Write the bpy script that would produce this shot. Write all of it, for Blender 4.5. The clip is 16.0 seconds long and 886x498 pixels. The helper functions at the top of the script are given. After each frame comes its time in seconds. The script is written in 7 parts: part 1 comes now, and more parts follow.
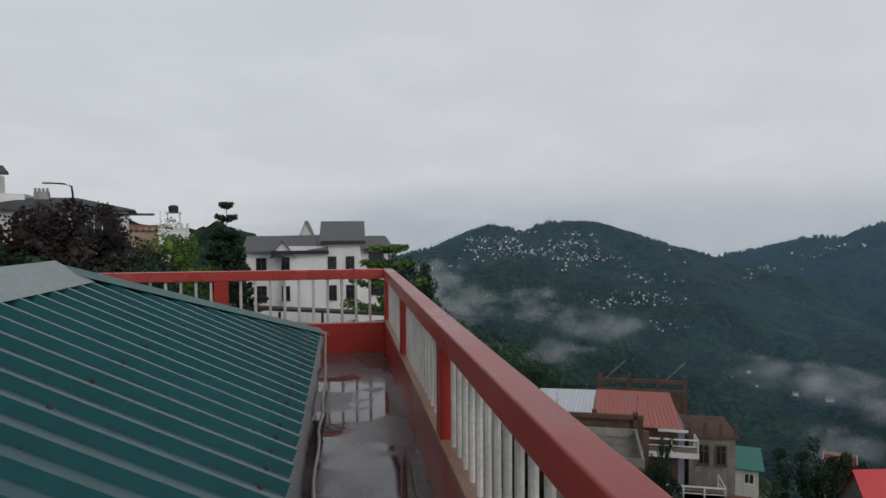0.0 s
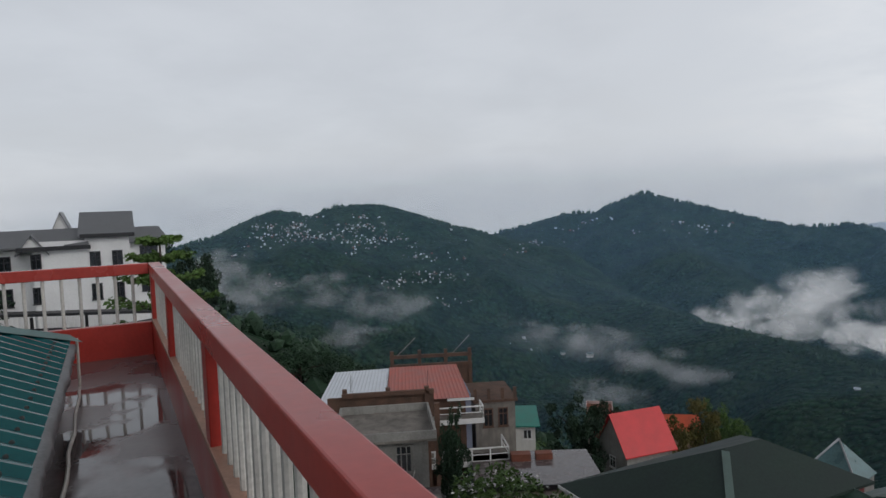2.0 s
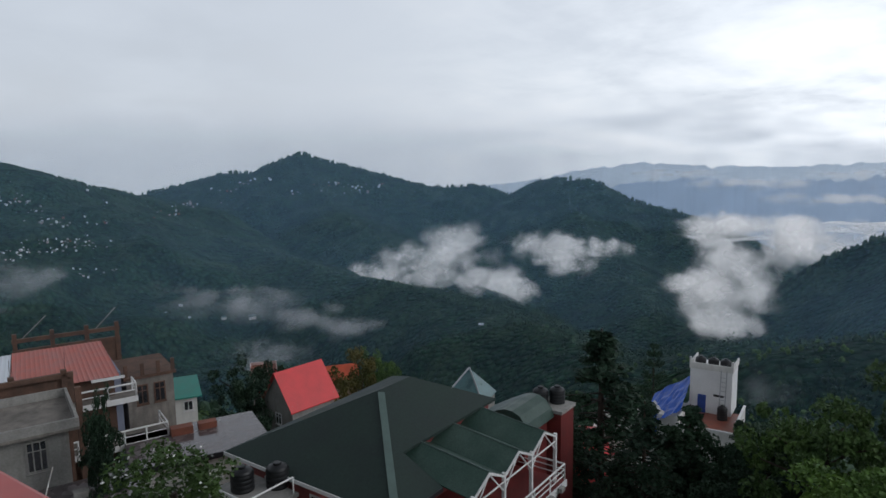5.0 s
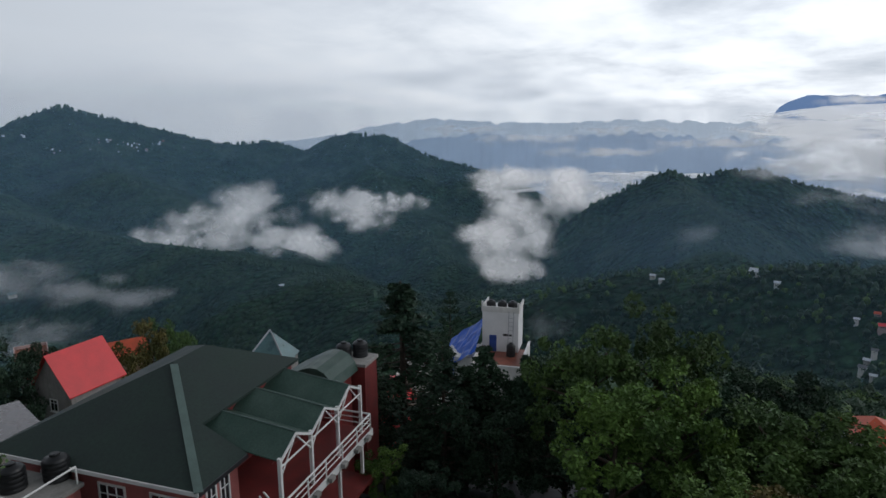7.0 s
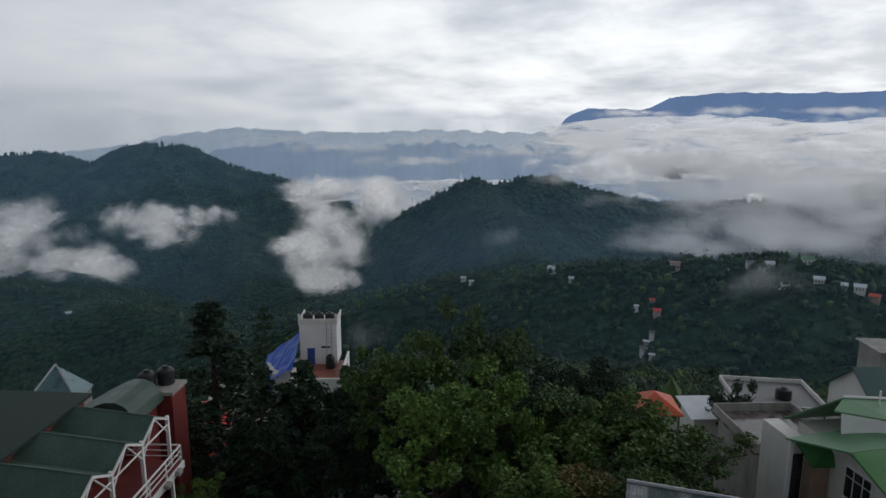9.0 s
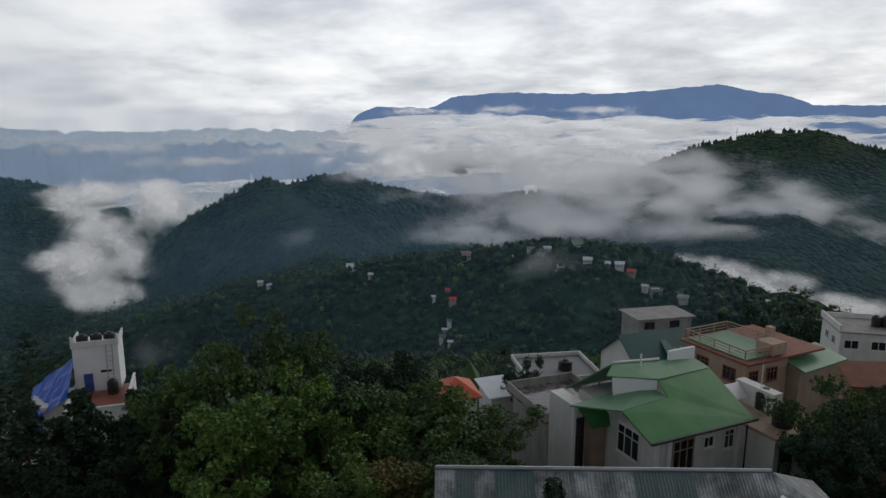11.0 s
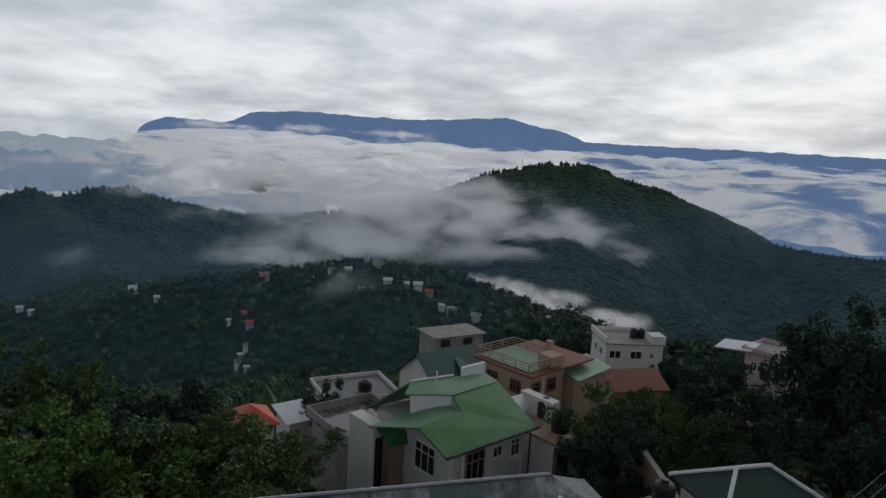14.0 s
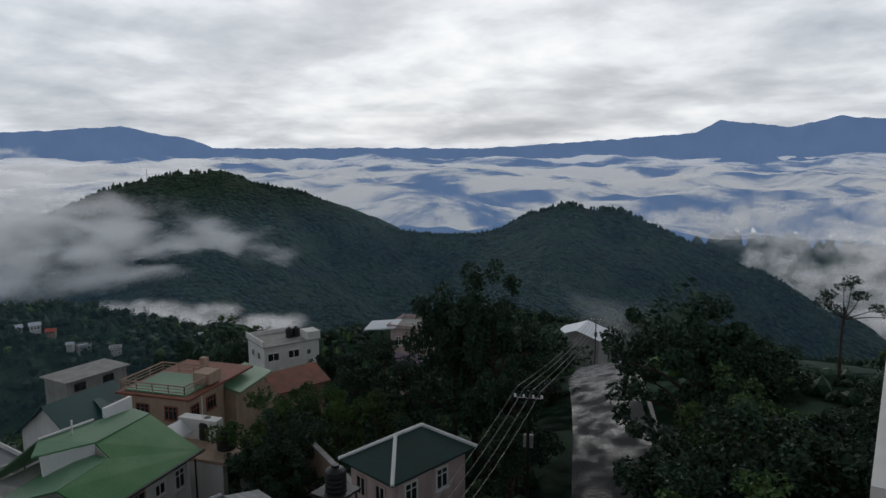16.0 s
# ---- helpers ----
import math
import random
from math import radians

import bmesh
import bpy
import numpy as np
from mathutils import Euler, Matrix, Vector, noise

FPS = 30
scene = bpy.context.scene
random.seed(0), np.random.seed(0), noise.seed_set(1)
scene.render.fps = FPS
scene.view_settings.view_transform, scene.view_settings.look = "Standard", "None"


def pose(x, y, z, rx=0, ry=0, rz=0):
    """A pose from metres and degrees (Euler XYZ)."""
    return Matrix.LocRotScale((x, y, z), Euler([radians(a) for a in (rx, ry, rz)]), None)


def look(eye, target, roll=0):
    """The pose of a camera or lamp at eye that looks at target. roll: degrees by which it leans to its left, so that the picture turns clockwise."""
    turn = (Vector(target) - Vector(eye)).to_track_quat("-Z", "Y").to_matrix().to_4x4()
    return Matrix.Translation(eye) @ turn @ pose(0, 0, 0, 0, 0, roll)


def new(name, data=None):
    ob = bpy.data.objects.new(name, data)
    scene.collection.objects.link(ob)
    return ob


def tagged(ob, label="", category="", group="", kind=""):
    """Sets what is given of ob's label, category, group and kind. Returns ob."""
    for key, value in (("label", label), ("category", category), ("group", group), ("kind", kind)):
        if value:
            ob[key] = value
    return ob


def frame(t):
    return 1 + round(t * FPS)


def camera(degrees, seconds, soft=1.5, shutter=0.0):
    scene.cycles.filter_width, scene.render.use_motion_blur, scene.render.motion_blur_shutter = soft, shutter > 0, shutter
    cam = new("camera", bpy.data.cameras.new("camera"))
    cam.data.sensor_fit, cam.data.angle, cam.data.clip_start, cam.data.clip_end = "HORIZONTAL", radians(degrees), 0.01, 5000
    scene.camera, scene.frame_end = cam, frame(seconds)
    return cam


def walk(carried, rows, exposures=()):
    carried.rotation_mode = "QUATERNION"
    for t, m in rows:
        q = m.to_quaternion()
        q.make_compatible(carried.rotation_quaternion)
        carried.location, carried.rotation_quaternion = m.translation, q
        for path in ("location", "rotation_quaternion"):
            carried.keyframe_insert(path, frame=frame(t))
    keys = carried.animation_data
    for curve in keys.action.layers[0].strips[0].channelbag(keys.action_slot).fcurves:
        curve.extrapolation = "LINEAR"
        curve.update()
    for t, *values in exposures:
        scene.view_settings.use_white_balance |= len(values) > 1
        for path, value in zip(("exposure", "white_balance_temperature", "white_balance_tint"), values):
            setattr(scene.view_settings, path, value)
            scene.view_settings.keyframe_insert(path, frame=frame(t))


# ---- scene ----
cam = camera(67.9, 16.0)
EYE = 1.5
ROWS = [
    (0.0, -0.000, -0.000, 0.000, -0.00, -1.92, 0.36),
    (0.5, 0.003, -0.070, 0.005, -3.63, -2.77, 1.12),
    (1.0, 0.071, -0.090, 0.013, -9.44, -2.79, 1.72),
    (1.5, 0.077, 0.044, 0.010, -13.20, -3.11, 1.69),
    (2.0, 0.105, 0.119, -0.003, -18.31, -3.69, 2.05),
    (2.5, 0.122, 0.137, -0.016, -22.64, -3.97, 2.45),
    (3.0, 0.139, 0.180, -0.025, -27.80, -4.06, 2.75),
    (3.5, 0.171, 0.210, -0.042, -33.84, -4.54, 2.15),
    (4.0, 0.188, 0.246, -0.064, -37.36, -5.86, 1.43),
    (4.5, 0.211, 0.275, -0.063, -41.87, -7.62, 1.56),
    (5.0, 0.188, 0.281, -0.081, -47.31, -7.85, 0.84),
    (7.5, 0.252, 0.178, -0.092, -67.50, -12.61, 0.53),
    (8.0, 0.202, 0.166, -0.073, -70.06, -12.61, 0.56),
    (8.5, 0.245, 0.117, -0.059, -75.05, -11.80, 0.40),
    (9.0, 0.256, 0.142, -0.049, -81.06, -11.06, -0.06),
    (9.5, 0.313, 0.109, -0.048, -84.83, -10.84, -0.71),
    (10.0, 0.390, 0.062, -0.044, -89.37, -9.28, -0.83),
    (12.5, 0.466, 0.223, 0.055, -107.02, -16.03, -0.54),
    (13.0, 0.494, 0.190, 0.094, -103.92, -14.73, -2.68),
    (13.5, 0.427, 0.052, 0.111, -108.35, -10.21, -3.86),
    (14.0, 0.378, 0.067, 0.038, -115.72, -8.92, -3.35),
    (14.5, 0.360, -0.013, -0.005, -123.92, -9.09, -0.95),
    (15.0, 0.326, -0.089, -0.037, -127.42, -8.29, -0.26),
    (15.5, 0.321, -0.157, -0.065, -137.65, -7.89, 0.38),
    (16.0, 0.361, -0.193, -0.069, -146.71, -7.77, 0.28),
]
EXPOSURES = [(0.0, -0.05, 6450, 10), (3.0, -0.05, 6250, 10), (4.0, 0.1, 6150, 9), (5.0, 0.0, 6050, 9), (8.0, -0.1, 6100, 9), (9.0, -0.22, 6250, 9), (10.0, -0.44, 6250, 9), (12.5, 0.12, 6400, 10), (13.1, 0.15, 6400, 10), (14.0, -0.5, 6200, 9), (15.0, -0.5, 6150, 9), (16.0, -0.5, 6150, 9)]
walk(cam, [(t, pose(x, y, EYE + z, 90 + pitch, roll, yaw)) for t, x, y, z, yaw, pitch, roll in ROWS], EXPOSURES)

# ---- sky and light ----
SUN_AZ, SUN_EL = 150.0, 32.0
world = bpy.data.worlds.new("world")
scene.world = world
world.use_nodes = True


def sky_nodes():
    nt = world.node_tree
    nt.nodes.clear()
    add, link = nt.nodes.new, nt.links.new
    out, bg = add("ShaderNodeOutputWorld"), add("ShaderNodeBackground")
    sky = add("ShaderNodeTexSky")
    sky.sky_type, sky.sun_disc = "NISHITA", False
    sky.sun_elevation, sky.sun_rotation = radians(SUN_EL), radians(SUN_AZ)
    sky.air_density, sky.dust_density = 1.0, 3.0
    skymul = add("ShaderNodeVectorMath")
    skymul.operation = "SCALE"
    skymul.inputs["Scale"].default_value = 0.10
    link(sky.outputs[0], skymul.inputs[0])
    co = add("ShaderNodeTexCoord")
    sep = add("ShaderNodeSeparateXYZ")
    link(co.outputs["Generated"], sep.inputs[0])
    # cloud deck: the view direction met with a high flat layer
    up = add("ShaderNodeMath")
    up.operation = "MAXIMUM"
    up.inputs[1].default_value = 0.0
    link(sep.outputs[2], up.inputs[0])
    upo = add("ShaderNodeMath")
    upo.operation = "ADD"
    upo.inputs[1].default_value = 0.20
    link(up.outputs[0], upo.inputs[0])
    flat = add("ShaderNodeVectorMath")
    flat.operation = "DIVIDE"
    comb = add("ShaderNodeCombineXYZ")
    for i in range(3):
        link(upo.outputs[0], comb.inputs[i])
    link(co.outputs["Generated"], flat.inputs[0])
    link(comb.outputs[0], flat.inputs[1])
    n1, n2 = add("ShaderNodeTexNoise"), add("ShaderNodeTexNoise")
    for n, sc, det, dist in ((n1, 0.7, 6.0, 0.3), (n2, 1.7, 7.0, 0.15)):
        n.inputs["Scale"].default_value, n.inputs["Detail"].default_value, n.inputs["Distortion"].default_value = sc, det, dist
        n.inputs["Roughness"].default_value = 0.55
        link(flat.outputs[0], n.inputs["Vector"])
    # towards the sun's side the deck is thin and broken, elsewhere thick and even
    sunv = add("ShaderNodeVectorMath")
    sunv.operation = "DOT_PRODUCT"
    az = radians(BRIGHT_AZ)
    sunv.inputs[1].default_value = (math.sin(az), math.cos(az), 0.0)
    link(co.outputs["Generated"], sunv.inputs[0])
    side = add("ShaderNodeMapRange")
    side.interpolation_type = "SMOOTHSTEP"
    side.inputs["From Min"].default_value, side.inputs["From Max"].default_value = -0.45, 0.95
    link(sunv.outputs["Value"], side.inputs["Value"])
    mixn = add("ShaderNodeMath")
    mixn.operation = "MULTIPLY_ADD"
    mixn.inputs[1].default_value = 0.65
    link(n2.outputs[0], mixn.inputs[0])
    half = add("ShaderNodeMath")
    half.operation = "MULTIPLY"
    half.inputs[1].default_value = 0.35
    link(n1.outputs[0], half.inputs[0])
    link(half.outputs[0], mixn.inputs[2])
    even, broken = add("ShaderNodeValToRGB"), add("ShaderNodeValToRGB")
    for ramp, stops in ((even, ((0.30, (0.60, 0.615, 0.64)), (0.46, (0.62, 0.64, 0.67)), (0.60, (0.66, 0.68, 0.71)))),
                        (broken, ((0.36, (1.45, 1.42, 1.38)), (0.47, (1.15, 1.16, 1.17)), (0.55, (0.88, 0.90, 0.935)), (0.67, (0.58, 0.62, 0.675))))):
        el = ramp.color_ramp.elements
        while len(el) < len(stops):
            el.new(0.5)
        for e, (p, c) in zip(el, stops):
            e.position, e.color = p, (*c, 1)
        link(mixn.outputs[0], ramp.inputs[0])
    mixc = add("ShaderNodeMix")
    mixc.data_type = "RGBA"
    link(side.outputs[0], mixc.inputs["Factor"])
    link(even.outputs[0], mixc.inputs["A"])
    link(broken.outputs[0], mixc.inputs["B"])
    # the sky is dimmed overhead, out of view, to lower the light on the land
    dark = add("ShaderNodeMapRange")
    dark.interpolation_type = "SMOOTHSTEP"
    dark.inputs["From Min"].default_value, dark.inputs["From Max"].default_value = 0.30, 0.85
    dark.inputs["To Min"].default_value, dark.inputs["To Max"].default_value = 1.0, 0.24
    link(sep.outputs[2], dark.inputs["Value"])
    over = add("ShaderNodeVectorMath")
    over.operation = "SCALE"
    link(mixc.outputs["Result"], over.inputs[0])
    link(dark.outputs[0], over.inputs["Scale"])
    total = add("ShaderNodeMix")
    total.data_type = "RGBA"
    total.inputs["Factor"].default_value = 0.92
    link(skymul.outputs[0], total.inputs["A"])
    link(over.outputs[0], total.inputs["B"])
    link(total.outputs["Result"], bg.inputs[0])
    bg.inputs[1].default_value = 1.0
    link(bg.outputs[0], out.inputs[0])


BRIGHT_AZ = 140.0
sky_nodes()
sun = new("sun", bpy.data.lights.new("sun", "SUN"))
sun.data.energy, sun.data.angle, sun.data.color = 0.5, radians(20), (1.0, 0.96, 0.9)
sa, se = radians(SUN_AZ), radians(SUN_EL)
sun.matrix_world = look((math.sin(sa) * 50 * math.cos(se), math.cos(sa) * 50 * math.cos(se), 50 * math.sin(se)), (0, 0, 0))
scene.cycles.transparent_max_bounces = 48

# ---- materials ----


def mat(name, base, rough=0.7, scale=1.0, var=0.15, bump=0.1, metal=0.0, second=None, stain=0.0, spec=0.5, coat=0.0, random=0.0, puddle=False):
    """A surface with grain and larger patches, sizes in metres (scale: size of the patches)."""
    m = bpy.data.materials.new(name)
    m.use_nodes = True
    nt = m.node_tree
    add, link = nt.nodes.new, nt.links.new
    p = nt.nodes["Principled BSDF"]
    p.inputs["Metallic"].default_value, p.inputs["Specular IOR Level"].default_value = metal, spec
    p.inputs["Coat Weight"].default_value = coat
    geo = add("ShaderNodeNewGeometry")
    big, fine = add("ShaderNodeTexNoise"), add("ShaderNodeTexNoise")
    for n, s, d in ((big, 1.0 / scale, 4.0), (fine, 14.0 / scale, 3.0)):
        n.inputs["Scale"].default_value, n.inputs["Detail"].default_value = s, d
        link(geo.outputs["Position"], n.inputs["Vector"])
    ramp = add("ShaderNodeValToRGB")
    second = second or [c * (1 - 2 * var) for c in base]
    a, b = ramp.color_ramp.elements
    a.position, b.position = 0.32, 0.68
    a.color, b.color = (*second, 1), (*base, 1)
    link(big.outputs[0], ramp.inputs[0])
    mix = add("ShaderNodeMix")
    mix.data_type, mix.blend_type = "RGBA", "MULTIPLY"
    mix.inputs["Factor"].default_value = 1.0
    gr = add("ShaderNodeMapRange")
    gr.inputs["From Min"].default_value, gr.inputs["From Max"].default_value = 0.25, 0.75
    gr.inputs["To Min"].default_value, gr.inputs["To Max"].default_value = 1 - var, 1 + var
    link(fine.outputs[0], gr.inputs["Value"])
    link(ramp.outputs[0], mix.inputs["A"])
    link(gr.outputs[0], mix.inputs["B"])
    last = mix.outputs["Result"]
    if random:
        info = add("ShaderNodeObjectInfo")
        rr = add("ShaderNodeMapRange")
        rr.inputs["To Min"].default_value, rr.inputs["To Max"].default_value = 1 - random, 1 + random
        link(info.outputs["Random"], rr.inputs["Value"])
        m2 = add("ShaderNodeMix")
        m2.data_type, m2.blend_type = "RGBA", "MULTIPLY"
        m2.inputs["Factor"].default_value = 1.0
        link(last, m2.inputs["A"])
        link(rr.outputs[0], m2.inputs["B"])
        last = m2.outputs["Result"]
    if stain:
        st = add("ShaderNodeTexNoise")
        st.inputs["Scale"].default_value, st.inputs["Detail"].default_value = 1.0, 6.0
        mp = add("ShaderNodeMapping")
        mp.inputs["Scale"].default_value = (2.2, 2.2, 0.35)
        link(geo.outputs["Position"], mp.inputs["Vector"])
        link(mp.outputs[0], st.inputs["Vector"])
        sr = add("ShaderNodeMapRange")
        sr.inputs["From Min"].default_value, sr.inputs["From Max"].default_value = 0.48, 0.72
        sr.inputs["To Max"].default_value = stain
        link(st.outputs[0], sr.inputs["Value"])
        m3 = add("ShaderNodeMix")
        m3.data_type = "RGBA"
        m3.inputs["B"].default_value = (0.05, 0.048, 0.042, 1)
        link(sr.outputs[0], m3.inputs["Factor"])
        link(last, m3.inputs["A"])
        last = m3.outputs["Result"]
    link(last, p.inputs["Base Color"])
    rm = add("ShaderNodeMapRange")
    rm.inputs["To Min"].default_value, rm.inputs["To Max"].default_value = max(rough - 0.15, 0.02), min(rough + 0.15, 1)
    link(big.outputs[0], rm.inputs["Value"])
    if puddle:
        # standing water in the low places
        rm.interpolation_type = "SMOOTHSTEP"
        rm.inputs["From Min"].default_value, rm.inputs["From Max"].default_value = 0.44, 0.56
        rm.inputs["To Min"].default_value, rm.inputs["To Max"].default_value = 0.03, 0.30
    link(rm.outputs[0], p.inputs["Roughness"])
    if bump:
        bn = add("ShaderNodeBump")
        bn.inputs["Strength"].default_value, bn.inputs["Distance"].default_value = bump, 0.02 * scale
        link(fine.outputs[0], bn.inputs["Height"])
        link(bn.outputs[0], p.inputs["Normal"])
    return m


M = {
    "red_paint": mat("red_paint", (0.38, 0.034, 0.024), 0.36, 0.5, 0.10, 0.03, spec=0.45),
    "cap_paint": mat("cap_paint", (0.42, 0.055, 0.042), 0.3, 0.6, 0.09, 0.03, spec=0.45),
    "ledge": mat("ledge", (0.42, 0.24, 0.17), 0.5, 0.3, 0.15, 0.1),
    "white_bar": mat("white_bar", (0.62, 0.60, 0.56), 0.5, 0.3, 0.15, 0.05),
    "wet_concrete": mat("wet_concrete", (0.15, 0.13, 0.13), 0.16, 0.7, 0.18, 0.015, second=(0.085, 0.072, 0.075), spec=0.7, puddle=True),
    "green_sheet": mat("green_sheet", (0.009, 0.088, 0.095), 0.22, 1.2, 0.10, 0.02, spec=0.6),
    "flashing": mat("flashing", (0.30, 0.36, 0.36), 0.4, 0.5, 0.15, 0.04, spec=0.5),
    "green_flashing": mat("green_flashing", (0.03, 0.13, 0.12), 0.4, 0.5, 0.12, 0.04),
    "gutter": mat("gutter", (0.20, 0.21, 0.22), 0.45, 0.3, 0.2, 0.05, metal=0.4),
    "screw": mat("screw", (0.03, 0.035, 0.035), 0.6, 0.2, 0.1, 0.0),
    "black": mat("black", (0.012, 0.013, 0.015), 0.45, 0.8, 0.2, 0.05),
    "iron": mat("iron", (0.02, 0.02, 0.022), 0.5, 0.4, 0.2, 0.05, metal=0.3),
    "white": mat("white", (0.70, 0.69, 0.66), 0.75, 1.5, 0.07, 0.06, stain=0.12),
    "white_clean": mat("white_clean", (0.78, 0.78, 0.78), 0.6, 1.5, 0.05, 0.04),
    "grey_wall": mat("grey_wall", (0.34, 0.33, 0.31), 0.85, 1.5, 0.15, 0.15, stain=0.3),
    "raw_concrete": mat("raw_concrete", (0.26, 0.235, 0.21), 0.9, 1.0, 0.2, 0.25, stain=0.45),
    "brown_wall": mat("brown_wall", (0.15, 0.085, 0.06), 0.9, 0.8, 0.25, 0.25, stain=0.3),
    "blue_grey": mat("blue_grey", (0.24, 0.27, 0.36), 0.75, 1.0, 0.1, 0.05, stain=0.15),
    "tan_wall": mat("tan_wall", (0.42, 0.30, 0.22), 0.8, 1.0, 0.1, 0.05, stain=0.2),
    "pink_wall": mat("pink_wall", (0.42, 0.13, 0.12), 0.75, 1.0, 0.12, 0.05, stain=0.15),
    "dark_red": mat("dark_red", (0.20, 0.03, 0.028), 0.6, 1.0, 0.2, 0.05),
    "pale_pink": mat("pale_pink", (0.55, 0.42, 0.40), 0.8, 1.0, 0.1, 0.05, stain=0.25),
    "lilac": mat("lilac", (0.46, 0.36, 0.48), 0.8, 1.0, 0.1, 0.05, stain=0.3),
    "red_roof": mat("red_roof", (0.45, 0.085, 0.05), 0.45, 1.2, 0.12, 0.05, second=(0.34, 0.075, 0.05)),
    "bright_red": mat("bright_red", (0.72, 0.05, 0.055), 0.42, 1.2, 0.06, 0.04),
    "orange_roof": mat("orange_roof", (0.60, 0.10, 0.04), 0.5, 1.0, 0.12, 0.05),
    "rust_roof": mat("rust_roof", (0.26, 0.09, 0.055), 0.7, 1.0, 0.2, 0.08),
    "white_roof": mat("white_roof", (0.66, 0.70, 0.76), 0.35, 1.0, 0.06, 0.03),
    "dark_green_roof": mat("dark_green_roof", (0.023, 0.040, 0.033), 0.6, 2.0, 0.16, 0.06, second=(0.017, 0.029, 0.026), spec=0.25),
    "porch_green": mat("porch_green", (0.026, 0.058, 0.046), 0.42, 1.2, 0.25, 0.06, second=(0.05, 0.085, 0.07), spec=0.4),
    "hip_band": mat("hip_band", (0.10, 0.15, 0.135), 0.5, 0.8, 0.15, 0.05),
    "leaf_green_roof": mat("leaf_green_roof", (0.035, 0.17, 0.045), 0.45, 1.6, 0.12, 0.04, second=(0.062, 0.20, 0.062), spec=0.35),
    "pale_green_roof": mat("pale_green_roof", (0.13, 0.27, 0.15), 0.45, 1.6, 0.10, 0.04),
    "jade_roof": mat("jade_roof", (0.02, 0.22, 0.17), 0.45, 1.2, 0.1, 0.04),
    "deep_green_roof": mat("deep_green_roof", (0.010, 0.042, 0.036), 0.5, 1.4, 0.15, 0.05, spec=0.3),
    "teal_roof": mat("teal_roof", (0.012, 0.075, 0.075), 0.45, 1.5, 0.10, 0.04),
    "skylight": mat("skylight", (0.10, 0.20, 0.21), 0.3, 1.0, 0.2, 0.04),
    "weathered": mat("weathered", (0.36, 0.38, 0.39), 0.5, 0.9, 0.3, 0.08, second=(0.10, 0.12, 0.12), metal=0.2, stain=0.7, random=0.4),
    "green_panel": mat("green_panel", (0.05, 0.105, 0.10), 0.45, 1.2, 0.25, 0.06, second=(0.12, 0.15, 0.15)),
    "slate": mat("slate", (0.045, 0.05, 0.056), 0.55, 1.2, 0.15, 0.08),
    "grey_roof": mat("grey_roof", (0.16, 0.165, 0.175), 0.5, 1.5, 0.1, 0.05),
    "blue_sheet": mat("blue_sheet", (0.03, 0.12, 0.58), 0.4, 0.8, 0.15, 0.1),
    "blue_paint": mat("blue_paint", (0.03, 0.08, 0.32), 0.5, 0.8, 0.15, 0.05),
    "terracotta": mat("terracotta", (0.30, 0.10, 0.065), 0.45, 1.0, 0.15, 0.05),
    "asphalt": mat("asphalt", (0.04, 0.04, 0.043), 0.62, 30.0, 0.3, 0.08, second=(0.02, 0.02, 0.022), spec=0.2),
    "wet_road": mat("wet_road", (0.05, 0.05, 0.054), 0.42, 1.8, 0.4, 0.7, second=(0.016, 0.016, 0.018), spec=0.16),
    "yard": mat("yard", (0.10, 0.085, 0.075), 0.6, 2.0, 0.25, 0.2),
    "bark": mat("bark", (0.07, 0.05, 0.038), 0.9, 0.4, 0.3, 0.5),
    "trim_white": mat("trim_white", (0.76, 0.76, 0.75), 0.5, 1.0, 0.06, 0.03),
    "trim_black": mat("trim_black", (0.02, 0.021, 0.025), 0.5, 1.0, 0.1, 0.03),
    "steel": mat("steel", (0.45, 0.46, 0.48), 0.35, 0.5, 0.1, 0.03, metal=0.8),
    "orange_part": mat("orange_part", (0.75, 0.25, 0.03), 0.4, 0.5, 0.1, 0.03),
}


def leaf_mat(name, base, second):
    m = mat(name, base, 0.65, 2.5, 0.25, 0.0, second=second, spec=0.25, random=0.25)
    nt = m.node_tree
    p = nt.nodes["Principled BSDF"]
    geo = [n for n in nt.nodes if n.bl_idname == "ShaderNodeNewGeometry"][0]
    src = p.inputs["Base Color"].links[0].from_socket
    rr, mx = nt.nodes.new("ShaderNodeMapRange"), nt.nodes.new("ShaderNodeMix")
    rr.inputs["To Min"].default_value, rr.inputs["To Max"].default_value = 0.75, 1.25
    nt.links.new(geo.outputs["Random Per Island"], rr.inputs["Value"])
    mx.data_type, mx.blend_type = "RGBA", "MULTIPLY"
    mx.inputs["Factor"].default_value = 1.0
    nt.links.new(src, mx.inputs["A"])
    nt.links.new(rr.outputs[0], mx.inputs["B"])
    nt.links.new(mx.outputs["Result"], p.inputs["Base Color"])
    return m


# wet tarmac: dull and shiny patches
wet = next(n for n in M["wet_road"].node_tree.nodes if n.bl_idname == "ShaderNodeMapRange" and n.outputs[0].links and n.outputs[0].links[0].to_socket.name == "Roughness")
wet.inputs["From Min"].default_value, wet.inputs["From Max"].default_value = 0.38, 0.62
wet.inputs["To Min"].default_value, wet.inputs["To Max"].default_value = 0.22, 0.85
M["leaf_dark"] = leaf_mat("leaf_dark", (0.034, 0.068, 0.036), (0.018, 0.039, 0.024))
M["leaf_mid"] = leaf_mat("leaf_mid", (0.085, 0.145, 0.036), (0.044, 0.082, 0.028))
M["leaf_bright"] = leaf_mat("leaf_bright", (0.115, 0.20, 0.036), (0.055, 0.11, 0.027))
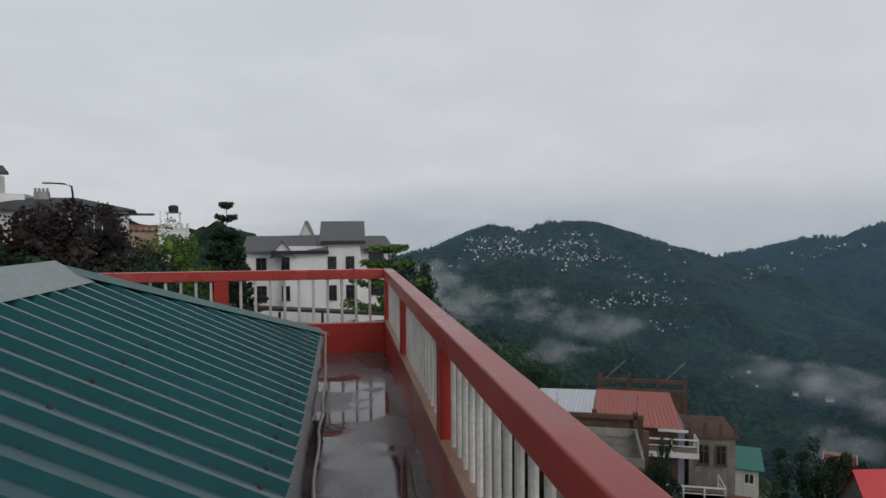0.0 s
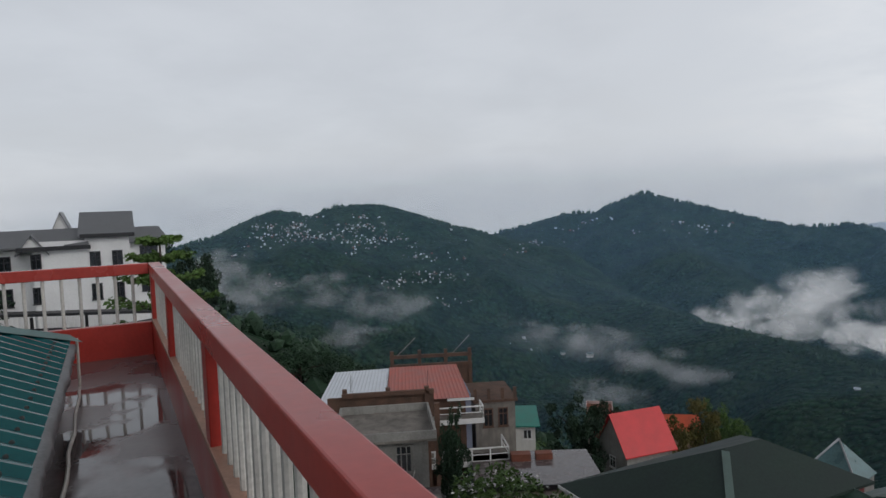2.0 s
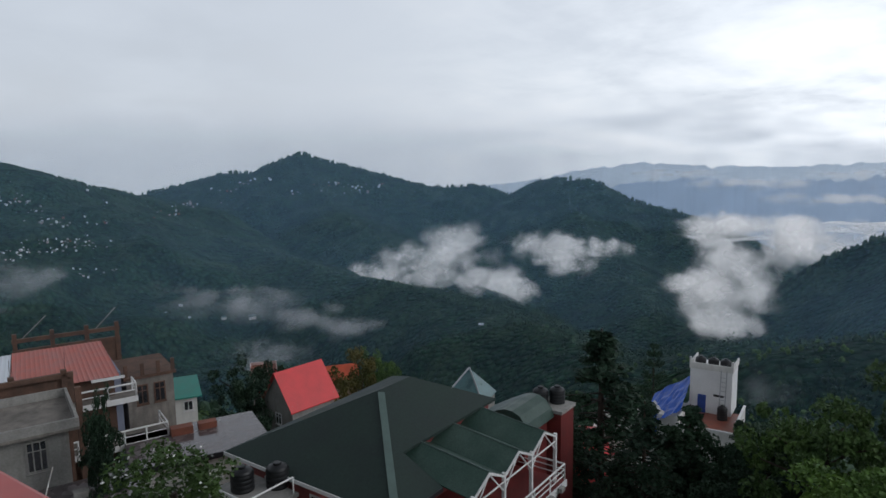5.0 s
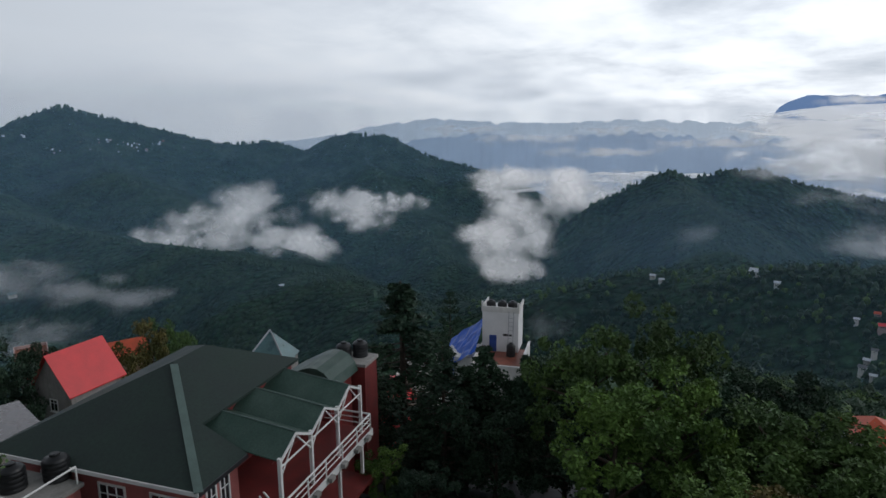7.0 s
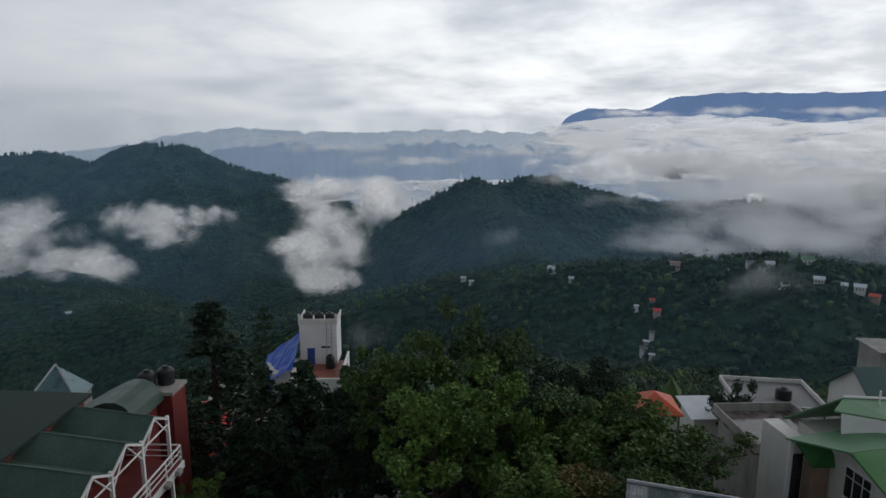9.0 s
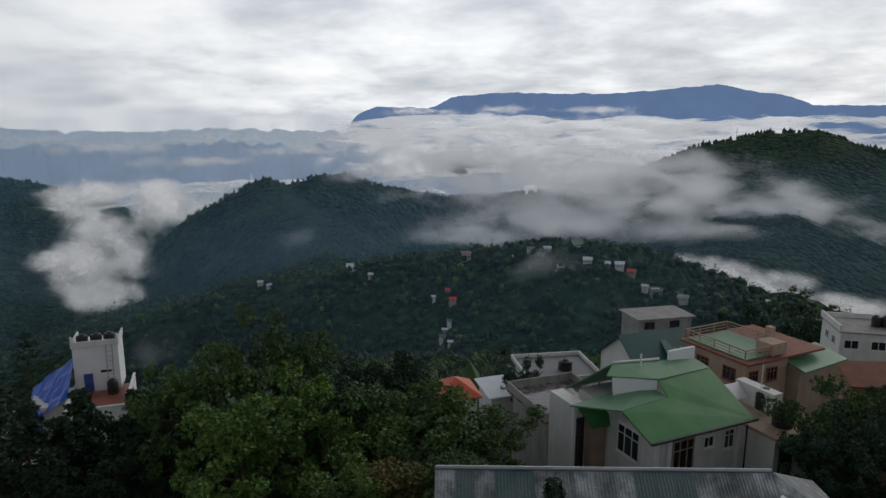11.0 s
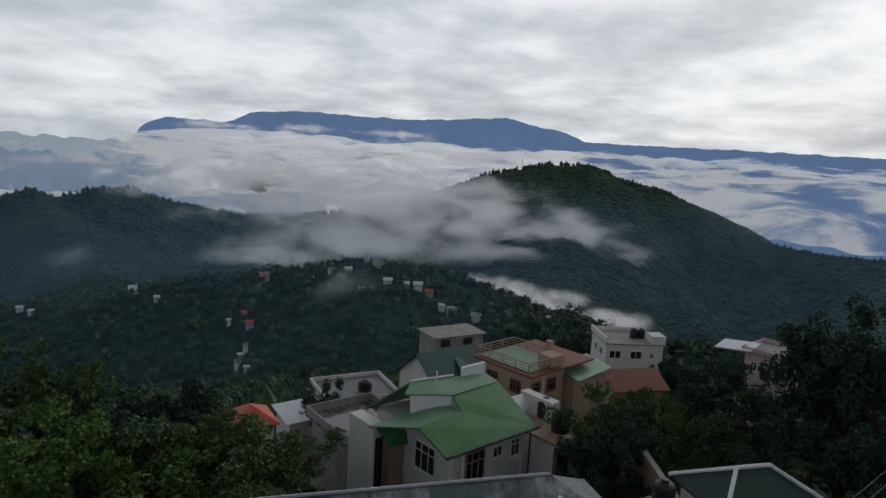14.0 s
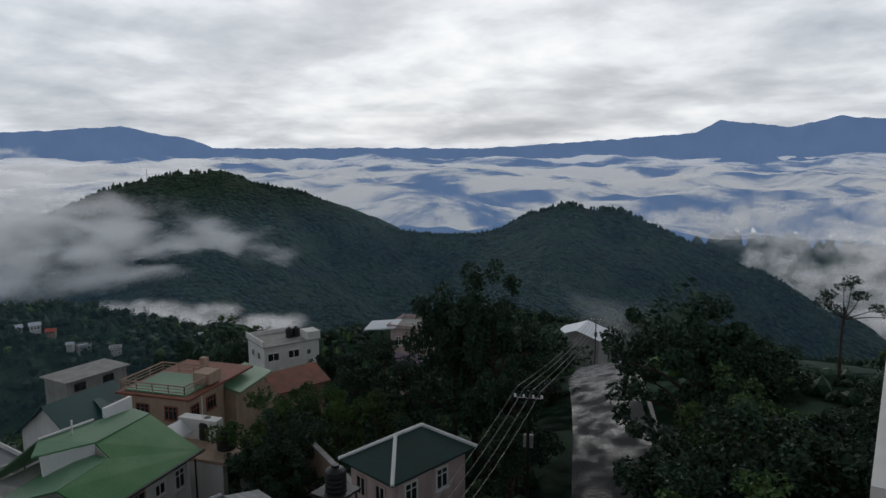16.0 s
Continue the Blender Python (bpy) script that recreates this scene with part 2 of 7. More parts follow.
M["leaf_olive"] = leaf_mat("leaf_olive", (0.15, 0.12, 0.035), (0.07, 0.08, 0.027))
M["leaf_purple"] = leaf_mat("leaf_purple", (0.05, 0.032, 0.032), (0.025, 0.025, 0.022))
M["petal"] = mat("petal", (0.75, 0.74, 0.72), 0.6, 0.3, 0.05, 0.0)


def glass_mat():
    m = mat("window_glass", (0.022, 0.026, 0.032), 0.15, 1.0, 0.2, 0.0, spec=0.8)
    return m


M["glass"] = glass_mat()


def forest_mat():
    m = mat("forest_floor", (0.030, 0.070, 0.036), 0.95, 60.0, 0.35, 0.0, second=(0.014, 0.036, 0.024), spec=0.1)
    nt = m.node_tree
    add, link = nt.nodes.new, nt.links.new
    p = nt.nodes["Principled BSDF"]
    geo = [n for n in nt.nodes if n.bl_idname == "ShaderNodeNewGeometry"][0]
    vor = add("ShaderNodeTexVoronoi")
    vor.inputs["Scale"].default_value = 0.085
    vor.inputs["Randomness"].default_value = 1.0
    link(geo.outputs["Position"], vor.inputs["Vector"])
    n2 = add("ShaderNodeTexNoise")
    n2.inputs["Scale"].default_value, n2.inputs["Detail"].default_value = 0.02, 8.0
    link(geo.outputs["Position"], n2.inputs["Vector"])
    sub = add("ShaderNodeMath")
    sub.operation = "SUBTRACT"
    link(n2.outputs[0], sub.inputs[0])
    link(vor.outputs["Distance"], sub.inputs[1])
    b = add("ShaderNodeBump")
    b.inputs["Strength"].default_value, b.inputs["Distance"].default_value = 1.0, 12.0
    link(sub.outputs[0], b.inputs["Height"])
    link(b.outputs[0], p.inputs["Normal"])
    b2 = add("ShaderNodeBump")
    b2.inputs["Strength"].default_value, b2.inputs["Distance"].default_value = 1.0, 45.0
    n3 = add("ShaderNodeTexNoise")
    n3.inputs["Scale"].default_value, n3.inputs["Detail"].default_value, n3.inputs["Roughness"].default_value = 0.006, 7.0, 0.62
    link(geo.outputs["Position"], n3.inputs["Vector"])
    link(n3.outputs[0], b2.inputs["Height"])
    link(b2.outputs[0], b.inputs["Normal"])
    # clearings and lighter stands; the shade between crowns is put into the colour
    src = p.inputs["Base Color"].links[0].from_socket
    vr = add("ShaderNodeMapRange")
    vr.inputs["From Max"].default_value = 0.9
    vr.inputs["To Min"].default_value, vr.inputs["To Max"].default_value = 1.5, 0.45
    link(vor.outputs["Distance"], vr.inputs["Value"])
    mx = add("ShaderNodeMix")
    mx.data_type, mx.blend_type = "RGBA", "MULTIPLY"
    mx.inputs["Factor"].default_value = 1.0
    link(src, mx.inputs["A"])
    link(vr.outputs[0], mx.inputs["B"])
    n4 = add("ShaderNodeTexNoise")
    n4.inputs["Scale"].default_value, n4.inputs["Detail"].default_value, n4.inputs["Roughness"].default_value = 0.011, 9.0, 0.68
    link(geo.outputs["Position"], n4.inputs["Vector"])
    stand = add("ShaderNodeMapRange")
    stand.inputs["From Min"].default_value, stand.inputs["From Max"].default_value = 0.50, 0.68
    link(n4.outputs[0], stand.inputs["Value"])
    lite = add("ShaderNodeMix")
    lite.data_type = "RGBA"
    lite.inputs["B"].default_value = (0.048, 0.084, 0.046, 1)
    link(stand.outputs[0], lite.inputs["Factor"])
    link(mx.outputs["Result"], lite.inputs["A"])
    link(lite.outputs["Result"], p.inputs["Base Color"])
    return m


M["forest"] = forest_mat()


def cloud_mat(name, dens, lo, hi, size, squash=0.5, edge="oval", tint=(0.9, 0.9, 0.91), glow=0.0, push=1.6):
    """Drifting vapour: white, with thin and thick places; the edge follows the noise; glow adds emission."""
    m = bpy.data.materials.new(name)
    m.use_nodes = True
    nt = m.node_tree
    nt.nodes.clear()
    add, link = nt.nodes.new, nt.links.new

    def calc(op, a, b):
        n = add("ShaderNodeMath")
        n.operation = op
        for k, v in enumerate((a, b)):
            if isinstance(v, (int, float)):
                n.inputs[k].default_value = v
            else:
                link(v, n.inputs[k])
        return n.outputs[0]

    out, mix, tr, df, tl, half = (add("ShaderNode" + k) for k in ("OutputMaterial", "MixShader", "BsdfTransparent", "BsdfDiffuse", "BsdfTranslucent", "MixShader"))
    df.inputs[0].default_value = tl.inputs[0].default_value = (*tint, 1)
    half.inputs[0].default_value = 0.45
    link(df.outputs[0], half.inputs[1])
    link(tl.outputs[0], half.inputs[2])
    body = half.outputs[0]
    # emission stands in for daylight scattered inside the cloud
    if glow:
        em, both = add("ShaderNodeEmission"), add("ShaderNodeAddShader")
        em.inputs[0].default_value, em.inputs[1].default_value = (*tint, 1), glow
        link(body, both.inputs[0])
        link(em.outputs[0], both.inputs[1])
        body = both.outputs[0]
    geo, tc = add("ShaderNodeNewGeometry"), add("ShaderNodeTexCoord")
    mp = add("ShaderNodeMapping")
    mp.inputs["Scale"].default_value = (1 / size, 1 / size, 1 / (size * squash))
    link(geo.outputs["Position"], mp.inputs["Vector"])
    n = add("ShaderNodeTexNoise")
    n.inputs["Scale"].default_value, n.inputs["Detail"].default_value, n.inputs["Roughness"].default_value = 1.0, 5.0, 0.55
    n.inputs["Distortion"].default_value = 0.5
    link(mp.outputs[0], n.inputs["Vector"])
    val = calc("ADD", calc("MULTIPLY", calc("SUBTRACT", n.outputs[0], 0.5), push), 0.5)
    uv = add("ShaderNodeSeparateXYZ")
    link(tc.outputs["UV"], uv.inputs[0])
    if edge == "oval":
        # thins out towards the rim of the bank (UV: 0..1 across it)
        sp = add("ShaderNodeVectorMath")
        sp.operation = "DISTANCE"
        sp.inputs[1].default_value = (0.5, 0.5, 0)
        link(tc.outputs["UV"], sp.inputs[0])
        fall = add("ShaderNodeMapRange")
        fall.inputs["From Min"].default_value, fall.inputs["From Max"].default_value = 0.05, 0.5
        fall.inputs["To Min"].default_value, fall.inputs["To Max"].default_value = 0.26, -0.45
        link(sp.outputs["Value"], fall.inputs["Value"])
        val = calc("ADD", val, fall.outputs[0])
    else:
        # thins out at the two ends (and, for haze sheets, towards the top)
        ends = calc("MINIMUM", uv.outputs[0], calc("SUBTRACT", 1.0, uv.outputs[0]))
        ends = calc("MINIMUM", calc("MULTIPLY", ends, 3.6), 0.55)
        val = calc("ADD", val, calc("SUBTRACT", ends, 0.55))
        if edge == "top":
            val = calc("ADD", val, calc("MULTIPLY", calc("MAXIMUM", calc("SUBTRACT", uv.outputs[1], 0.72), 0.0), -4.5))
    r = add("ShaderNodeMapRange")
    r.interpolation_type = "SMOOTHSTEP"
    r.inputs["From Min"].default_value, r.inputs["From Max"].default_value = lo, hi
    r.inputs["To Max"].default_value = dens
    link(val, r.inputs["Value"])
    link(r.outputs[0], mix.inputs[0])
    link(tr.outputs[0], mix.inputs[1])
    link(body, mix.inputs[2])
    link(mix.outputs[0], out.inputs[0])
    return m


M["puff"] = cloud_mat("puff", 0.36, 0.24, 1.0, 95, 0.8, push=2.4, glow=0.26, tint=(0.84, 0.825, 0.82))
M["veil"] = cloud_mat("veil", 0.27, 0.26, 1.0, 110, 0.4, push=2.2, glow=0.20, tint=(0.78, 0.78, 0.79))
M["wisp"] = cloud_mat("wisp", 0.16, 0.30, 1.0, 55, 0.6, push=2.8, tint=(0.82, 0.83, 0.86))
M["mist"] = cloud_mat("mist", 0.155, 0.46, 1.0, 75, 0.7, tint=(0.80, 0.82, 0.85), push=3.2)
M["cloud_sea"] = cloud_mat("cloud_sea", 0.95, 0.36, 0.62, 380, 0.6, edge="ends", glow=0.62, push=1.5, tint=(0.62, 0.62, 0.63))
M["cloud_deck"] = cloud_mat("cloud_deck", 0.95, 0.16, 0.5, 300, 0.6, edge="ends", glow=0.66, push=1.3, tint=(0.62, 0.62, 0.63))
# bluish tints stand in for aerial haze, since the distances are scaled down
M["thin_haze_sheet"] = cloud_mat("thin_haze_sheet", 0.085, -0.2, 0.5, 300, 0.6, edge="top", tint=(0.24, 0.42, 0.60), push=0.6)
M["haze_sheet"] = cloud_mat("haze_sheet", 0.13, -0.2, 0.5, 600, 0.6, edge="top", tint=(0.26, 0.45, 0.72), push=0.4)


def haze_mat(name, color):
    """Far country, with the haze of distance put into a glowing colour."""
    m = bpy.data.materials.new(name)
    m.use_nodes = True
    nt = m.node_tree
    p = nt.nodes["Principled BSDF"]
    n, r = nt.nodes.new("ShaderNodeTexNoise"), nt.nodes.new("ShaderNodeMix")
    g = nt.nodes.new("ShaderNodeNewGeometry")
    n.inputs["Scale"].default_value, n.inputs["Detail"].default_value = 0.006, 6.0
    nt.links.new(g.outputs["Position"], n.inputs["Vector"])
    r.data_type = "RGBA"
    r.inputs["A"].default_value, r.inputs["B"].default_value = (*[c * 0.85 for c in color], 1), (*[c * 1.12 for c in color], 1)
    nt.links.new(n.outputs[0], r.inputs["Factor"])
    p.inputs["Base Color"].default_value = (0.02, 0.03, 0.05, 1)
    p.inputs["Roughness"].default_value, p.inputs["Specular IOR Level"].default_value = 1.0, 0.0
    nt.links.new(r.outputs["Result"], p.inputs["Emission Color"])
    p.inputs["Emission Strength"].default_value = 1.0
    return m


# ranges glow in their haze colours, paler where more air is meant
M["haze_blue"] = haze_mat("haze_blue", (0.125, 0.195, 0.34))
M["haze_pale"] = haze_mat("haze_pale", (0.36, 0.41, 0.47))
M["haze_grey"] = haze_mat("haze_grey", (0.23, 0.285, 0.37))

# ---- mesh helpers ----


def link_mesh(name, verts, faces, material, parent=None, label="", smooth=False):
    me = bpy.data.meshes.new(name)
    me.from_pydata(verts, [], faces)
    me.update()
    for k in (material if isinstance(material, (list, tuple)) else [material]):
        me.materials.append(k)
    if smooth:
        me.shade_smooth()
    ob = new(name, me)
    if parent:
        ob.parent = parent
    return tagged(ob, label)


def part(name, bm, material, parent=None, label="", smooth=False):
    me = bpy.data.meshes.new(name)
    bm.to_mesh(me)
    bm.free()
    me.materials.append(material)
    if smooth:
        me.shade_smooth()
    ob = new(name, me)
    if parent:
        ob.parent = parent
    return tagged(ob, label)


def thing(name, m, label, category, group="", kind=""):
    ob = new(name)
    ob.matrix_world = m
    ob.empty_display_size = 0.3
    return tagged(ob, label, category, group, kind)


def boxes(*specs, bevel=0.0):
    """A bmesh of boxes, each (x0, x1, y0, y1, z0, z1)."""
    bm = bmesh.new()
    for x0, x1, y0, y1, z0, z1 in specs:
        v = [bm.verts.new(c) for c in ((x0, y0, z0), (x1, y0, z0), (x1, y1, z0), (x0, y1, z0), (x0, y0, z1), (x1, y0, z1), (x1, y1, z1), (x0, y1, z1))]
        for f in ((3, 2, 1, 0), (4, 5, 6, 7), (0, 1, 5, 4), (1, 2, 6, 5), (2, 3, 7, 6), (3, 0, 4, 7)):
            bm.faces.new([v[i] for i in f])
    if bevel:
        bmesh.ops.bevel(bm, geom=bm.edges[:], offset=bevel, segments=2, affect="EDGES", profile=0.5)
    return bm


def tube(points, radius, sides=8, taper=1.0, bm=None):
    """A round bar along points."""
    bm = bm or bmesh.new()
    pts = [Vector(p) for p in points]
    rings = []
    for i, p in enumerate(pts):
        d = (pts[min(i + 1, len(pts) - 1)] - pts[max(i - 1, 0)]).normalized()
        a = d.orthogonal().normalized()
        b = d.cross(a)
        r = radius * (1 + (taper - 1) * i / max(len(pts) - 1, 1))
        rings.append([bm.verts.new(p + r * (math.cos(k * math.tau / sides) * a + math.sin(k * math.tau / sides) * b)) for k in range(sides)])
    for r0, r1 in zip(rings, rings[1:]):
        for k in range(sides):
            bm.faces.new((r0[k], r0[(k + 1) % sides], r1[(k + 1) % sides], r1[k]))
    bm.faces.new(rings[0][::-1])
    bm.faces.new(rings[-1])
    return bm


def slab(corners, thick):
    """A sheet through 3 or 4 corners (anticlockwise from above), thick metres deep downwards."""
    bm = bmesh.new()
    top = [bm.verts.new(c) for c in corners]
    low = [bm.verts.new(Vector(c) - Vector((0, 0, thick))) for c in corners]
    bm.faces.new(top)
    bm.faces.new(low[::-1])
    n = len(top)
    for i in range(n):
        bm.faces.new((low[i], low[(i + 1) % n], top[(i + 1) % n], top[i]))
    bmesh.ops.recalc_face_normals(bm, faces=bm.faces[:])
    return bm


def lathe(profile, sides=20):
    """A turned body from (radius, z) pairs."""
    bm = bmesh.new()
    rings = [[bm.verts.new((r * math.cos(k * math.tau / sides), r * math.sin(k * math.tau / sides), z)) for k in range(sides)] for r, z in profile]
    for a, b in zip(rings, rings[1:]):
        for k in range(sides):
            bm.faces.new((a[k], a[(k + 1) % sides], b[(k + 1) % sides], b[k]))
    bm.faces.new(rings[0][::-1])
    bm.faces.new(rings[-1])
    return bm


def site(az, dist, z, turn=0.0):
    """A frame on the bearing az (degrees clockwise from +y), dist metres off: x to the right of the sight line, y away."""
    a = radians(az)
    return pose(dist * math.sin(a), dist * math.cos(a), z, 0, 0, -az + turn)

# ---- ground and mountains: one sheet to the horizon ----
FALL_AZ = (-180, -150, -120, -60, -30, -12, 0, 15, 35, 70, 100, 125, 140, 160, 180)
FALL = (0.30, 0.08, 0.0, 0.0, 0.0, 0.03, 0.10, 0.22, 0.32, 0.36, 0.355, 0.33, 0.29, 0.28, 0.30)
RIDGES = []


def ridge(slope, *crest):
    """A crest line as (bearing, elevation angle, distance) seen from the terrace, falling off by slope."""
    RIDGES.append((slope, [(d * math.sin(radians(a)), d * math.cos(radians(a)), EYE + d * math.tan(radians(e))) for a, e, d in crest]))


# town hill and its long wooded spur
ridge(0.42, (-14, -4.5, 1500), (-8, -3.4, 1600), (-2.2, -2.1, 1800), (0.8, -1.4, 1850), (4.2, 0.15, 1900), (7, -0.4, 1950), (9.3, 0.4, 2000), (12.6, 0.4, 2050), (15.6, -0.6, 2150), (22, -2.4, 2300))
ridge(0.40, (15.6, -0.9, 2150), (22, -3.2, 2150), (27, -5.6, 1950), (33, -7.9, 1700), (38.4, -9.9, 1450), (43, -10.8, 1300), (51, -13.1, 1050), (58, -15.6, 850), (64, -17.6, 700))
# high ridge behind it
ridge(0.45, (14, -3.2, 3300), (22.8, -2.35, 3300), (26.7, -1.55, 3250), (29.2, -0.8, 3200), (31.9, -0.95, 3200), (35.2, 0.65, 3200), (39.5, -0.6, 3150), (46.2, -2.4, 3100), (50.3, -2.3, 3050), (53.2, -3.2, 3000))
ridge(0.55, (53.2, -3.3, 3000), (54.5, -3.1, 2900), (55.7, -2.0, 2850), (57.2, -1.77, 2800), (59.7, -1.95, 2750), (62.8, -3.4, 2700), (65.4, -4.3, 2650), (66.9, -4.6, 2600), (69.4, -6.0, 2500), (71, -8.1, 2400), (73, -11, 2250))
# spurs that run down from the high ridge towards the valley
ridge(0.5, (35.2, 0.2, 3150), (38, -4.2, 2500), (44, -8.4, 2050), (52, -12.0, 1650))
ridge(0.5, (57.2, -2.2, 2800), (60, -6.5, 2300), (63, -10.5, 1900), (66, -13.5, 1600))
# wooded hill, the saddle under the cloud, the hill with the mast and the cone
ridge(1.1, (73.8, -13.6, 1380), (74.9, -11, 1400), (78.5, -7.5, 1450), (81.4, -5.85, 1480), (83.9, -4.9, 1500))
ridge(0.72, (83.9, -4.9, 1500), (85.3, -5.45, 1510), (88.3, -4.75, 1530), (90.2, -4.6, 1550), (93.7, -5.7, 1600), (99, -6.6, 1650), (108, -6.0, 1700), (117.4, -3.4, 1750))
ridge(0.5, (117.4, -3.4, 1750), (120.8, -1.85, 1750), (124.7, -0.95, 1750), (128.1, -0.9, 1740), (129.6, -1.65, 1730), (133.7, -2.45, 1720), (134.9, -3.4, 1710), (138.3, -5, 1700), (142.5, -6, 1680), (145, -6.4, 1660), (149.3, -6.45, 1650), (152, -6, 1650), (154.8, -4.5, 1650))
ridge(0.68, (154.8, -4.5, 1650), (157.4, -3.7, 1640), (159.1, -4.15, 1640), (161.4, -4.15, 1640), (164.2, -5.4, 1640), (168.7, -7.3, 1640), (172.1, -8.7, 1640), (174.2, -10.5, 1640), (178, -14.5, 1600))
ridge(0.62, (84, -5.4, 1490), (87, -9.0, 1150), (89, -12.0, 900))
ridge(0.45, (128, -1.5, 1730), (127, -6.5, 1350), (124, -10.5, 1050))
ridge(0.45, (157.4, -4.1, 1640), (156, -9.5, 1250), (152, -13.5, 900))
# village spur
ridge(0.42, (66, -17.5, 760), (74, -14.9, 700), (82.8, -13.5, 620), (90.4, -12.8, 580), (95, -12.0, 560), (100.2, -11.8, 540), (104.2, -11.3, 530), (109.2, -10.7, 520), (113, -10.7, 500), (116.9, -12.0, 480), (119.9, -13.5, 450), (122.4, -14.8, 420), (126, -15.8, 400), (130, -16.0, 380), (139.7, -15.4, 360), (150, -15.6, 340))
ridge(0.6, (172, -19.5, 56), (177.2, -16.9, 60), (184, -16.4, 58))
# hillside behind the house on the upper side
ridge(0.62, (-70, 2.0, 160), (-45, 1.5, 150), (-28, -0.5, 150), (-17, -3.5, 170))


def ground_parts(x, y):
    r, az = np.hypot(x, y), np.degrees(np.arctan2(x, y))
    base = -8.0 - np.interp(az, FALL_AZ, FALL) * np.minimum(r, 1600) - 2.0 * np.clip((r - 8) / 20, 0, 1)
    steep = np.interp(az, (-40, -16, -6, 5, 30, 45, 62, 75), (0, 0, 0.5, 0.5, 0.42, 0.30, 0.14, 0))
    base = np.maximum(base - steep * np.clip(r - 78, 0, 1200), -520.0)
    top, far = base.copy(), np.full_like(r, 1e9)
    for slope, pts in RIDGES:
        best = np.full_like(r, -1e9)
        for (ax, ay, az0), (bx, by, bz) in zip(pts, pts[1:]):
            dx, dy = bx - ax, by - ay
            k = np.clip(((x - ax) * dx + (y - ay) * dy) / (dx * dx + dy * dy), 0, 1)
            d = np.hypot(x - ax - k * dx, y - ay - k * dy)
            far = np.minimum(far, d)
            best = np.maximum(best, az0 + k * (bz - az0) - slope * (np.sqrt(d * d + 900) - 30))
        top = np.maximum(top, best)
    return top, base, far, r


def ground_heights(x, y):
    top, base, far, r = ground_parts(x, y)
    amp = np.clip((far - 20) / 260, 0, 1) * np.clip((r - 150) / 350, 0, 1)
    n = np.array([noise.fractal(Vector((a / 330, b / 330, 3.1)), 0.9, 2.1, 6) for a, b in zip(x, y)])
    n2 = np.array([abs(noise.fractal(Vector((a / 210, b / 210, 9.4)), 1.0, 2.0, 3)) for a, b in zip(x, y)])
    return top + amp * (60 * n + 45 * (n2 - 0.3)) + np.clip((r - 120) / 300, 0, 1) * 3.0 * np.array([noise.noise(Vector((a / 45, b / 45, 7))) for a, b in zip(x, y)])


def ground_z(x, y):
    top, base, far, r = ground_parts(np.array([float(x)]), np.array([float(y)]))
    return float(top[0])


def build_ground():
    azs = np.concatenate([np.arange(-175, -45, 5.0), np.arange(-45, 185, 0.5)])
    rs = np.concatenate([[3.0, 8.0, 14.0, 20.0], 26 * (3700 / 26) ** (np.arange(150) / 149), [4100, 4600, 4850]])
    a, r = np.meshgrid(np.radians(azs), rs)
    x, y = (r * np.sin(a)).ravel(), (r * np.cos(a)).ravel()
    z = ground_heights(x, y)
    rr = np.hypot(x, y)
    z = np.where(rr > 3400, np.minimum(z, -480), z)
    na, nr = len(azs), len(rs)
    faces = [(j * na + i, j * na + (i + 1) % na, (j + 1) * na + (i + 1) % na, (j + 1) * na + i) for j in range(nr - 1) for i in range(na)]
    faces = [f[::-1] for f in faces]
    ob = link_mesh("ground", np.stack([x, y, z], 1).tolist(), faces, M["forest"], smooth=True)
    return tagged(ob, "steep wooded hillsides falling to a deep valley with mountains around", "ground", kind="structure")


ground = build_ground()


def far_range(name, label, material, dist, depth, rough, *crest):
    """A distant mountain chain with a jagged top, from (bearing, elevation) pairs."""
    azs = np.arange(crest[0][0], crest[-1][0] + 0.01, 0.2)
    el = np.interp(azs, [c[0] for c in crest], [c[1] for c in crest])
    el = el + rough * np.array([noise.fractal(Vector((a * 0.9, dist * 0.01, 1)), 0.9, 2.2, 5) for a in azs])
    verts, n = [], len(azs)
    for k, (back, drop) in enumerate(((0, 0.0), (-120, 0.45), (-300, 1.0), (150, 0.5))):
        for a, e in zip(azs, el):
            d = dist + back
            zc = EYE + dist * math.tan(radians(e))
            z = zc - drop * depth * (1 + 0.25 * noise.noise(Vector((a * 1.7, back, 2))))
            verts.append((d * math.sin(radians(a)), d * math.cos(radians(a)), z))
    faces = []
    for r0, r1 in ((1, 0), (2, 1), (0, 3)):
        faces += [(r0 * n + i, r0 * n + i + 1, r1 * n + i + 1, r1 * n + i) for i in range(n - 1)]
    return tagged(link_mesh(name, verts, faces, material, smooth=True), label, "mountain range", kind="structure")


far_range("backdrop_mesa", "long blue flat-topped mountain range far beyond the clouds", M["haze_blue"], 4500, 420, 0.10,
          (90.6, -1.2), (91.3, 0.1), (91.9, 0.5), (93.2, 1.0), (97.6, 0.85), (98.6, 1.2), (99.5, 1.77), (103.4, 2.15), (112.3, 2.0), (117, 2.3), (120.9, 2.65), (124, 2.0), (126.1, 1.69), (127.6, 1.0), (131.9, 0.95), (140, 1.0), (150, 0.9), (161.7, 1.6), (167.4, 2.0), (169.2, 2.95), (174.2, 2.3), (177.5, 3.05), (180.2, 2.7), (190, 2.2))
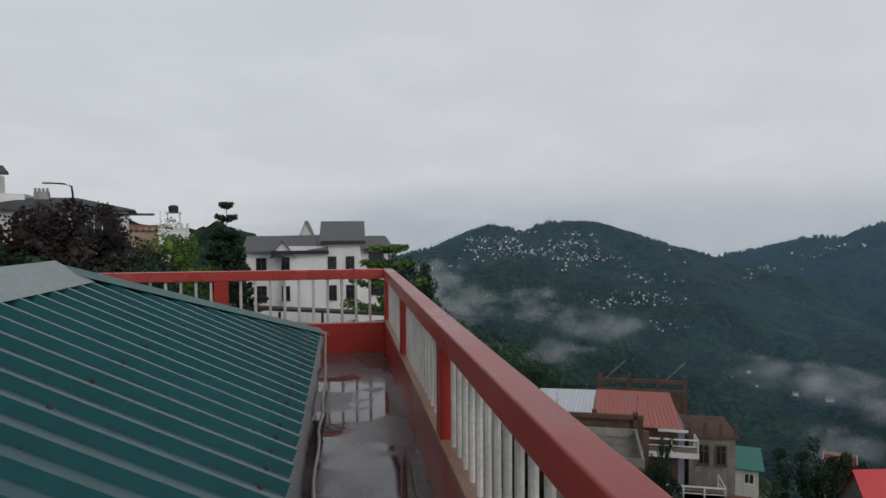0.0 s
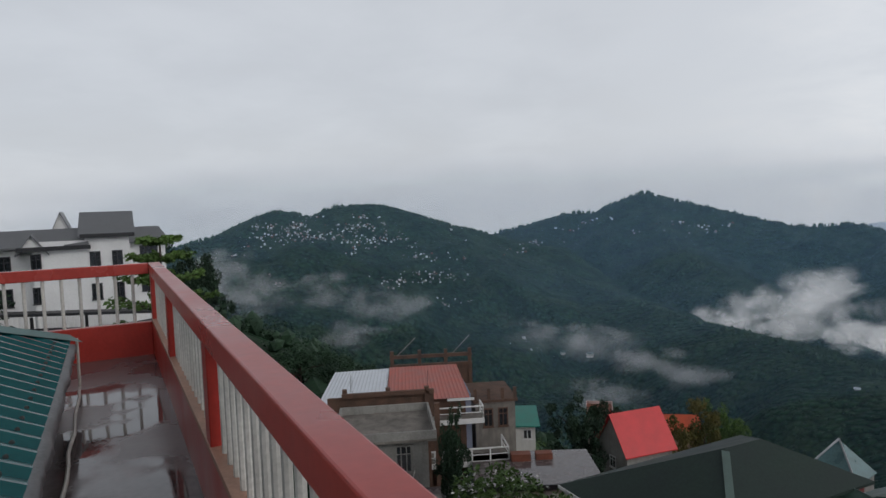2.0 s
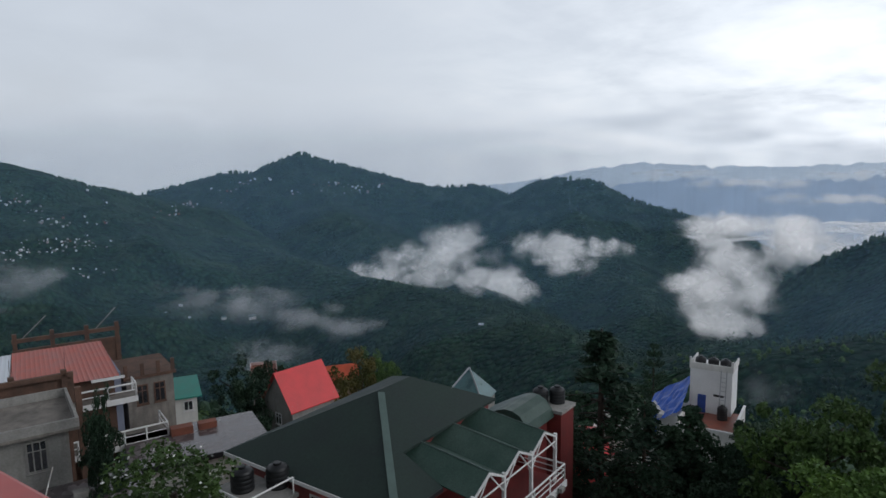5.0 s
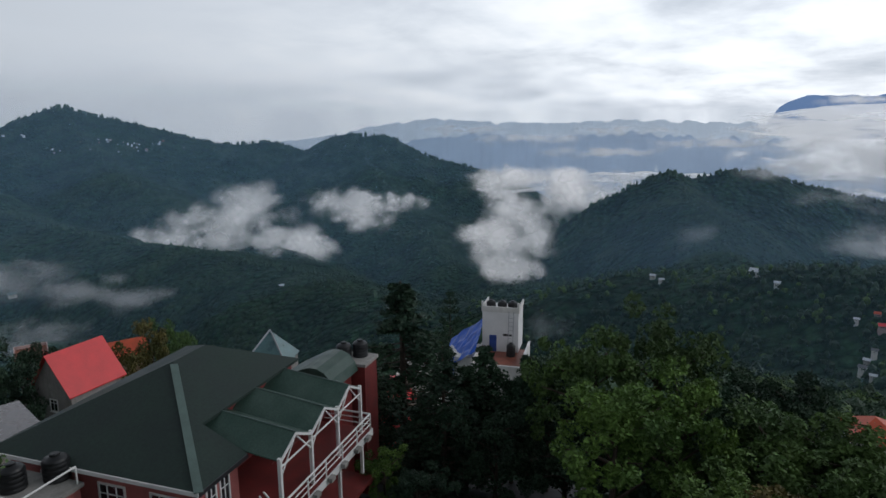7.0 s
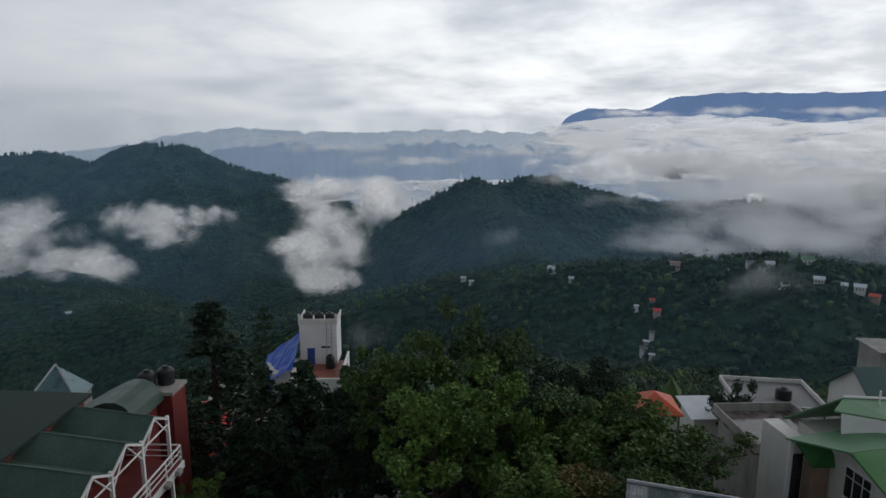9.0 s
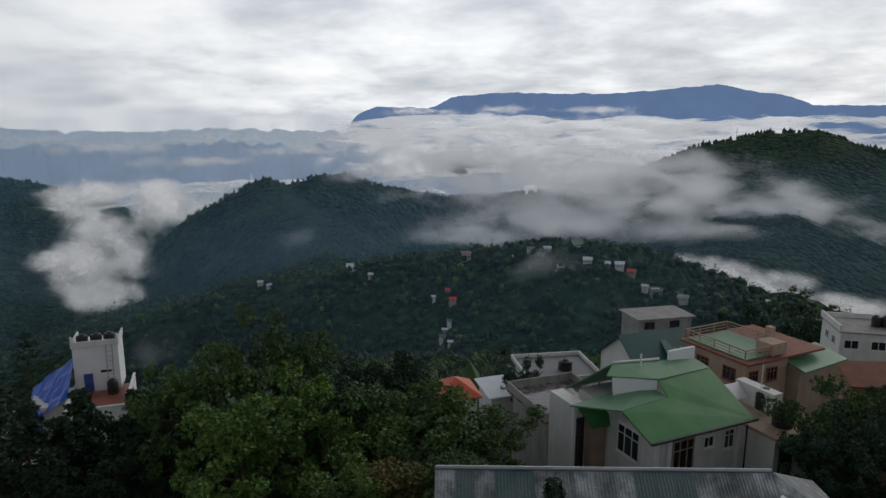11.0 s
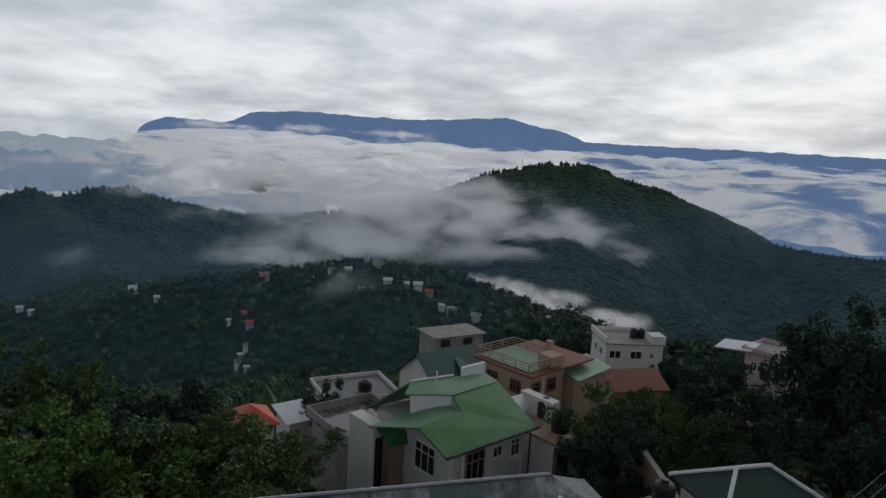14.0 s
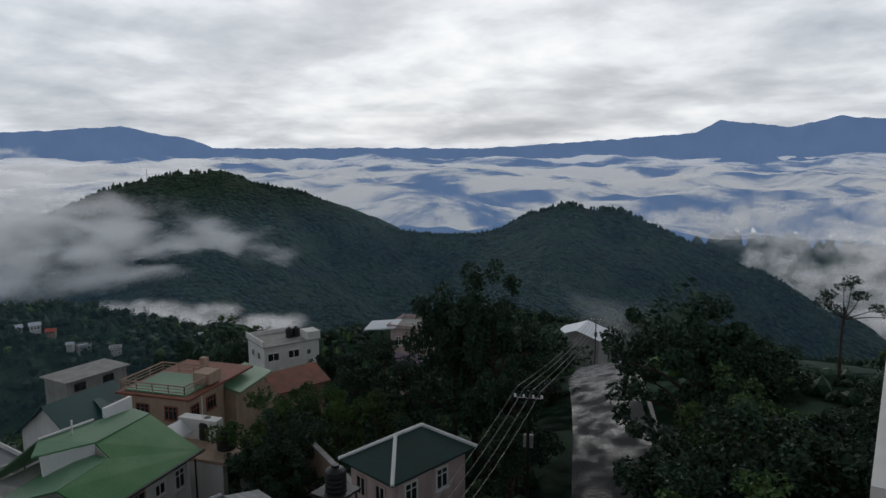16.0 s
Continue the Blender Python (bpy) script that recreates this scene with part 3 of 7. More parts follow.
far_range("backdrop_hazy", "pale hazy far mountains across the valley", M["haze_pale"], 4400, 420, 0.25,
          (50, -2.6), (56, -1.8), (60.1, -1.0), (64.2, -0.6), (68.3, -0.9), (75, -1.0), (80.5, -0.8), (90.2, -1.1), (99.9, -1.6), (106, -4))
far_range("backdrop_hazy", "grey-blue far hills across the valley", M["haze_grey"], 4300, 420, 0.45,
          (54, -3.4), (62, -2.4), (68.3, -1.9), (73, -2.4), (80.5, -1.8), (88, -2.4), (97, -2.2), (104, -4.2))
far_range("backdrop_low", "low blue foothills showing between clouds", M["haze_blue"], 4100, 400, 0.35,
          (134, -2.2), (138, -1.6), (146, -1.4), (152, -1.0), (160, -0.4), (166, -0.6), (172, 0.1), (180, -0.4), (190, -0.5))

# ---- clouds ----


def bank(name, label, material, az, el, dist, width, height, layers=4, gap=60.0, bend=0.25, lean=0.0):
    """A bank of vapour: billowing sheets one behind another, width and height in degrees."""
    w, h = dist * radians(width), dist * radians(height)
    nx, nz = 28, 16
    verts, faces, uvs = [], [], []
    a0 = radians(az)
    right, away = Vector((math.cos(a0), -math.sin(a0), 0)), Vector((math.sin(a0), math.cos(a0), 0))
    c = away * dist + Vector((0, 0, EYE + dist * math.tan(radians(el))))
    for k in range(layers):
        o = len(verts)
        for j in range(nz + 1):
            for i in range(nx + 1):
                u, v = i / nx, j / nz
                s, t = (u - 0.5), (v - 0.5)
                p = c + right * (s * w) + Vector((0, 0, t * h + lean * s * w)) + away * (gap * (k - (layers - 1) / 2) + bend * h * (t + 0.5))
                q = noise.noise_vector(p / (0.5 * h + 20)) * (0.09 * h)
                verts.append(tuple(p + q))
                uvs.append((u, v))
        faces += [(o + j * (nx + 1) + i, o + j * (nx + 1) + i + 1, o + (j + 1) * (nx + 1) + i + 1, o + (j + 1) * (nx + 1) + i) for j in range(nz) for i in range(nx)]
    ob = link_mesh(name, verts, faces, material, smooth=True)
    layer = ob.data.uv_layers.new(name="UVMap")
    layer.data.foreach_set("uv", np.array([uvs[l.vertex_index] for l in ob.data.loops], dtype=np.float32).ravel())
    return tagged(ob, label, "cloud", kind="stuff")


def cloud_floor(name, label, material, a0, a1, r0, r1, z0, z1, lump, seed):
    azs, rs = np.arange(a0, a1 + 0.1, 0.6), np.linspace(r0, r1, 70)
    verts, uvs = [], []
    for r in rs:
        for a in azs:
            x, y = r * math.sin(radians(a)), r * math.cos(radians(a))
            f = (r - r0) / (r1 - r0)
            verts.append((x, y, z0 + (z1 - z0) * f ** 0.8 + lump * noise.fractal(Vector((x / 380, y / 380, seed)), 1.0, 2.1, 4)))
            uvs.append(((a - a0) / (a1 - a0), f))
    n = len(azs)
    faces = [(j * n + i, (j + 1) * n + i, (j + 1) * n + i + 1, j * n + i + 1) for j in range(len(rs) - 1) for i in range(n - 1)]
    ob = link_mesh(name, verts, faces, material, smooth=True)
    layer = ob.data.uv_layers.new(name="UVMap")
    layer.data.foreach_set("uv", np.array([uvs[l.vertex_index] for l in ob.data.loops], dtype=np.float32).ravel())
    return tagged(ob, label, "cloud", kind="stuff")


def air(name, label, dist, a0, a1, e0, e1, material="haze_sheet"):
    """A thin tinted sheet across the valley that stands in for the haze of distance."""
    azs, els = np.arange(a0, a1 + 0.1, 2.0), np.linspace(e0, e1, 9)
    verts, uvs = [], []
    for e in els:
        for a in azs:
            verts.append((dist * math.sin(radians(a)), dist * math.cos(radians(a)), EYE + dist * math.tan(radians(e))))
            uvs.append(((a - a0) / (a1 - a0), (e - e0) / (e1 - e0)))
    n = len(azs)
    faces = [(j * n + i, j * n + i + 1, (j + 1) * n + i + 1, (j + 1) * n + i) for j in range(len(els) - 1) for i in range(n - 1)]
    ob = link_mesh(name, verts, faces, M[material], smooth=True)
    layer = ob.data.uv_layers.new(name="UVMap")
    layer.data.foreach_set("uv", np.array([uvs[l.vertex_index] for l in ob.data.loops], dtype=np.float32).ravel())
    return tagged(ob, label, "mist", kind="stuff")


air("haze_curtain", "faint haze sheet added over the village slope", 330, 66, 128, -32, -4, "thin_haze_sheet")
air("haze_curtain", "faint haze sheet added over the near slopes", 640, 8, 118, -30, 0, "thin_haze_sheet")
air("haze_curtain", "thin bluish haze sheet added over the wooded spur", 950, -20, 66, -26, 8, "thin_haze_sheet")
air("haze_curtain", "thin bluish haze sheet added over the middle valley", 1330, -20, 72, -22, 8, "thin_haze_sheet")
air("haze_curtain", "thin bluish haze sheet added before the town hill", 1640, -20, 86, -22, 8, "thin_haze_sheet")
air("haze_curtain", "thin bluish haze sheet added before the high ridge", 2480, -20, 84, -14, 8)
air("haze_curtain", "thin bluish haze sheet added before the far hills", 950, 70, 194, -26, 2)
cloud_floor("cloud_sea", "white sea of clouds filling the far valleys", M["cloud_sea"], 84, 206, 1950, 4480, -215, 12, 45, 1.3)
cloud_floor("cloud_sea", "white cloud filling the valley mouth", M["cloud_sea"], 64, 100, 2250, 2900, -275, -262, 30, 4.7)
cloud_floor("cloud_sea", "solid white cloud deck before the flat-topped range", M["cloud_deck"], 87, 132, 2150, 4300, -175, 5, 40, 8.2)


def puff_cloud(name, label, material, dist, lobes, seed, puff=0.45, thick=5.0, flat=0.7, deep=60.0):
    """A heap of rounded puffs, each a domed patch that thins out at its rim; lobes: (bearing, elevation, width, height) in degrees."""
    rng = np.random.default_rng(seed)
    verts, faces, uvs = [], [], []
    n = 8
    for az, el, w, h in lobes:
        size = puff * h + 0.35
        count = int(thick * w * h / (size * size)) + 3
        for _ in range(count):
            q, ang = math.sqrt(rng.uniform()), rng.uniform(0, math.tau)
            u, v = q * math.cos(ang), q * math.sin(ang)
            # heaped at the top, level and thin below
            a, e = az + 0.5 * w * u, el + 0.5 * h * v
            r = dist * radians(size) * rng.uniform(0.55, 1.25) * (1.0 - 0.45 * max(v, 0))
            d = dist + rng.normal() * deep
            yaw, tip = radians(a + rng.normal() * 16), radians(rng.normal() * 14 + 8)
            c = Vector((d * math.sin(radians(a)), d * math.cos(radians(a)), EYE + d * math.tan(radians(e))))
            toward = Vector((-math.sin(yaw) * math.cos(tip), -math.cos(yaw) * math.cos(tip), math.sin(tip)))
            right = Vector((math.cos(yaw), -math.sin(yaw), 0))
            up = right.cross(-toward)
            o = len(verts)
            for j in range(n + 1):
                for i in range(n + 1):
                    s, t = 2 * i / n - 1, 2 * j / n - 1
                    x, y = s * math.sqrt(1 - t * t / 2), t * math.sqrt(1 - s * s / 2)
                    hump = math.sqrt(max(0.0, 1 - x * x - y * y))
                    verts.append(tuple(c + right * (x * r / flat) + up * (y * r) + toward * (0.4 * r * hump)))
                    uvs.append((0.5 + 0.5 * x, 0.5 + 0.5 * y))
            faces += [(o + j * (n + 1) + i, o + j * (n + 1) + i + 1, o + (j + 1) * (n + 1) + i + 1, o + (j + 1) * (n + 1) + i) for j in range(n) for i in range(n)]
    ob = link_mesh(name, verts, faces, material, smooth=True)
    layer = ob.data.uv_layers.new(name="UVMap")
    idx = np.zeros(len(ob.data.loops), dtype=np.int32)
    ob.data.loops.foreach_get("vertex_index", idx)
    layer.data.foreach_set("uv", np.array(uvs, dtype=np.float32)[idx].ravel())
    return tagged(ob, label, "cloud", kind="stuff")


puff_cloud("valley_cloud", "heaped white cumulus resting behind a wooded spur", M["puff"], 1750,
           ((48.3, -7.9, 5.0, 3.6), (46.2, -9.3, 8.0, 3.2), (42.4, -10.0, 7.0, 1.8), (50.6, -10.6, 6.0, 3.0), (53.2, -11.3, 4.5, 1.6)), 3)
puff_cloud("valley_cloud", "flat white cloud lying along the mountain flank", M["puff"], 2100,
           ((56.0, -7.6, 4.6, 1.9), (60.2, -7.7, 6.5, 1.1), (58.0, -9.0, 5.5, 1.5)), 4)
puff_cloud("valley_cloud", "white cloud welling up through the valley gap", M["puff"], 1330,
           ((70.6, -10.6, 6.4, 2.6), (67.2, -10.4, 2.2, 1.2), (70.3, -12.0, 7.6, 2.4), (71.2, -13.4, 5.0, 1.6)), 5, 0.45, 6.0)
puff_cloud("valley_cloud", "white cloud tongue reaching out to the far valley", M["puff"], 2150,
           ((69.6, -5.6, 4.6, 1.3), (73.2, -6.9, 7.5, 2.8), (77.5, -6.6, 8.0, 2.8), (71.2, -8.6, 5.0, 2.2)), 6, 0.5, 9.0)
puff_cloud("mist_bank", "thin grey mist drifting over the town hillside", M["wisp"], 1050,
           ((-0.8, -4.6, 4.5, 2.6), (0.6, -7.0, 6.0, 3.0), (8.0, -6.6, 5.0, 2.2), (12.8, -8.4, 7.0, 2.4), (9.8, -10.8, 4.5, 2.4)), 21, 0.5, 3.2, 0.6, 40)
puff_cloud("mist_bank", "torn mist trailing along the wooded slope", M["wisp"], 720,
           ((25.5, -10.8, 5.0, 1.8), (30.5, -11.7, 7.0, 2.4), (35.0, -13.0, 6.0, 1.8), (39.0, -14.2, 4.5, 1.2), (30.5, -16.0, 6.0, 2.2)), 22, 0.5, 3.4, 0.5, 30)
bank("mist_bank", "faint mist behind the tower house", M["mist"], 73.5, -18.5, 300, 9, 8, 4, 15)
puff_cloud("cloud_streak", "thin white cloud streaks before the far hills", M["veil"], 4150,
           ((66.5, -1.5, 6, 0.3), (72.0, -2.3, 9, 0.35), (80.0, -1.6, 7, 0.3), (86.5, -2.6, 8, 0.5), (78.5, -3.4, 9, 0.4), (92.0, -1.7, 9, 0.6), (104.0, 0.75, 4, 0.3), (112.5, 0.7, 5, 0.35), (97.0, 0.55, 5, 0.3)), 17, 0.6, 3.0, 0.2, 20)
puff_cloud("cloud_spill", "long grey-white cloud spilling over the saddle", M["veil"], 1350,
           ((92.2, -4.6, 4.5, 1.4), (98.5, -3.9, 13, 3.2), (106.0, -4.5, 17, 5.0), (114.5, -5.4, 16, 4.4), (123.0, -6.4, 12, 2.8), (129.5, -8.0, 7.5, 1.7)), 7, 0.5, 4.0, 0.42)
puff_cloud("cloud_spill", "torn cloud trailing down the saddle", M["veil"], 1120,
           ((101.0, -10.0, 9, 1.2), (107.0, -8.8, 14, 2.4), (117.0, -8.8, 14, 2.0)), 8, 0.6, 2.6, 0.32)
puff_cloud("cloud_spill", "white cloud bank lying in the hollow behind the village", M["puff"], 760,
           ((121.0, -11.9, 6.0, 1.4), (125.5, -12.8, 8.0, 2.0), (130.0, -13.9, 6.0, 1.8)), 9, 0.5, 4.0, 0.5, 25)
puff_cloud("cloud_spill", "white cloud rising beside the cone-shaped hill", M["puff"], 2000,
           ((168.0, -5.2, 10.0, 1.8), (176.5, -5.2, 13.0, 4.5), (175.2, -9.0, 9.0, 3.6), (179.0, -13.0, 11.0, 6.0), (184.0, -7.0, 10.0, 8.0)), 10, 0.36, 3.0)
bank("mist_bank", "small wisp of mist over the wooded hill", M["mist"], 85.5, -10.2, 1000, 8, 4.5, 3, 20)
bank("mist_bank", "small wisp of mist above the village", M["mist"], 106.5, -12.9, 450, 11, 4.5, 3, 12, lean=0.2)
bank("mist_bank", "thin mist beside the grey barn", M["mist"], 161.5, -15.5, 260, 8, 6, 5, 12)

# ---- the terrace ----
# local frame: x across (to the right), y along the railing
TERRACE = pose(0, 0, 0, 0, 0, 8.7)
RAIL_IN, RAIL_OUT, FAR_IN, FAR_OUT = 0.49, 0.60, 7.90, 8.01
BACK = -0.45
CURB, CAP_LOW, CAP_TOP = 0.36, 0.885, 1.0
EAVE_X, EAVE_Z, RIDGE_X, RIDGE_Z, HIP_Y, EAVE_FAR = -0.23, 0.45, -1.88, 1.225, 4.64, 6.60


def placed(ob):
    ob.matrix_world = TERRACE
    return ob


def terrace_floor():
    bm = bmesh.new()
    nx, ny = 10, 100
    vs = [[bm.verts.new((-4.2 + 4.9 * i / nx, -0.4 + 8.4 * j / ny, 0.004 * noise.noise(Vector((i * 0.4, j * 0.21, 5))))) for i in range(nx + 1)] for j in range(ny + 1)]
    for j in range(ny):
        for i in range(nx):
            bm.faces.new((vs[j][i], vs[j][i + 1], vs[j + 1][i + 1], vs[j + 1][i]))
    ob = placed(part("floor", bm, M["wet_concrete"], smooth=True))
    tagged(ob, "wet grey concrete terrace floor with puddles", "floor", kind="structure")
    low = placed(part("wall_below", boxes((-4.2, 0.56, -0.4, 7.96, -13.5, -0.02)), M["white"]))
    tagged(low, "painted house wall under the terrace", "wall", kind="structure")


def railing():
    top = tagged(placed(new("railing")), "red painted concrete parapet railing with white bars", "railing")
    part("cap", boxes((RAIL_IN - 0.005, RAIL_OUT, BACK, FAR_OUT, CAP_LOW, CAP_TOP), bevel=0.008), M["cap_paint"], top, "glossy dull-red cap beam")
    part("cap", boxes((-4.2, RAIL_IN - 0.007, FAR_IN - 0.005, FAR_OUT, CAP_LOW, CAP_TOP), bevel=0.008), M["cap_paint"], top)
    part("curb", boxes((RAIL_IN, RAIL_OUT - 0.005, BACK, FAR_OUT - 0.005, -0.3, CURB), bevel=0.006), M["red_paint"], top, "solid red curb")
    part("curb", boxes((-4.2, RAIL_IN - 0.002, FAR_IN, FAR_OUT - 0.005, -0.3, CURB), bevel=0.006), M["red_paint"], top)
    part("ledge", boxes((RAIL_IN - 0.004, RAIL_OUT - 0.01, BACK, FAR_IN, CURB + 0.001, CURB + 0.035), bevel=0.004), M["ledge"], top, "bare pale mortar ledge")
    ys = (5.72, 3.42, 1.15)
    for y in ys:
        part("post", boxes((RAIL_IN + 0.002, RAIL_OUT - 0.007, y - 0.075, y + 0.075, CURB - 0.01, CAP_LOW + 0.01), bevel=0.006), M["red_paint"], top)
    part("cap", boxes((-0.6, RAIL_IN - 0.007, BACK, BACK + 0.11, CAP_LOW, CAP_TOP), bevel=0.008), M["cap_paint"], top)
    part("curb", boxes((-0.6, RAIL_IN - 0.002, BACK + 0.005, BACK + 0.105, -0.3, CURB), bevel=0.006), M["red_paint"], top)
    part("post", boxes((RAIL_IN + 0.003, RAIL_OUT - 0.008, BACK + 0.006, BACK + 0.15, CURB - 0.01, CAP_LOW + 0.01), bevel=0.006), M["red_paint"], top)
    xs = (-1.40, -3.2)
    for x in xs:
        part("post", boxes((x - 0.075, x + 0.075, FAR_IN + 0.002, FAR_OUT - 0.007, CURB - 0.01, CAP_LOW + 0.01), bevel=0.006), M["red_paint"], top)
    part("post", boxes((RAIL_IN + 0.003, RAIL_OUT - 0.008, FAR_IN - 0.06, FAR_OUT - 0.008, CURB - 0.01, CAP_LOW + 0.01), bevel=0.006), M["red_paint"], top)
    bar = tube([(0, 0, CURB), (0, 0, CAP_LOW + 0.01)], 0.017, 8)
    first = part("bar", bar, M["white_bar"], top)
    first.location = (RAIL_IN + 0.055, 7.73, 0)
    places = []
    y = 7.73 - 0.155
    while y > BACK + 0.1:
        if all(abs(y - p) > 0.12 for p in ys):
            places.append((RAIL_IN + 0.055, y, 0))
        y -= 0.155
    x = RAIL_IN - 0.17
    while x > -4.1:
        if all(abs(x - p) > 0.11 for p in xs):
            places.append((x, FAR_IN + 0.055, 0))
        x -= 0.167
    for p in places:
        b = new("bar", first.data)
        b.parent, b.location = top, p


def corrugated(p0, p1, q0, q1, pitch, height, step=8):
    """Ribbed sheet between an eave line p0-p1 and a top line q0-q1, ribs running from eave to top."""
    p0, p1, q0, q1 = (Vector(v) for v in (p0, p1, q0, q1))
    n = int(round((p1 - p0).length / pitch)) * step
    bm, rows = bmesh.new(), []
    up = (p1 - p0).cross(q0 - p0).normalized()
    if up.z < 0:
        up = -up
    for i in range(n + 1):
        f = i / n
        ph = (i % step) / step
        hgt = height * (1.0 if ph < 0.22 else 0.35 if ph < 0.35 else 0.0 if ph < 0.86 else 0.55)
        a, b = p0.lerp(p1, f), q0.lerp(q1, f)
        m = 6 if (b - a).length > 0.5 else 2
        rows.append([bm.verts.new(a.lerp(b, k / m) + up * hgt) for k in range(m + 1)] if m == 6 else [bm.verts.new(a.lerp(b, k / 6) + up * hgt) for k in range(7)])
    for r0, r1 in zip(rows, rows[1:]):
        for k in range(6):
            bm.faces.new((r0[k], r1[k], r1[k + 1], r0[k + 1]))
    bmesh.ops.recalc_face_normals(bm, faces=bm.faces[:])
    return bm


def terrace_roof():
    top = tagged(placed(new("metal_roof")), "low hipped roof of wet dark-green ribbed metal sheets beside the terrace", "roof")
    start = -0.3
    n0 = (EAVE_X, start, EAVE_Z)
    # long slope up to the ridge, and the triangle below the hip
    pitch = 0.2
    part("roof_sheet", corrugated((EAVE_X, start, EAVE_Z), (EAVE_X, HIP_Y, EAVE_Z), (RIDGE_X, start, RIDGE_Z), (RIDGE_X, HIP_Y, RIDGE_Z), pitch, 0.032), M["green_sheet"], top)
    part("roof_sheet", corrugated((EAVE_X, HIP_Y, EAVE_Z), (EAVE_X, EAVE_FAR, EAVE_Z), (RIDGE_X, HIP_Y, RIDGE_Z), (EAVE_X - 0.01, EAVE_FAR, EAVE_Z + 0.005), pitch, 0.032), M["green_sheet"], top)
    # far hip face and the other slope
    left = 2 * RIDGE_X - EAVE_X
    part("roof_sheet", slab([(EAVE_X, EAVE_FAR, EAVE_Z), (left, EAVE_FAR, EAVE_Z), (RIDGE_X, HIP_Y, RIDGE_Z)], 0.02), M["green_sheet"], top)
    part("roof_sheet", slab([(left, EAVE_FAR, EAVE_Z), (left, start, EAVE_Z), (RIDGE_X, start, RIDGE_Z), (RIDGE_X, HIP_Y, RIDGE_Z)], 0.02), M["green_sheet"], top)
    # flashings
    s = (RIDGE_Z - EAVE_Z) / (EAVE_X - RIDGE_X)
    w = 0.24
    bm = bmesh.new()
    prof = [(-w, -w * s), (-0.03, 0.015), (0.0, 0.035), (0.03, 0.015), (w, -w * s)]
    rings = [[bm.verts.new((RIDGE_X + dx, y, RIDGE_Z + 0.035 + dz)) for dx, dz in prof] for y in (start, 0, 2, HIP_Y + 0.05)]
    for r0, r1 in zip(rings, rings[1:]):
        for k in range(4):
            bm.faces.new((r0[k], r1[k], r1[k + 1], r0[k + 1]))
    part("ridge_flashing", bm, M["flashing"], top, "pale grey folded ridge flashing")
    a, b = Vector((RIDGE_X, HIP_Y, RIDGE_Z + 0.05)), Vector((EAVE_X, EAVE_FAR, EAVE_Z + 0.045))
    side = (b - a).cross(Vector((0, 0, 1))).normalized()
    bm = bmesh.new()
    rings = [[bm.verts.new(a.lerp(b, f) + side * d + Vector((0, 0, h))) for d, h in ((-0.13, -0.05), (0, 0.012), (0.13, -0.05))] for f in (0, 0.3, 0.6, 1)]
    for r0, r1 in zip(rings, rings[1:]):
        for k in range(2):
            bm.faces.new((r0[k], r1[k], r1[k + 1], r0[k + 1]))
    part("hip_flashing", bm, M["green_flashing"], top, "green folded hip flashing")
    # eave: torn gutter strip, fascia and a thin pipe
    bm = bmesh.new()
    ys = np.arange(start, EAVE_FAR + 0.01, 0.07)
    rows = []
    for y in ys:
        j = 0.022 * noise.noise(Vector((y * 3.1, 0, 0))) + 0.012 * noise.noise(Vector((y * 11, 3, 0)))
        rows.append([bm.verts.new(c) for c in ((EAVE_X - 0.02, y, EAVE_Z - 0.01), (EAVE_X + 0.035 + j, y, EAVE_Z - 0.025), (EAVE_X + 0.045 + j, y, EAVE_Z - 0.085 + 0.5 * j), (EAVE_X + 0.01, y, EAVE_Z - 0.11))])
    for r0, r1 in zip(rows, rows[1:]):
        for k in range(3):
            bm.faces.new((r0[k], r1[k], r1[k + 1], r0[k + 1]))
    part("gutter", bm, M["gutter"], top, "torn dark metal gutter strip", smooth=True)
    # black colour puts the shade under the eave into this wall strip
    part("wall", boxes((left + 0.25, EAVE_X - 0.09, start, EAVE_FAR - 0.2, 0.002, EAVE_Z - 0.06)), M["black"], top, "wall strip under the eave, coloured black for its shade")
    pts = [(EAVE_X + 0.055 + 0.008 * math.sin(k * 1.7), y, 0.05 + 0.012 * math.sin(k)) for k, y in enumerate(np.linspace(-0.25, EAVE_FAR, 30))]
    pts += [(EAVE_X + 0.05, EAVE_FAR, 0.3), (EAVE_X + 0.05, EAVE_FAR, EAVE_Z + 0.02)]
    part("pipe", tube(pts, 0.012, 6), M["white_bar"], top, "thin pale pipe along the wall foot")
    # roofing screws in rows
    screw = lathe([(0.012, 0), (0.012, 0.007), (0.006, 0.014), (0.002, 0.016)], 8)
    first = part("screw", screw, M["screw"], top)
    nrm = Vector((s, 0, 1)).normalized()
    spots = []
    for f in (0.06, 0.5, 0.93):
        y = start + pitch * 0.1
        while y < EAVE_FAR - 0.1:
            lim = 1.0 if y < HIP_Y else (EAVE_FAR - y) / (EAVE_FAR - HIP_Y)
            if f < lim - 0.04 and y > 0.5:
                spots.append(Vector((EAVE_X + (RIDGE_X - EAVE_X) * f, y, EAVE_Z + (RIDGE_Z - EAVE_Z) * f)) + nrm * 0.028)
            y += pitch * (1 if f < 0.1 else 2)
    rot = nrm.to_track_quat("Z", "Y")
    for k, p in enumerate(spots):
        o = first if k == 0 else new("screw", first.data)
        o.parent, o.location = top, p
        o.rotation_mode, o.rotation_quaternion = "QUATERNION", rot


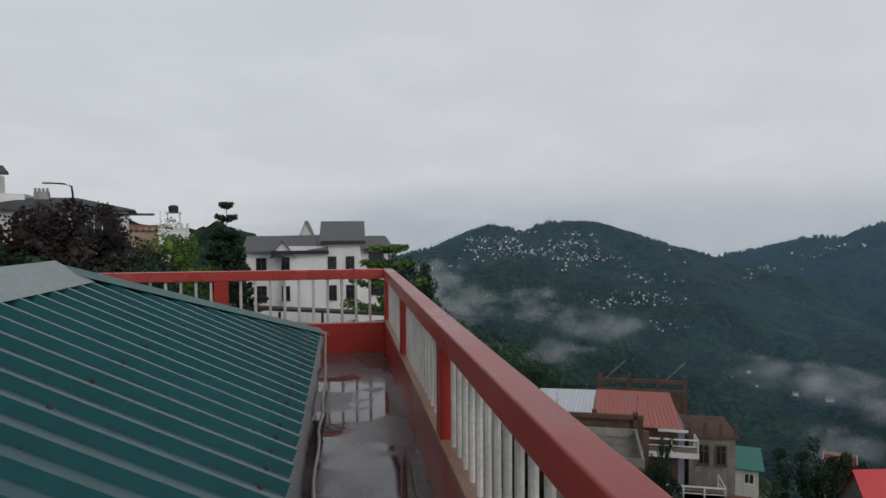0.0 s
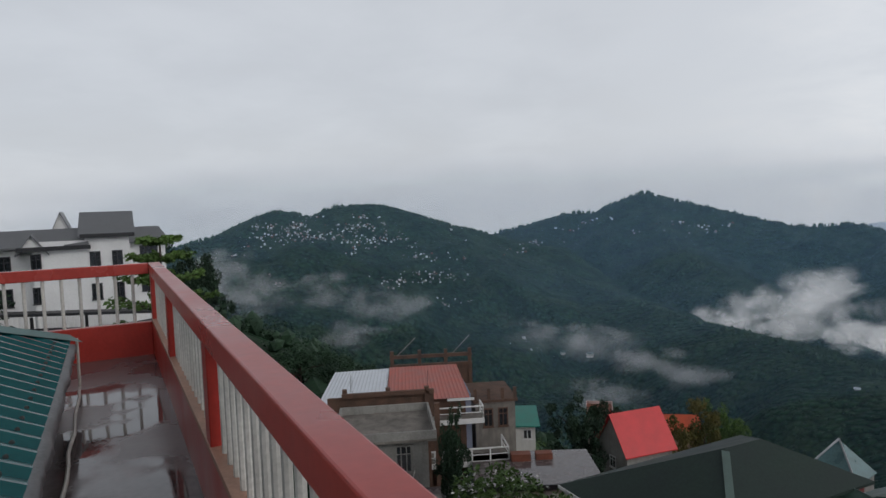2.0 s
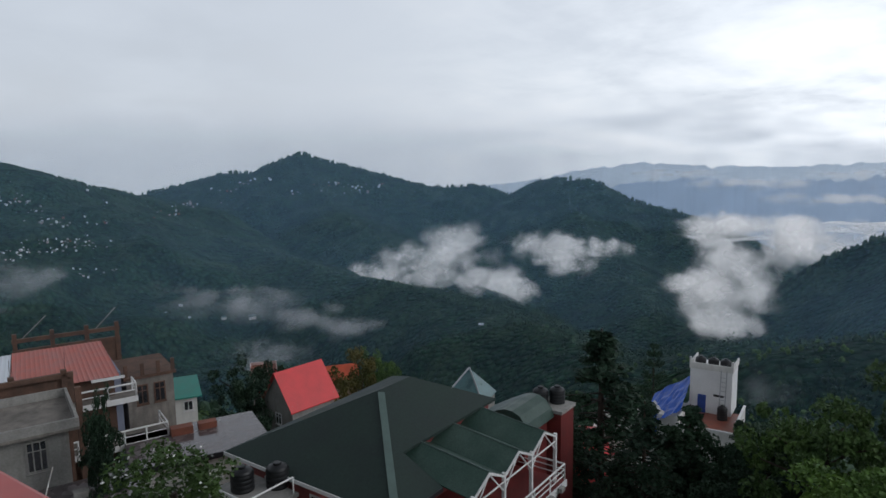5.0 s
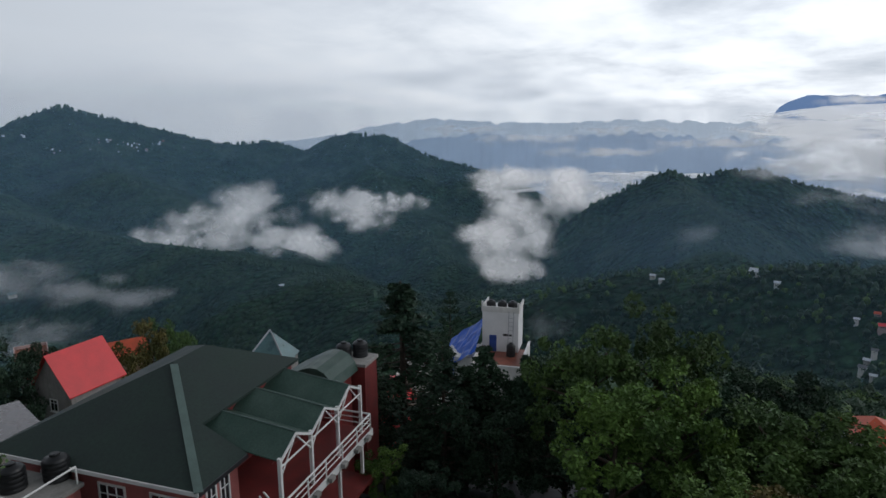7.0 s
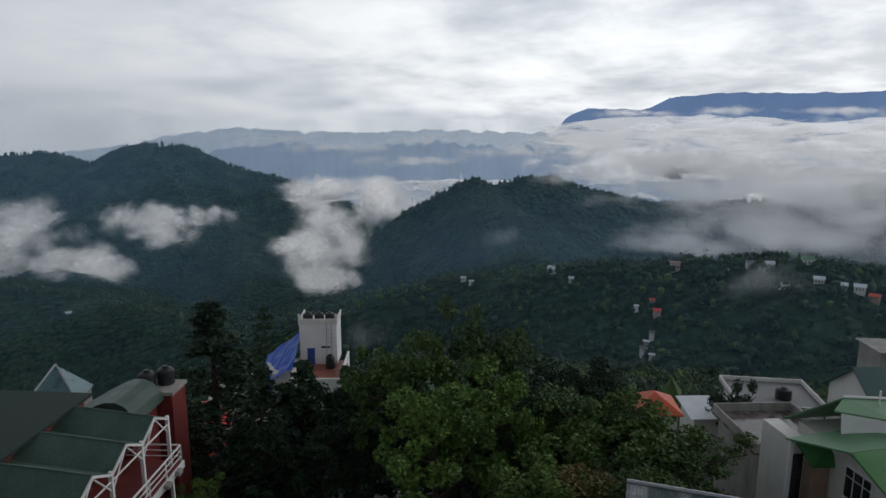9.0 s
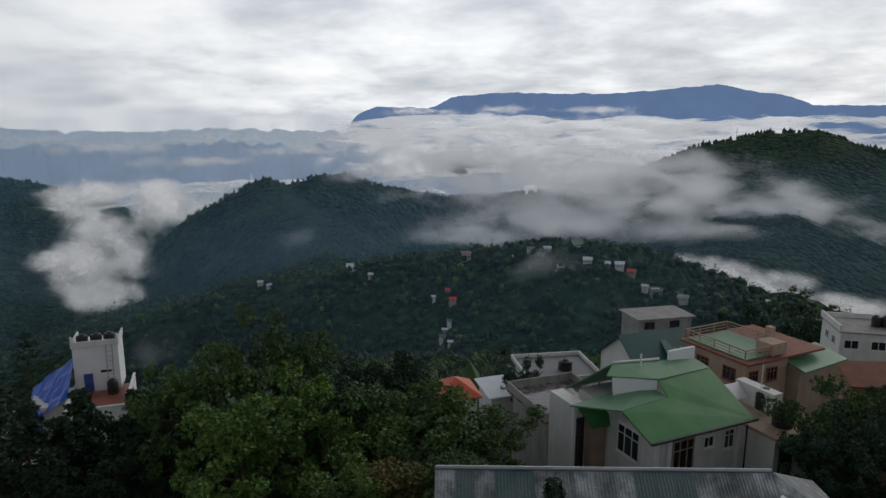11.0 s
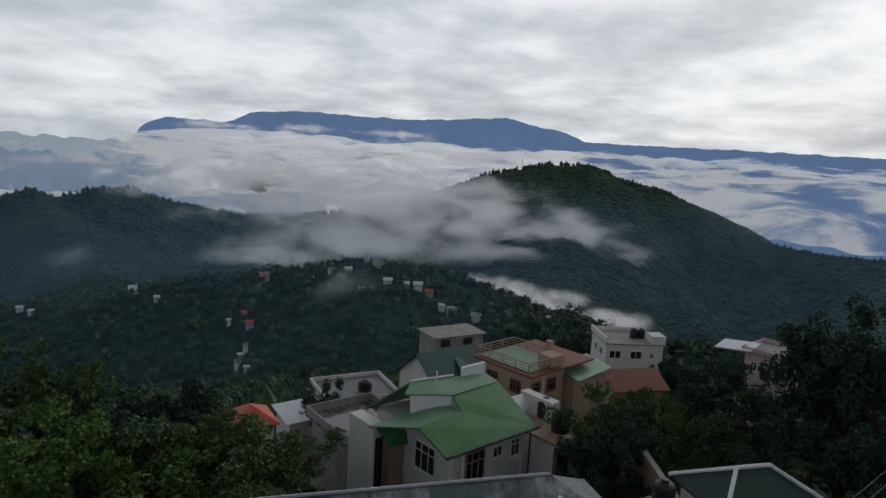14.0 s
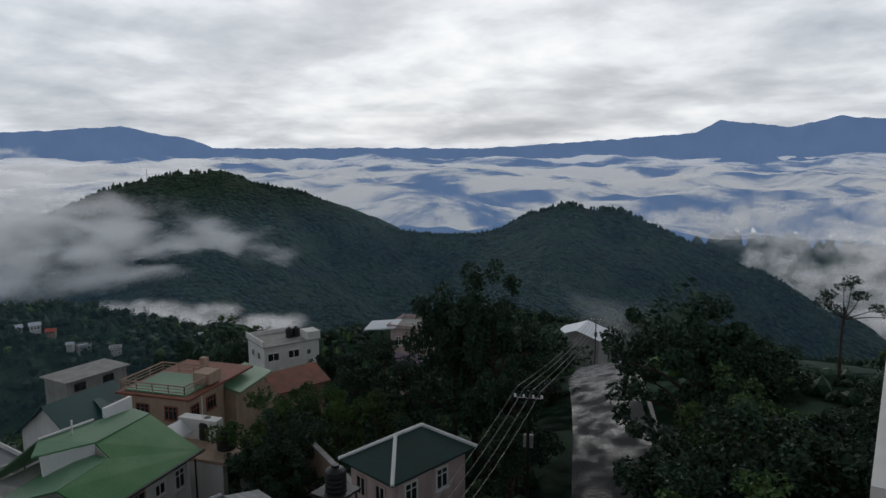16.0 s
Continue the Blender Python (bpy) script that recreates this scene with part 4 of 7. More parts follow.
def side_ledge():
    """A weathered pale coping on the wall behind the terrace."""
    top = part("coping", slab([(0.335, -1.42, 0.9), (0.30, -2.5, 0.9), (-1.0, -2.5, 0.9), (-1.0, -1.42, 0.9)], 0.12), M["white"])
    tagged(top, "weathered white concrete coping beside the terrace", "coping", kind="structure")
    low = part("wall_behind", boxes((-1.0, 0.24, -2.44, -1.48, -13.5, 0.78)), M["white"])
    tagged(low, "pale house wall behind the terrace", "wall", kind="structure")


terrace_floor()
side_ledge()
railing()
terrace_roof()

# ---- buildings ----


def windows(parent, face, spots, depth, frame_mat="trim_white", bars=1, tall=False):
    """Windows on a wall: face 'front' (y = depth), 'left' or 'right' (x = depth); spots: (along, low, width, height)."""
    for a, z, w, h in spots:
        win = new("window")
        win.parent = parent
        ang = {"front": 0, "left": -90, "right": 90, "back": 180}[face]
        if face == "front":
            loc = (a, depth, z)
        elif face == "back":
            loc = (a, depth, z)
        else:
            loc = (depth, a, z)
        win.matrix_local = pose(*loc, 0, 0, ang)
        t = min(0.09, w * 0.12)
        specs = [(-w / 2, -w / 2 + t, -0.06, 0.04, 0, h), (w / 2 - t, w / 2, -0.06, 0.04, 0, h), (-w / 2 + t, w / 2 - t, -0.058, 0.04, 0, t), (-w / 2 + t, w / 2 - t, -0.058, 0.04, h - t, h)]
        for k in range(1, bars + 1):
            x = -w / 2 + w * k / (bars + 1)
            specs.append((x - t * 0.35, x + t * 0.35, -0.045, 0.03, t, h - t))
        if h > 1.1:
            specs.append((-w / 2 + t, w / 2 - t, -0.043, 0.03, h * 0.68 - t * 0.3, h * 0.68 + t * 0.3))
        part("frame", boxes(*specs), M[frame_mat], win)
        part("pane", boxes((-w / 2 + t, w / 2 - t, -0.02, 0.02, t, h - t)), M["glass"], win)
        part("sill", boxes((-w / 2 - 0.05, w / 2 + 0.05, -0.11, 0.0, -0.07, -0.005)), M[frame_mat], win)


def gable_roof(top, w0, w1, d0, d1, z, rise, material, axis="x", over=0.4, thick=0.1, trim=None):
    """Two slopes over the box w0..w1, d0..d1; the ridge runs along axis."""
    if axis == "x":
        m = (d0 + d1) / 2
        s = rise / (m - d0)
        lo = z - s * over
        part("roof", slab([(w0 - over, d0 - over, lo), (w1 + over, d0 - over, lo), (w1 + over, m, z + rise), (w0 - over, m, z + rise)], thick), M[material], top)
        part("roof", slab([(w1 + over, d1 + over, lo), (w0 - over, d1 + over, lo), (w0 - over, m, z + rise - 0.002), (w1 + over, m, z + rise - 0.002)], thick), M[material], top)
        ends = ((w0, d0, d1, m), (w1, d0, d1, m))
        for x, a, b, c in ends:
            part("gable_wall", slab_v([(x, a, z), (x, b, z), (x, c, z + rise - 0.06)], (0.1 if x == w0 else -0.1, 0, 0)), M[top["wall_mat"]], top)
        if trim:
            part("trim", boxes((w0 - over, w1 + over, d0 - over - 0.04, d0 - over, lo - thick - 0.04, lo + 0.02)), M[trim], top)
            part("trim", tube([(w0 - over, m, z + rise + 0.02), (w1 + over, m, z + rise + 0.02)], 0.09, 6), M[trim], top)
    else:
        m = (w0 + w1) / 2
        s = rise / (m - w0)
        lo = z - s * over
        part("roof", slab([(w0 - over, d1 + over, lo), (w0 - over, d0 - over, lo), (m, d0 - over, z + rise), (m, d1 + over, z + rise)], thick), M[material], top)
        part("roof", slab([(w1 + over, d0 - over, lo), (w1 + over, d1 + over, lo), (m, d1 + over, z + rise - 0.002), (m, d0 - over, z + rise - 0.002)], thick), M[material], top)
        for y in (d0, d1):
            part("gable_wall", slab_v([(w0, y, z), (w1, y, z), (m, y, z + rise - 0.06)], (0, 0.1 if y == d0 else -0.1, 0)), M[top["wall_mat"]], top)
        if trim:
            for x0 in (w0 - over, w1 + over):
                part("trim", tube([(x0, d0 - over - 0.03, lo), (m, d0 - over - 0.03, z + rise)], 0.08, 6), M[trim], top)


def slab_v(corners, push):
    bm = bmesh.new()
    a = [bm.verts.new(c) for c in corners]
    b = [bm.verts.new(Vector(c) + Vector(push)) for c in corners]
    bm.faces.new(a)
    bm.faces.new(b[::-1])
    n = len(a)
    for i in range(n):
        bm.faces.new((b[i], b[(i + 1) % n], a[(i + 1) % n], a[i]))
    bmesh.ops.recalc_face_normals(bm, faces=bm.faces[:])
    return bm


def hip_roof(top, w0, w1, d0, d1, z, rise, material, over=0.5, thick=0.1, trim=None, end=None):
    h = end or (min(w1 - w0, d1 - d0) / 2 + over)
    a, b, c, d = (w0 - over, d0 - over, z), (w1 + over, d0 - over, z), (w1 + over, d1 + over, z), (w0 - over, d1 + over, z)
    if w1 - w0 >= d1 - d0:
        m = (d0 + d1) / 2
        p, q = (w0 - over + h, m, z + rise), (w1 + over - h, m, z + rise)
        faces = ([a, b, q, p], [b, c, q], [c, d, p, q], [d, a, p])
        hips = ((a, p), (b, q), (c, q), (d, p), (p, q))
    else:
        m = (w0 + w1) / 2
        p, q = (m, d0 - over + h, z + rise), (m, d1 + over - h, z + rise)
        faces = ([a, b, p], [b, c, q, p], [c, d, q], [d, a, p, q])
        hips = ((a, p), (b, p), (c, q), (d, q), (p, q))
    for f in faces:
        part("roof", slab(f, thick), M[material], top)
    if trim:
        for u, v in hips:
            part("ridge_cap", tube([Vector(u) + Vector((0, 0, 0.02)), Vector(v) + Vector((0, 0, 0.02))], 0.11, 6), M[trim], top)


def flat_roof(top, w0, w1, d0, d1, z, material, over=0.25, parapet=0.5, wall="grey_wall"):
    part("roof", boxes((w0 - over, w1 + over, d0 - over, d1 + over, z, z + 0.18)), M[material], top)
    if parapet:
        t, o = 0.14, over - 0.003
        part("parapet", boxes((w0 - o, w1 + o, d0 - o, d0 - o + t, z + 0.18, z + 0.18 + parapet), (w0 - o, w1 + o, d1 + o - t, d1 + o, z + 0.18, z + 0.18 + parapet),
                              (w0 - o, w0 - o + t, d0 - o + t, d1 + o - t, z + 0.18, z + 0.18 + parapet), (w1 + o - t, w1 + o, d0 - o + t, d1 + o - t, z + 0.18, z + 0.18 + parapet)), M[wall], top)


def house(name, label, m, w, d, h, wall, roof=None, group=""):
    """Walls of w x d x h metres, front face at y = 0, centred in x, base at z = -3 (sunk into the slope) to h."""
    top = thing(name, m, label, "house", group)
    top["wall_mat"] = wall
    part("wall", boxes((-w / 2, w / 2, 0, d, -6, h)), M[wall], top)
    return top


def water_tank(m, label="black plastic water tank on a roof", r=0.55, h=1.1):
    top = thing("water_tank", m, label, "water tank", "roof water tanks")
    prof = [(r * 0.97, 0), (r, 0.03)]
    for k in range(1, 5):
        z = h * 0.8 * k / 4
        prof += [(r, z - 0.06), (r * 0.955, z - 0.03), (r, z)]
    prof += [(r * 0.8, h * 0.92), (r * 0.42, h)]
    part("body", lathe(prof, 20), M["black"], top, smooth=True)
    part("lid", lathe([(r * 0.38, h), (r * 0.38, h + 0.07), (r * 0.3, h + 0.1)], 14), M["black"], top)


def bar_rail(top, pts, height, material, posts=1.2, bars=2, r=0.035):
    """A handrail along pts with posts and level bars."""
    pts = [Vector(p) for p in pts]
    for a, b in zip(pts, pts[1:]):
        for k in range(bars + 1):
            up = Vector((0, 0, height * (k + 1) / (bars + 1)))
            part("rail", tube([a + up, b + up], r * (1.3 if k == bars else 0.8), 6), M[material], top)
        n = max(1, int((b - a).length / posts))
        for k in range(n + 1):
            p = a.lerp(b, k / n)
            part("post", tube([p, p + Vector((0, 0, height))], r * 1.2, 6), M[material], top)


def at(x, y, z, rz=0.0):
    return pose(x, y, z, 0, 0, rz)


def green_lodge():
    """The big dark-green hipped lodge with the porch of small gables."""
    top = thing("lodge", at(17.6, 19.3, -13.5, 7), "red-walled lodge under a broad dark-green hipped metal roof", "house")
    top["wall_mat"] = "pink_wall"
    e = 0.0
    part("wall", boxes((0.5, 10.6, 2.9, 10.8, -9, 0.05)), M["pink_wall"], top)
    part("wall", boxes((0.5, 3.2, 0.5, 2.898, -9, -0.05)), M["pink_wall"], top)
    p1, p2 = (5.8, 5.8, 2.75), (8.3, 5.8, 2.75)
    c0, fl, br = (0, 0, 0), (0, 11.6, 0), (13.6, 11.6, 0.2)
    k = 2.3
    s = 2.75 / 5.8
    # front slope: lower left part, upper part, then hip ends
    part("roof", slab([c0, (3.3, 0, 0), (3.3, k, k * s), (k, k, k * s)], 0.12), M["dark_green_roof"], top)
    part("roof", slab([(k, k, k * s), (p2[0] + 5.8 - k, k, k * s), p2, p1], 0.14), M["dark_green_roof"], top)
    part("roof", slab([fl, c0, p1], 0.12), M["dark_green_roof"], top)
    part("roof", slab([(p2[0] + 5.8 - k, k, k * s), (p2[0] + 5.8 - k, 11.6 - k, k * s), p2], 0.12), M["dark_green_roof"], top)
    part("roof", slab([br, fl, p1, p2], 0.12), M["dark_green_roof"], top)
    a, b = Vector(c0) + Vector((0, 0, 0.03)), Vector(p1) + Vector((0, 0, 0.03))
    sd = Vector((0.13, -0.13, -0.02))
    part("hip_band", slab([a - sd, a + sd, a.lerp(b, 0.97) + sd, a.lerp(b, 0.97) - sd], 0.04), M["hip_band"], top, "paler green hip flashing")
    part("eave_trim", boxes((0, 3.3, -0.06, -0.005, -0.2, -0.01)), M["trim_black"], top)
    part("eave_trim", boxes((-0.05, -0.005, 0, 11.6, -0.2, -0.01)), M["trim_white"], top)
    windows(top, "left", [(2.2, -2.4, 1.5, 1.6), (5.0, -2.4, 1.5, 1.6), (8.4, -2.4, 1.2, 1.6)], 0.5, bars=2)
    windows(top, "front", [(1.3, -2.3, 0.7, 1.8), (2.2, -2.3, 0.7, 1.8)], 0.5)
    # porch: three small gabled roofs with white verges, their ridges square to the long front
    for i in range(3):
        x = 3.4 + i * 2.75
        z, y0, y1, rise, half = -0.15, -1.6, k + 0.5, 0.72, 1.375
        back = 0.12 * (y1 - y0)
        part("porch_roof", slab([(x - 0.05, y0, z), (x + half, y0, z + rise), (x + half, y1, z + rise + back), (x - 0.05, y1, z + back)], 0.06), M["porch_green"], top, "mossy green metal sheet")
        part("porch_roof", slab([(x + half, y0, z + rise - 0.002), (x + 2 * half + 0.05, y0, z), (x + 2 * half + 0.05, y1, z + back), (x + half, y1, z + rise + back - 0.002)], 0.06), M["porch_green"], top)
        part("ridge_cap", tube([(x + half, y0 - 0.02, z + rise + 0.02), (x + half, y1, z + rise + back + 0.02)], 0.03, 6), M["hip_band"], top)
        for side in (-1, 1):
            part("verge", slab([(x + half + side * (half + 0.05), y0 - 0.08, z - 0.02), (x + half, y0 - 0.08, z + rise - 0.02), (x + half, y0 - 0.01, z + rise - 0.02), (x + half + side * (half + 0.05), y0 - 0.01, z - 0.02)], 0.13), M["trim_white"], top, "white verge board")
            part("brace", tube([(x + half + side * 1.28, y0, z - 0.75), (x + half + side * 0.15, y0, z + rise - 0.3)], 0.04, 6), M["trim_white"], top)
        part("tie", tube([(x + 0.05, y0, z - 0.35), (x + 2.7, y0, z - 0.35)], 0.045, 6), M["trim_white"], top)
        part("gable_panel", slab_v([(x + 0.05, y0 + 0.5, z - 0.35), (x + 2.7, y0 + 0.5, z - 0.35), (x + half, y0 + 0.5, z + rise - 0.08)], (0, 0.06, 0)), M["dark_red"], top)
        part("porch_post", boxes((x - 0.08, x + 0.08, y0 - 0.06, y0 + 0.1, -5.4, z + 0.1)), M["trim_white"], top)
    part("porch_post", boxes((11.57, 11.73, -1.66, -1.5, -5.4, -0.05)), M["trim_white"], top)
    part("porch_floor", boxes((3.2, 12.2, -2.0, 2.9, -3.05, -2.85)), M["dark_red"], top, "dark red balcony floor")
    part("porch_floor", boxes((3.2, 12.2, -2.0, 2.9, -6.0, -5.8)), M["dark_red"], top)
    part("fascia", boxes((3.2, 12.2, -2.06, -2.004, -3.2, -2.8)), M["trim_white"], top)
    part("porch_wall", boxes((3.22, 11.8, 2.8, 2.897, -2.85, 0.9)), M["dark_red"], top)
    bar_rail(top, [(3.3, -1.95, -2.85), (12.1, -1.95, -2.85), (12.1, 2.5, -2.85)], 0.95, "trim_white", 1.5, 2, 0.04)
    part("stair_rail", tube([(3.6, -3.2, -5.2), (3.1, -0.6, -1.9)], 0.05, 6), M["trim_white"], top)
    part("stair_rail", tube([(3.95, -3.2, -5.2), (3.45, -0.6, -1.9)], 0.05, 6), M["trim_white"], top)
    for x in (4.2, 5.4, 6.9, 8.3, 9.9, 11.2):
        b = boxes((x - 0.22, x + 0.22, -2.34, -2.08, -3.05, -2.8), bevel=0.03)
        part("planter", b, M["grey_wall"], top)
    # far wing: one steep green slope with a rounded shoulder
    part("wing_wall", boxes((12.6, 15.4, 0.8, 4.0, -9, -0.85)), M["dark_red"], top)
    bm = bmesh.new()
    prof = ((0.0, 0.0), (0.25, 0.55), (0.5, 1.05), (0.62, 1.2), (0.74, 1.2), (0.86, 1.0), (0.95, 0.6), (1.0, 0.1))
    rows = [[bm.verts.new((x, 4.6 - 4.2 * f, -1.0 + 1.1 * h)) for x in (12.3, 15.6)] for f, h in prof]
    for r0, r1 in zip(rows, rows[1:]):
        bm.faces.new((r0[0], r1[0], r1[1], r0[1]))
    bm.faces.new([r[0] for r in rows][::-1])
    bm.faces.new([r[1] for r in rows])
    part("wing_roof", bm, M["porch_green"], top, "dark-green roof with a rounded shoulder")
    # lower annex with a railed flat roof for tanks
    part("annex", boxes((-3.0, -0.2, 6.0, 9.4, -9, -0.7)), M["pink_wall"], top)
    part("annex_roof", boxes((-3.15, -0.1, 5.85, 9.5, -0.7, -0.52)), M["grey_wall"], top)
    bar_rail(top, [(-3.0, 9.3, -0.52), (-3.0, 6.0, -0.52), (-0.3, 6.0, -0.52)], 0.8, "trim_white", 1.7, 0, 0.035)


green_lodge()
LODGE = at(17.6, 19.3, -13.5, 7)
for p in ((-2.3, 8.3), (-1.1, 7.2)):
    water_tank(LODGE @ at(p[0] + 0.9, p[1], -0.52), "black plastic water tank on the lodge annex")
for p in ((16.3, 1.7), (17.0, 0.9)):
    water_tank(LODGE @ at(p[0], p[1], -0.5), "black plastic water tank on a dark red stair tower", 0.5, 1.0)


def tank_stand():
    top = thing("stair_tower", LODGE @ at(16.6, 1.3, -0.5), "dark red stair tower behind the lodge", "building")
    part("wall", boxes((-0.9, 0.9, -1.3, 1.3, -9, -0.2)), M["dark_red"], top)
    part("slab", boxes((-1.0, 1.0, -1.4, 1.4, -0.2, -0.004)), M["grey_wall"], top)


tank_stand()


def simple(name, label, m, w, d, h, wall, kind, roof, rise=1.5, axis="x", over=0.4, trim=None, front=(), left=(), right=(), fm="trim_white", parapet=0.5, group=""):
    top = house(name, label, m, w, d, h, wall, group=group)
    if kind == "gable":
        gable_roof(top, -w / 2, w / 2, 0, d, h, rise, roof, axis, over, trim=trim)
    elif kind == "hip":
        hip_roof(top, -w / 2, w / 2, 0, d, h, rise, roof, over, trim=trim)
    elif kind == "flat":
        flat_roof(top, -w / 2, w / 2, 0, d, h, roof, over, parapet, wall)
    elif kind == "shed":
        part("roof", slab([(-w / 2 - over, -over, h), (w / 2 + over, -over, h), (w / 2 + over, d + over, h + rise), (-w / 2 - over, d + over, h + rise)], 0.1), M[roof], top)
    windows(top, "front", front, 0.0, fm)
    windows(top, "left", left, -w / 2, fm)
    windows(top, "right", right, w / 2, fm)
    return top


# white three-storey house beyond the far railing
def white_villa():
    top = thing("villa", at(-10.6, 57.0, -8.5, 8), "white three-storey house with grey gabled roofs and black-framed windows", "house")
    top["wall_mat"] = "white_clean"
    part("wall", boxes((-3.2, 3.4, 0, 9, -6, 8.4)), M["white_clean"], top)
    part("wall", boxes((-6.6, -3.204, 2.0, 9, -6, 8.0)), M["white_clean"], top)
    part("wall", boxes((3.404, 6.2, 3.5, 9, -6, 8.0)), M["white_clean"], top)
    gable_roof(top, 0.3, 3.4, 0.0, 9, 8.9, 1.7, "grey_roof", "x", 0.45, trim=None)
    part("wall", boxes((0.3, 3.38, 0.02, 8.98, 8.4, 8.9)), M["white_clean"], top)
    part("roof", slab([(-6.9, 1.5, 8.0), (0.6, -0.45, 8.15), (0.25, 2.6, 9.35), (-6.9, 4.6, 9.25)], 0.14), M["grey_roof"], top)
    part("roof", slab([(-6.9, 9.4, 8.0), (-6.9, 4.62, 9.24), (0.25, 2.62, 9.34), (0.25, 9.4, 8.0)], 0.14), M["grey_roof"], top)
    gable_roof(top, -4.0, -2.4, -0.2, 4.0, 7.9, 1.1, "grey_roof", "y", 0.3)
    gable_roof(top, -2.6, -0.6, 5.4, 9, 8.4, 2.3, "grey_roof", "y", 0.3)
    part("roof", slab([(3.2, 3.0, 8.0), (6.6, 3.0, 8.0), (5.9, 6.4, 9.2), (3.2, 6.4, 9.2)], 0.14), M["grey_roof"], top)
    for z in (8.15,):
        part("eave_band", boxes((-4.2, 0.7, -0.50, -0.42, z - 0.42, z - 0.1)), M["trim_black"], top, "black eave board")
        part("eave_band", boxes((0.0, 3.8, -0.52, -0.46, z + 0.42, z + 0.72)), M["trim_black"], top)
        part("eave_band", boxes((3.8, 6.7, 2.92, 2.98, z - 0.40, z - 0.08)), M["trim_black"], top)
    for z in (6.25, 3.75):
        windows(top, "front", [(0.95, z, 0.75, 1.25), (2.5, z, 0.75, 1.25), (-3.0, z, 0.7, 1.25)], -0.02, "trim_black", 1)
        windows(top, "front", [(-5.3, z - 0.3, 0.9, 1.4)], 1.98, "trim_black", 1)
        windows(top, "front", [(4.9, z, 1.4, 1.4)], 3.48, "trim_black", 2)
    # dark terrace deck and railings in front
    for x0, x1, y, z0, z1 in ((-8, 6.5, -3.5, 3.9, 2.9), (-8, 7.5, -6.0, 1.6, 2.8)):
        part("deck", slab([(x0, y - 0.8, z0), (x1, y - 0.8, z1), (x1, y + 0.8, z1), (x0, y + 0.8, z0)], 0.2), M["trim_black"], top)
        n = 44
        for k in range(n):
            f = k / (n - 1)
            x, z = x0 + (x1 - x0) * f, z0 + (z1 - z0) * f
            part("baluster", boxes((x - 0.05, x + 0.05, y - 0.8, y - 0.72, z - 1.05, z - 0.2)), M["trim_white"], top)
        part("low_rail", slab([(x0, y - 0.85, z0 - 1.05), (x1, y - 0.85, z1 - 1.05), (x1, y - 0.65, z1 - 1.05), (x0, y - 0.65, z0 - 1.05)], 0.15), M["trim_black"], top)
    for x in (-6, -3.2, 0.2):
        part("post", boxes((x - 0.12, x + 0.12, -3.6, -3.4, -6, 3.2)), M["trim_black"], top)


white_villa()


def hill_house():
    top = thing("hill_house", at(-31.5, 53.5, -2.5, 24), "grey house with a low dark hipped roof and corner windows", "house")
    top["wall_mat"] = "white"
    part("wall", boxes((-6, 5.2, 0, 8, -8, 5.6)), M["white"], top)
    hip_roof(top, -6, 5.2, 0, 8, 5.6, 1.15, "slate", 0.7)
    part("corner_post", boxes((4.85, 5.25, -0.05, 0.35, -8, 5.6)), M["white"], top)
    windows(top, "front", [(3.1, 3.2, 3.0, 2.2)], -0.02, "trim_white", 4)
    part("canopy", boxes((5.2, 7.4, -0.6, 1.2, 5.15, 5.3)), M["slate"], top)
    part("roof_terrace", boxes((-14, -2.5, 3, 9, 5.7, 7.0)), M["white"], top)
    part("upper_wall", boxes((-14, -4.9, 4.5, 9, 7.0, 8.8)), M["white"], top)
    part("lattice", boxes((-13.9, -2.52, 2.9, 2.998, 6.2, 6.9)), M["white_clean"], top, "white lattice parapet")
    part("upper_roof", slab([(-14.5, 3.6, 8.8), (-3.7, 3.6, 8.8), (-4.6, 6.5, 9.6), (-14.5, 6.5, 9.6)], 0.22), M["slate"], top)
    part("chimney", boxes((-1.9, -0.8, 3.2, 4.2, 6.4, 7.2)), M["grey_wall"], top)
    for k in range(4):
        part("chimney_pot", boxes((-1.88 + k * 0.29, -1.70 + k * 0.29, 3.3, 3.6, 7.2, 7.5)), M["grey_wall"], top)


hill_house()


def street_lamp():
    top = thing("street_lamp", at(-22.0, 39.2, -2, 0), "tall dark street lamp with a curved arm", "street lamp")
    pts = [(0, 0, 0), (0, 0, 5.6), (-0.05, 0, 6.05), (-0.5, 0, 6.2), (-1.3, 0, 6.25)]
    part("pole", tube(pts, 0.07, 8, 0.6), M["iron"], top)
    part("lamp_head", boxes((-1.75, -1.2, -0.12, 0.12, 6.2, 6.32), bevel=0.04), M["steel"], top)


street_lamp()


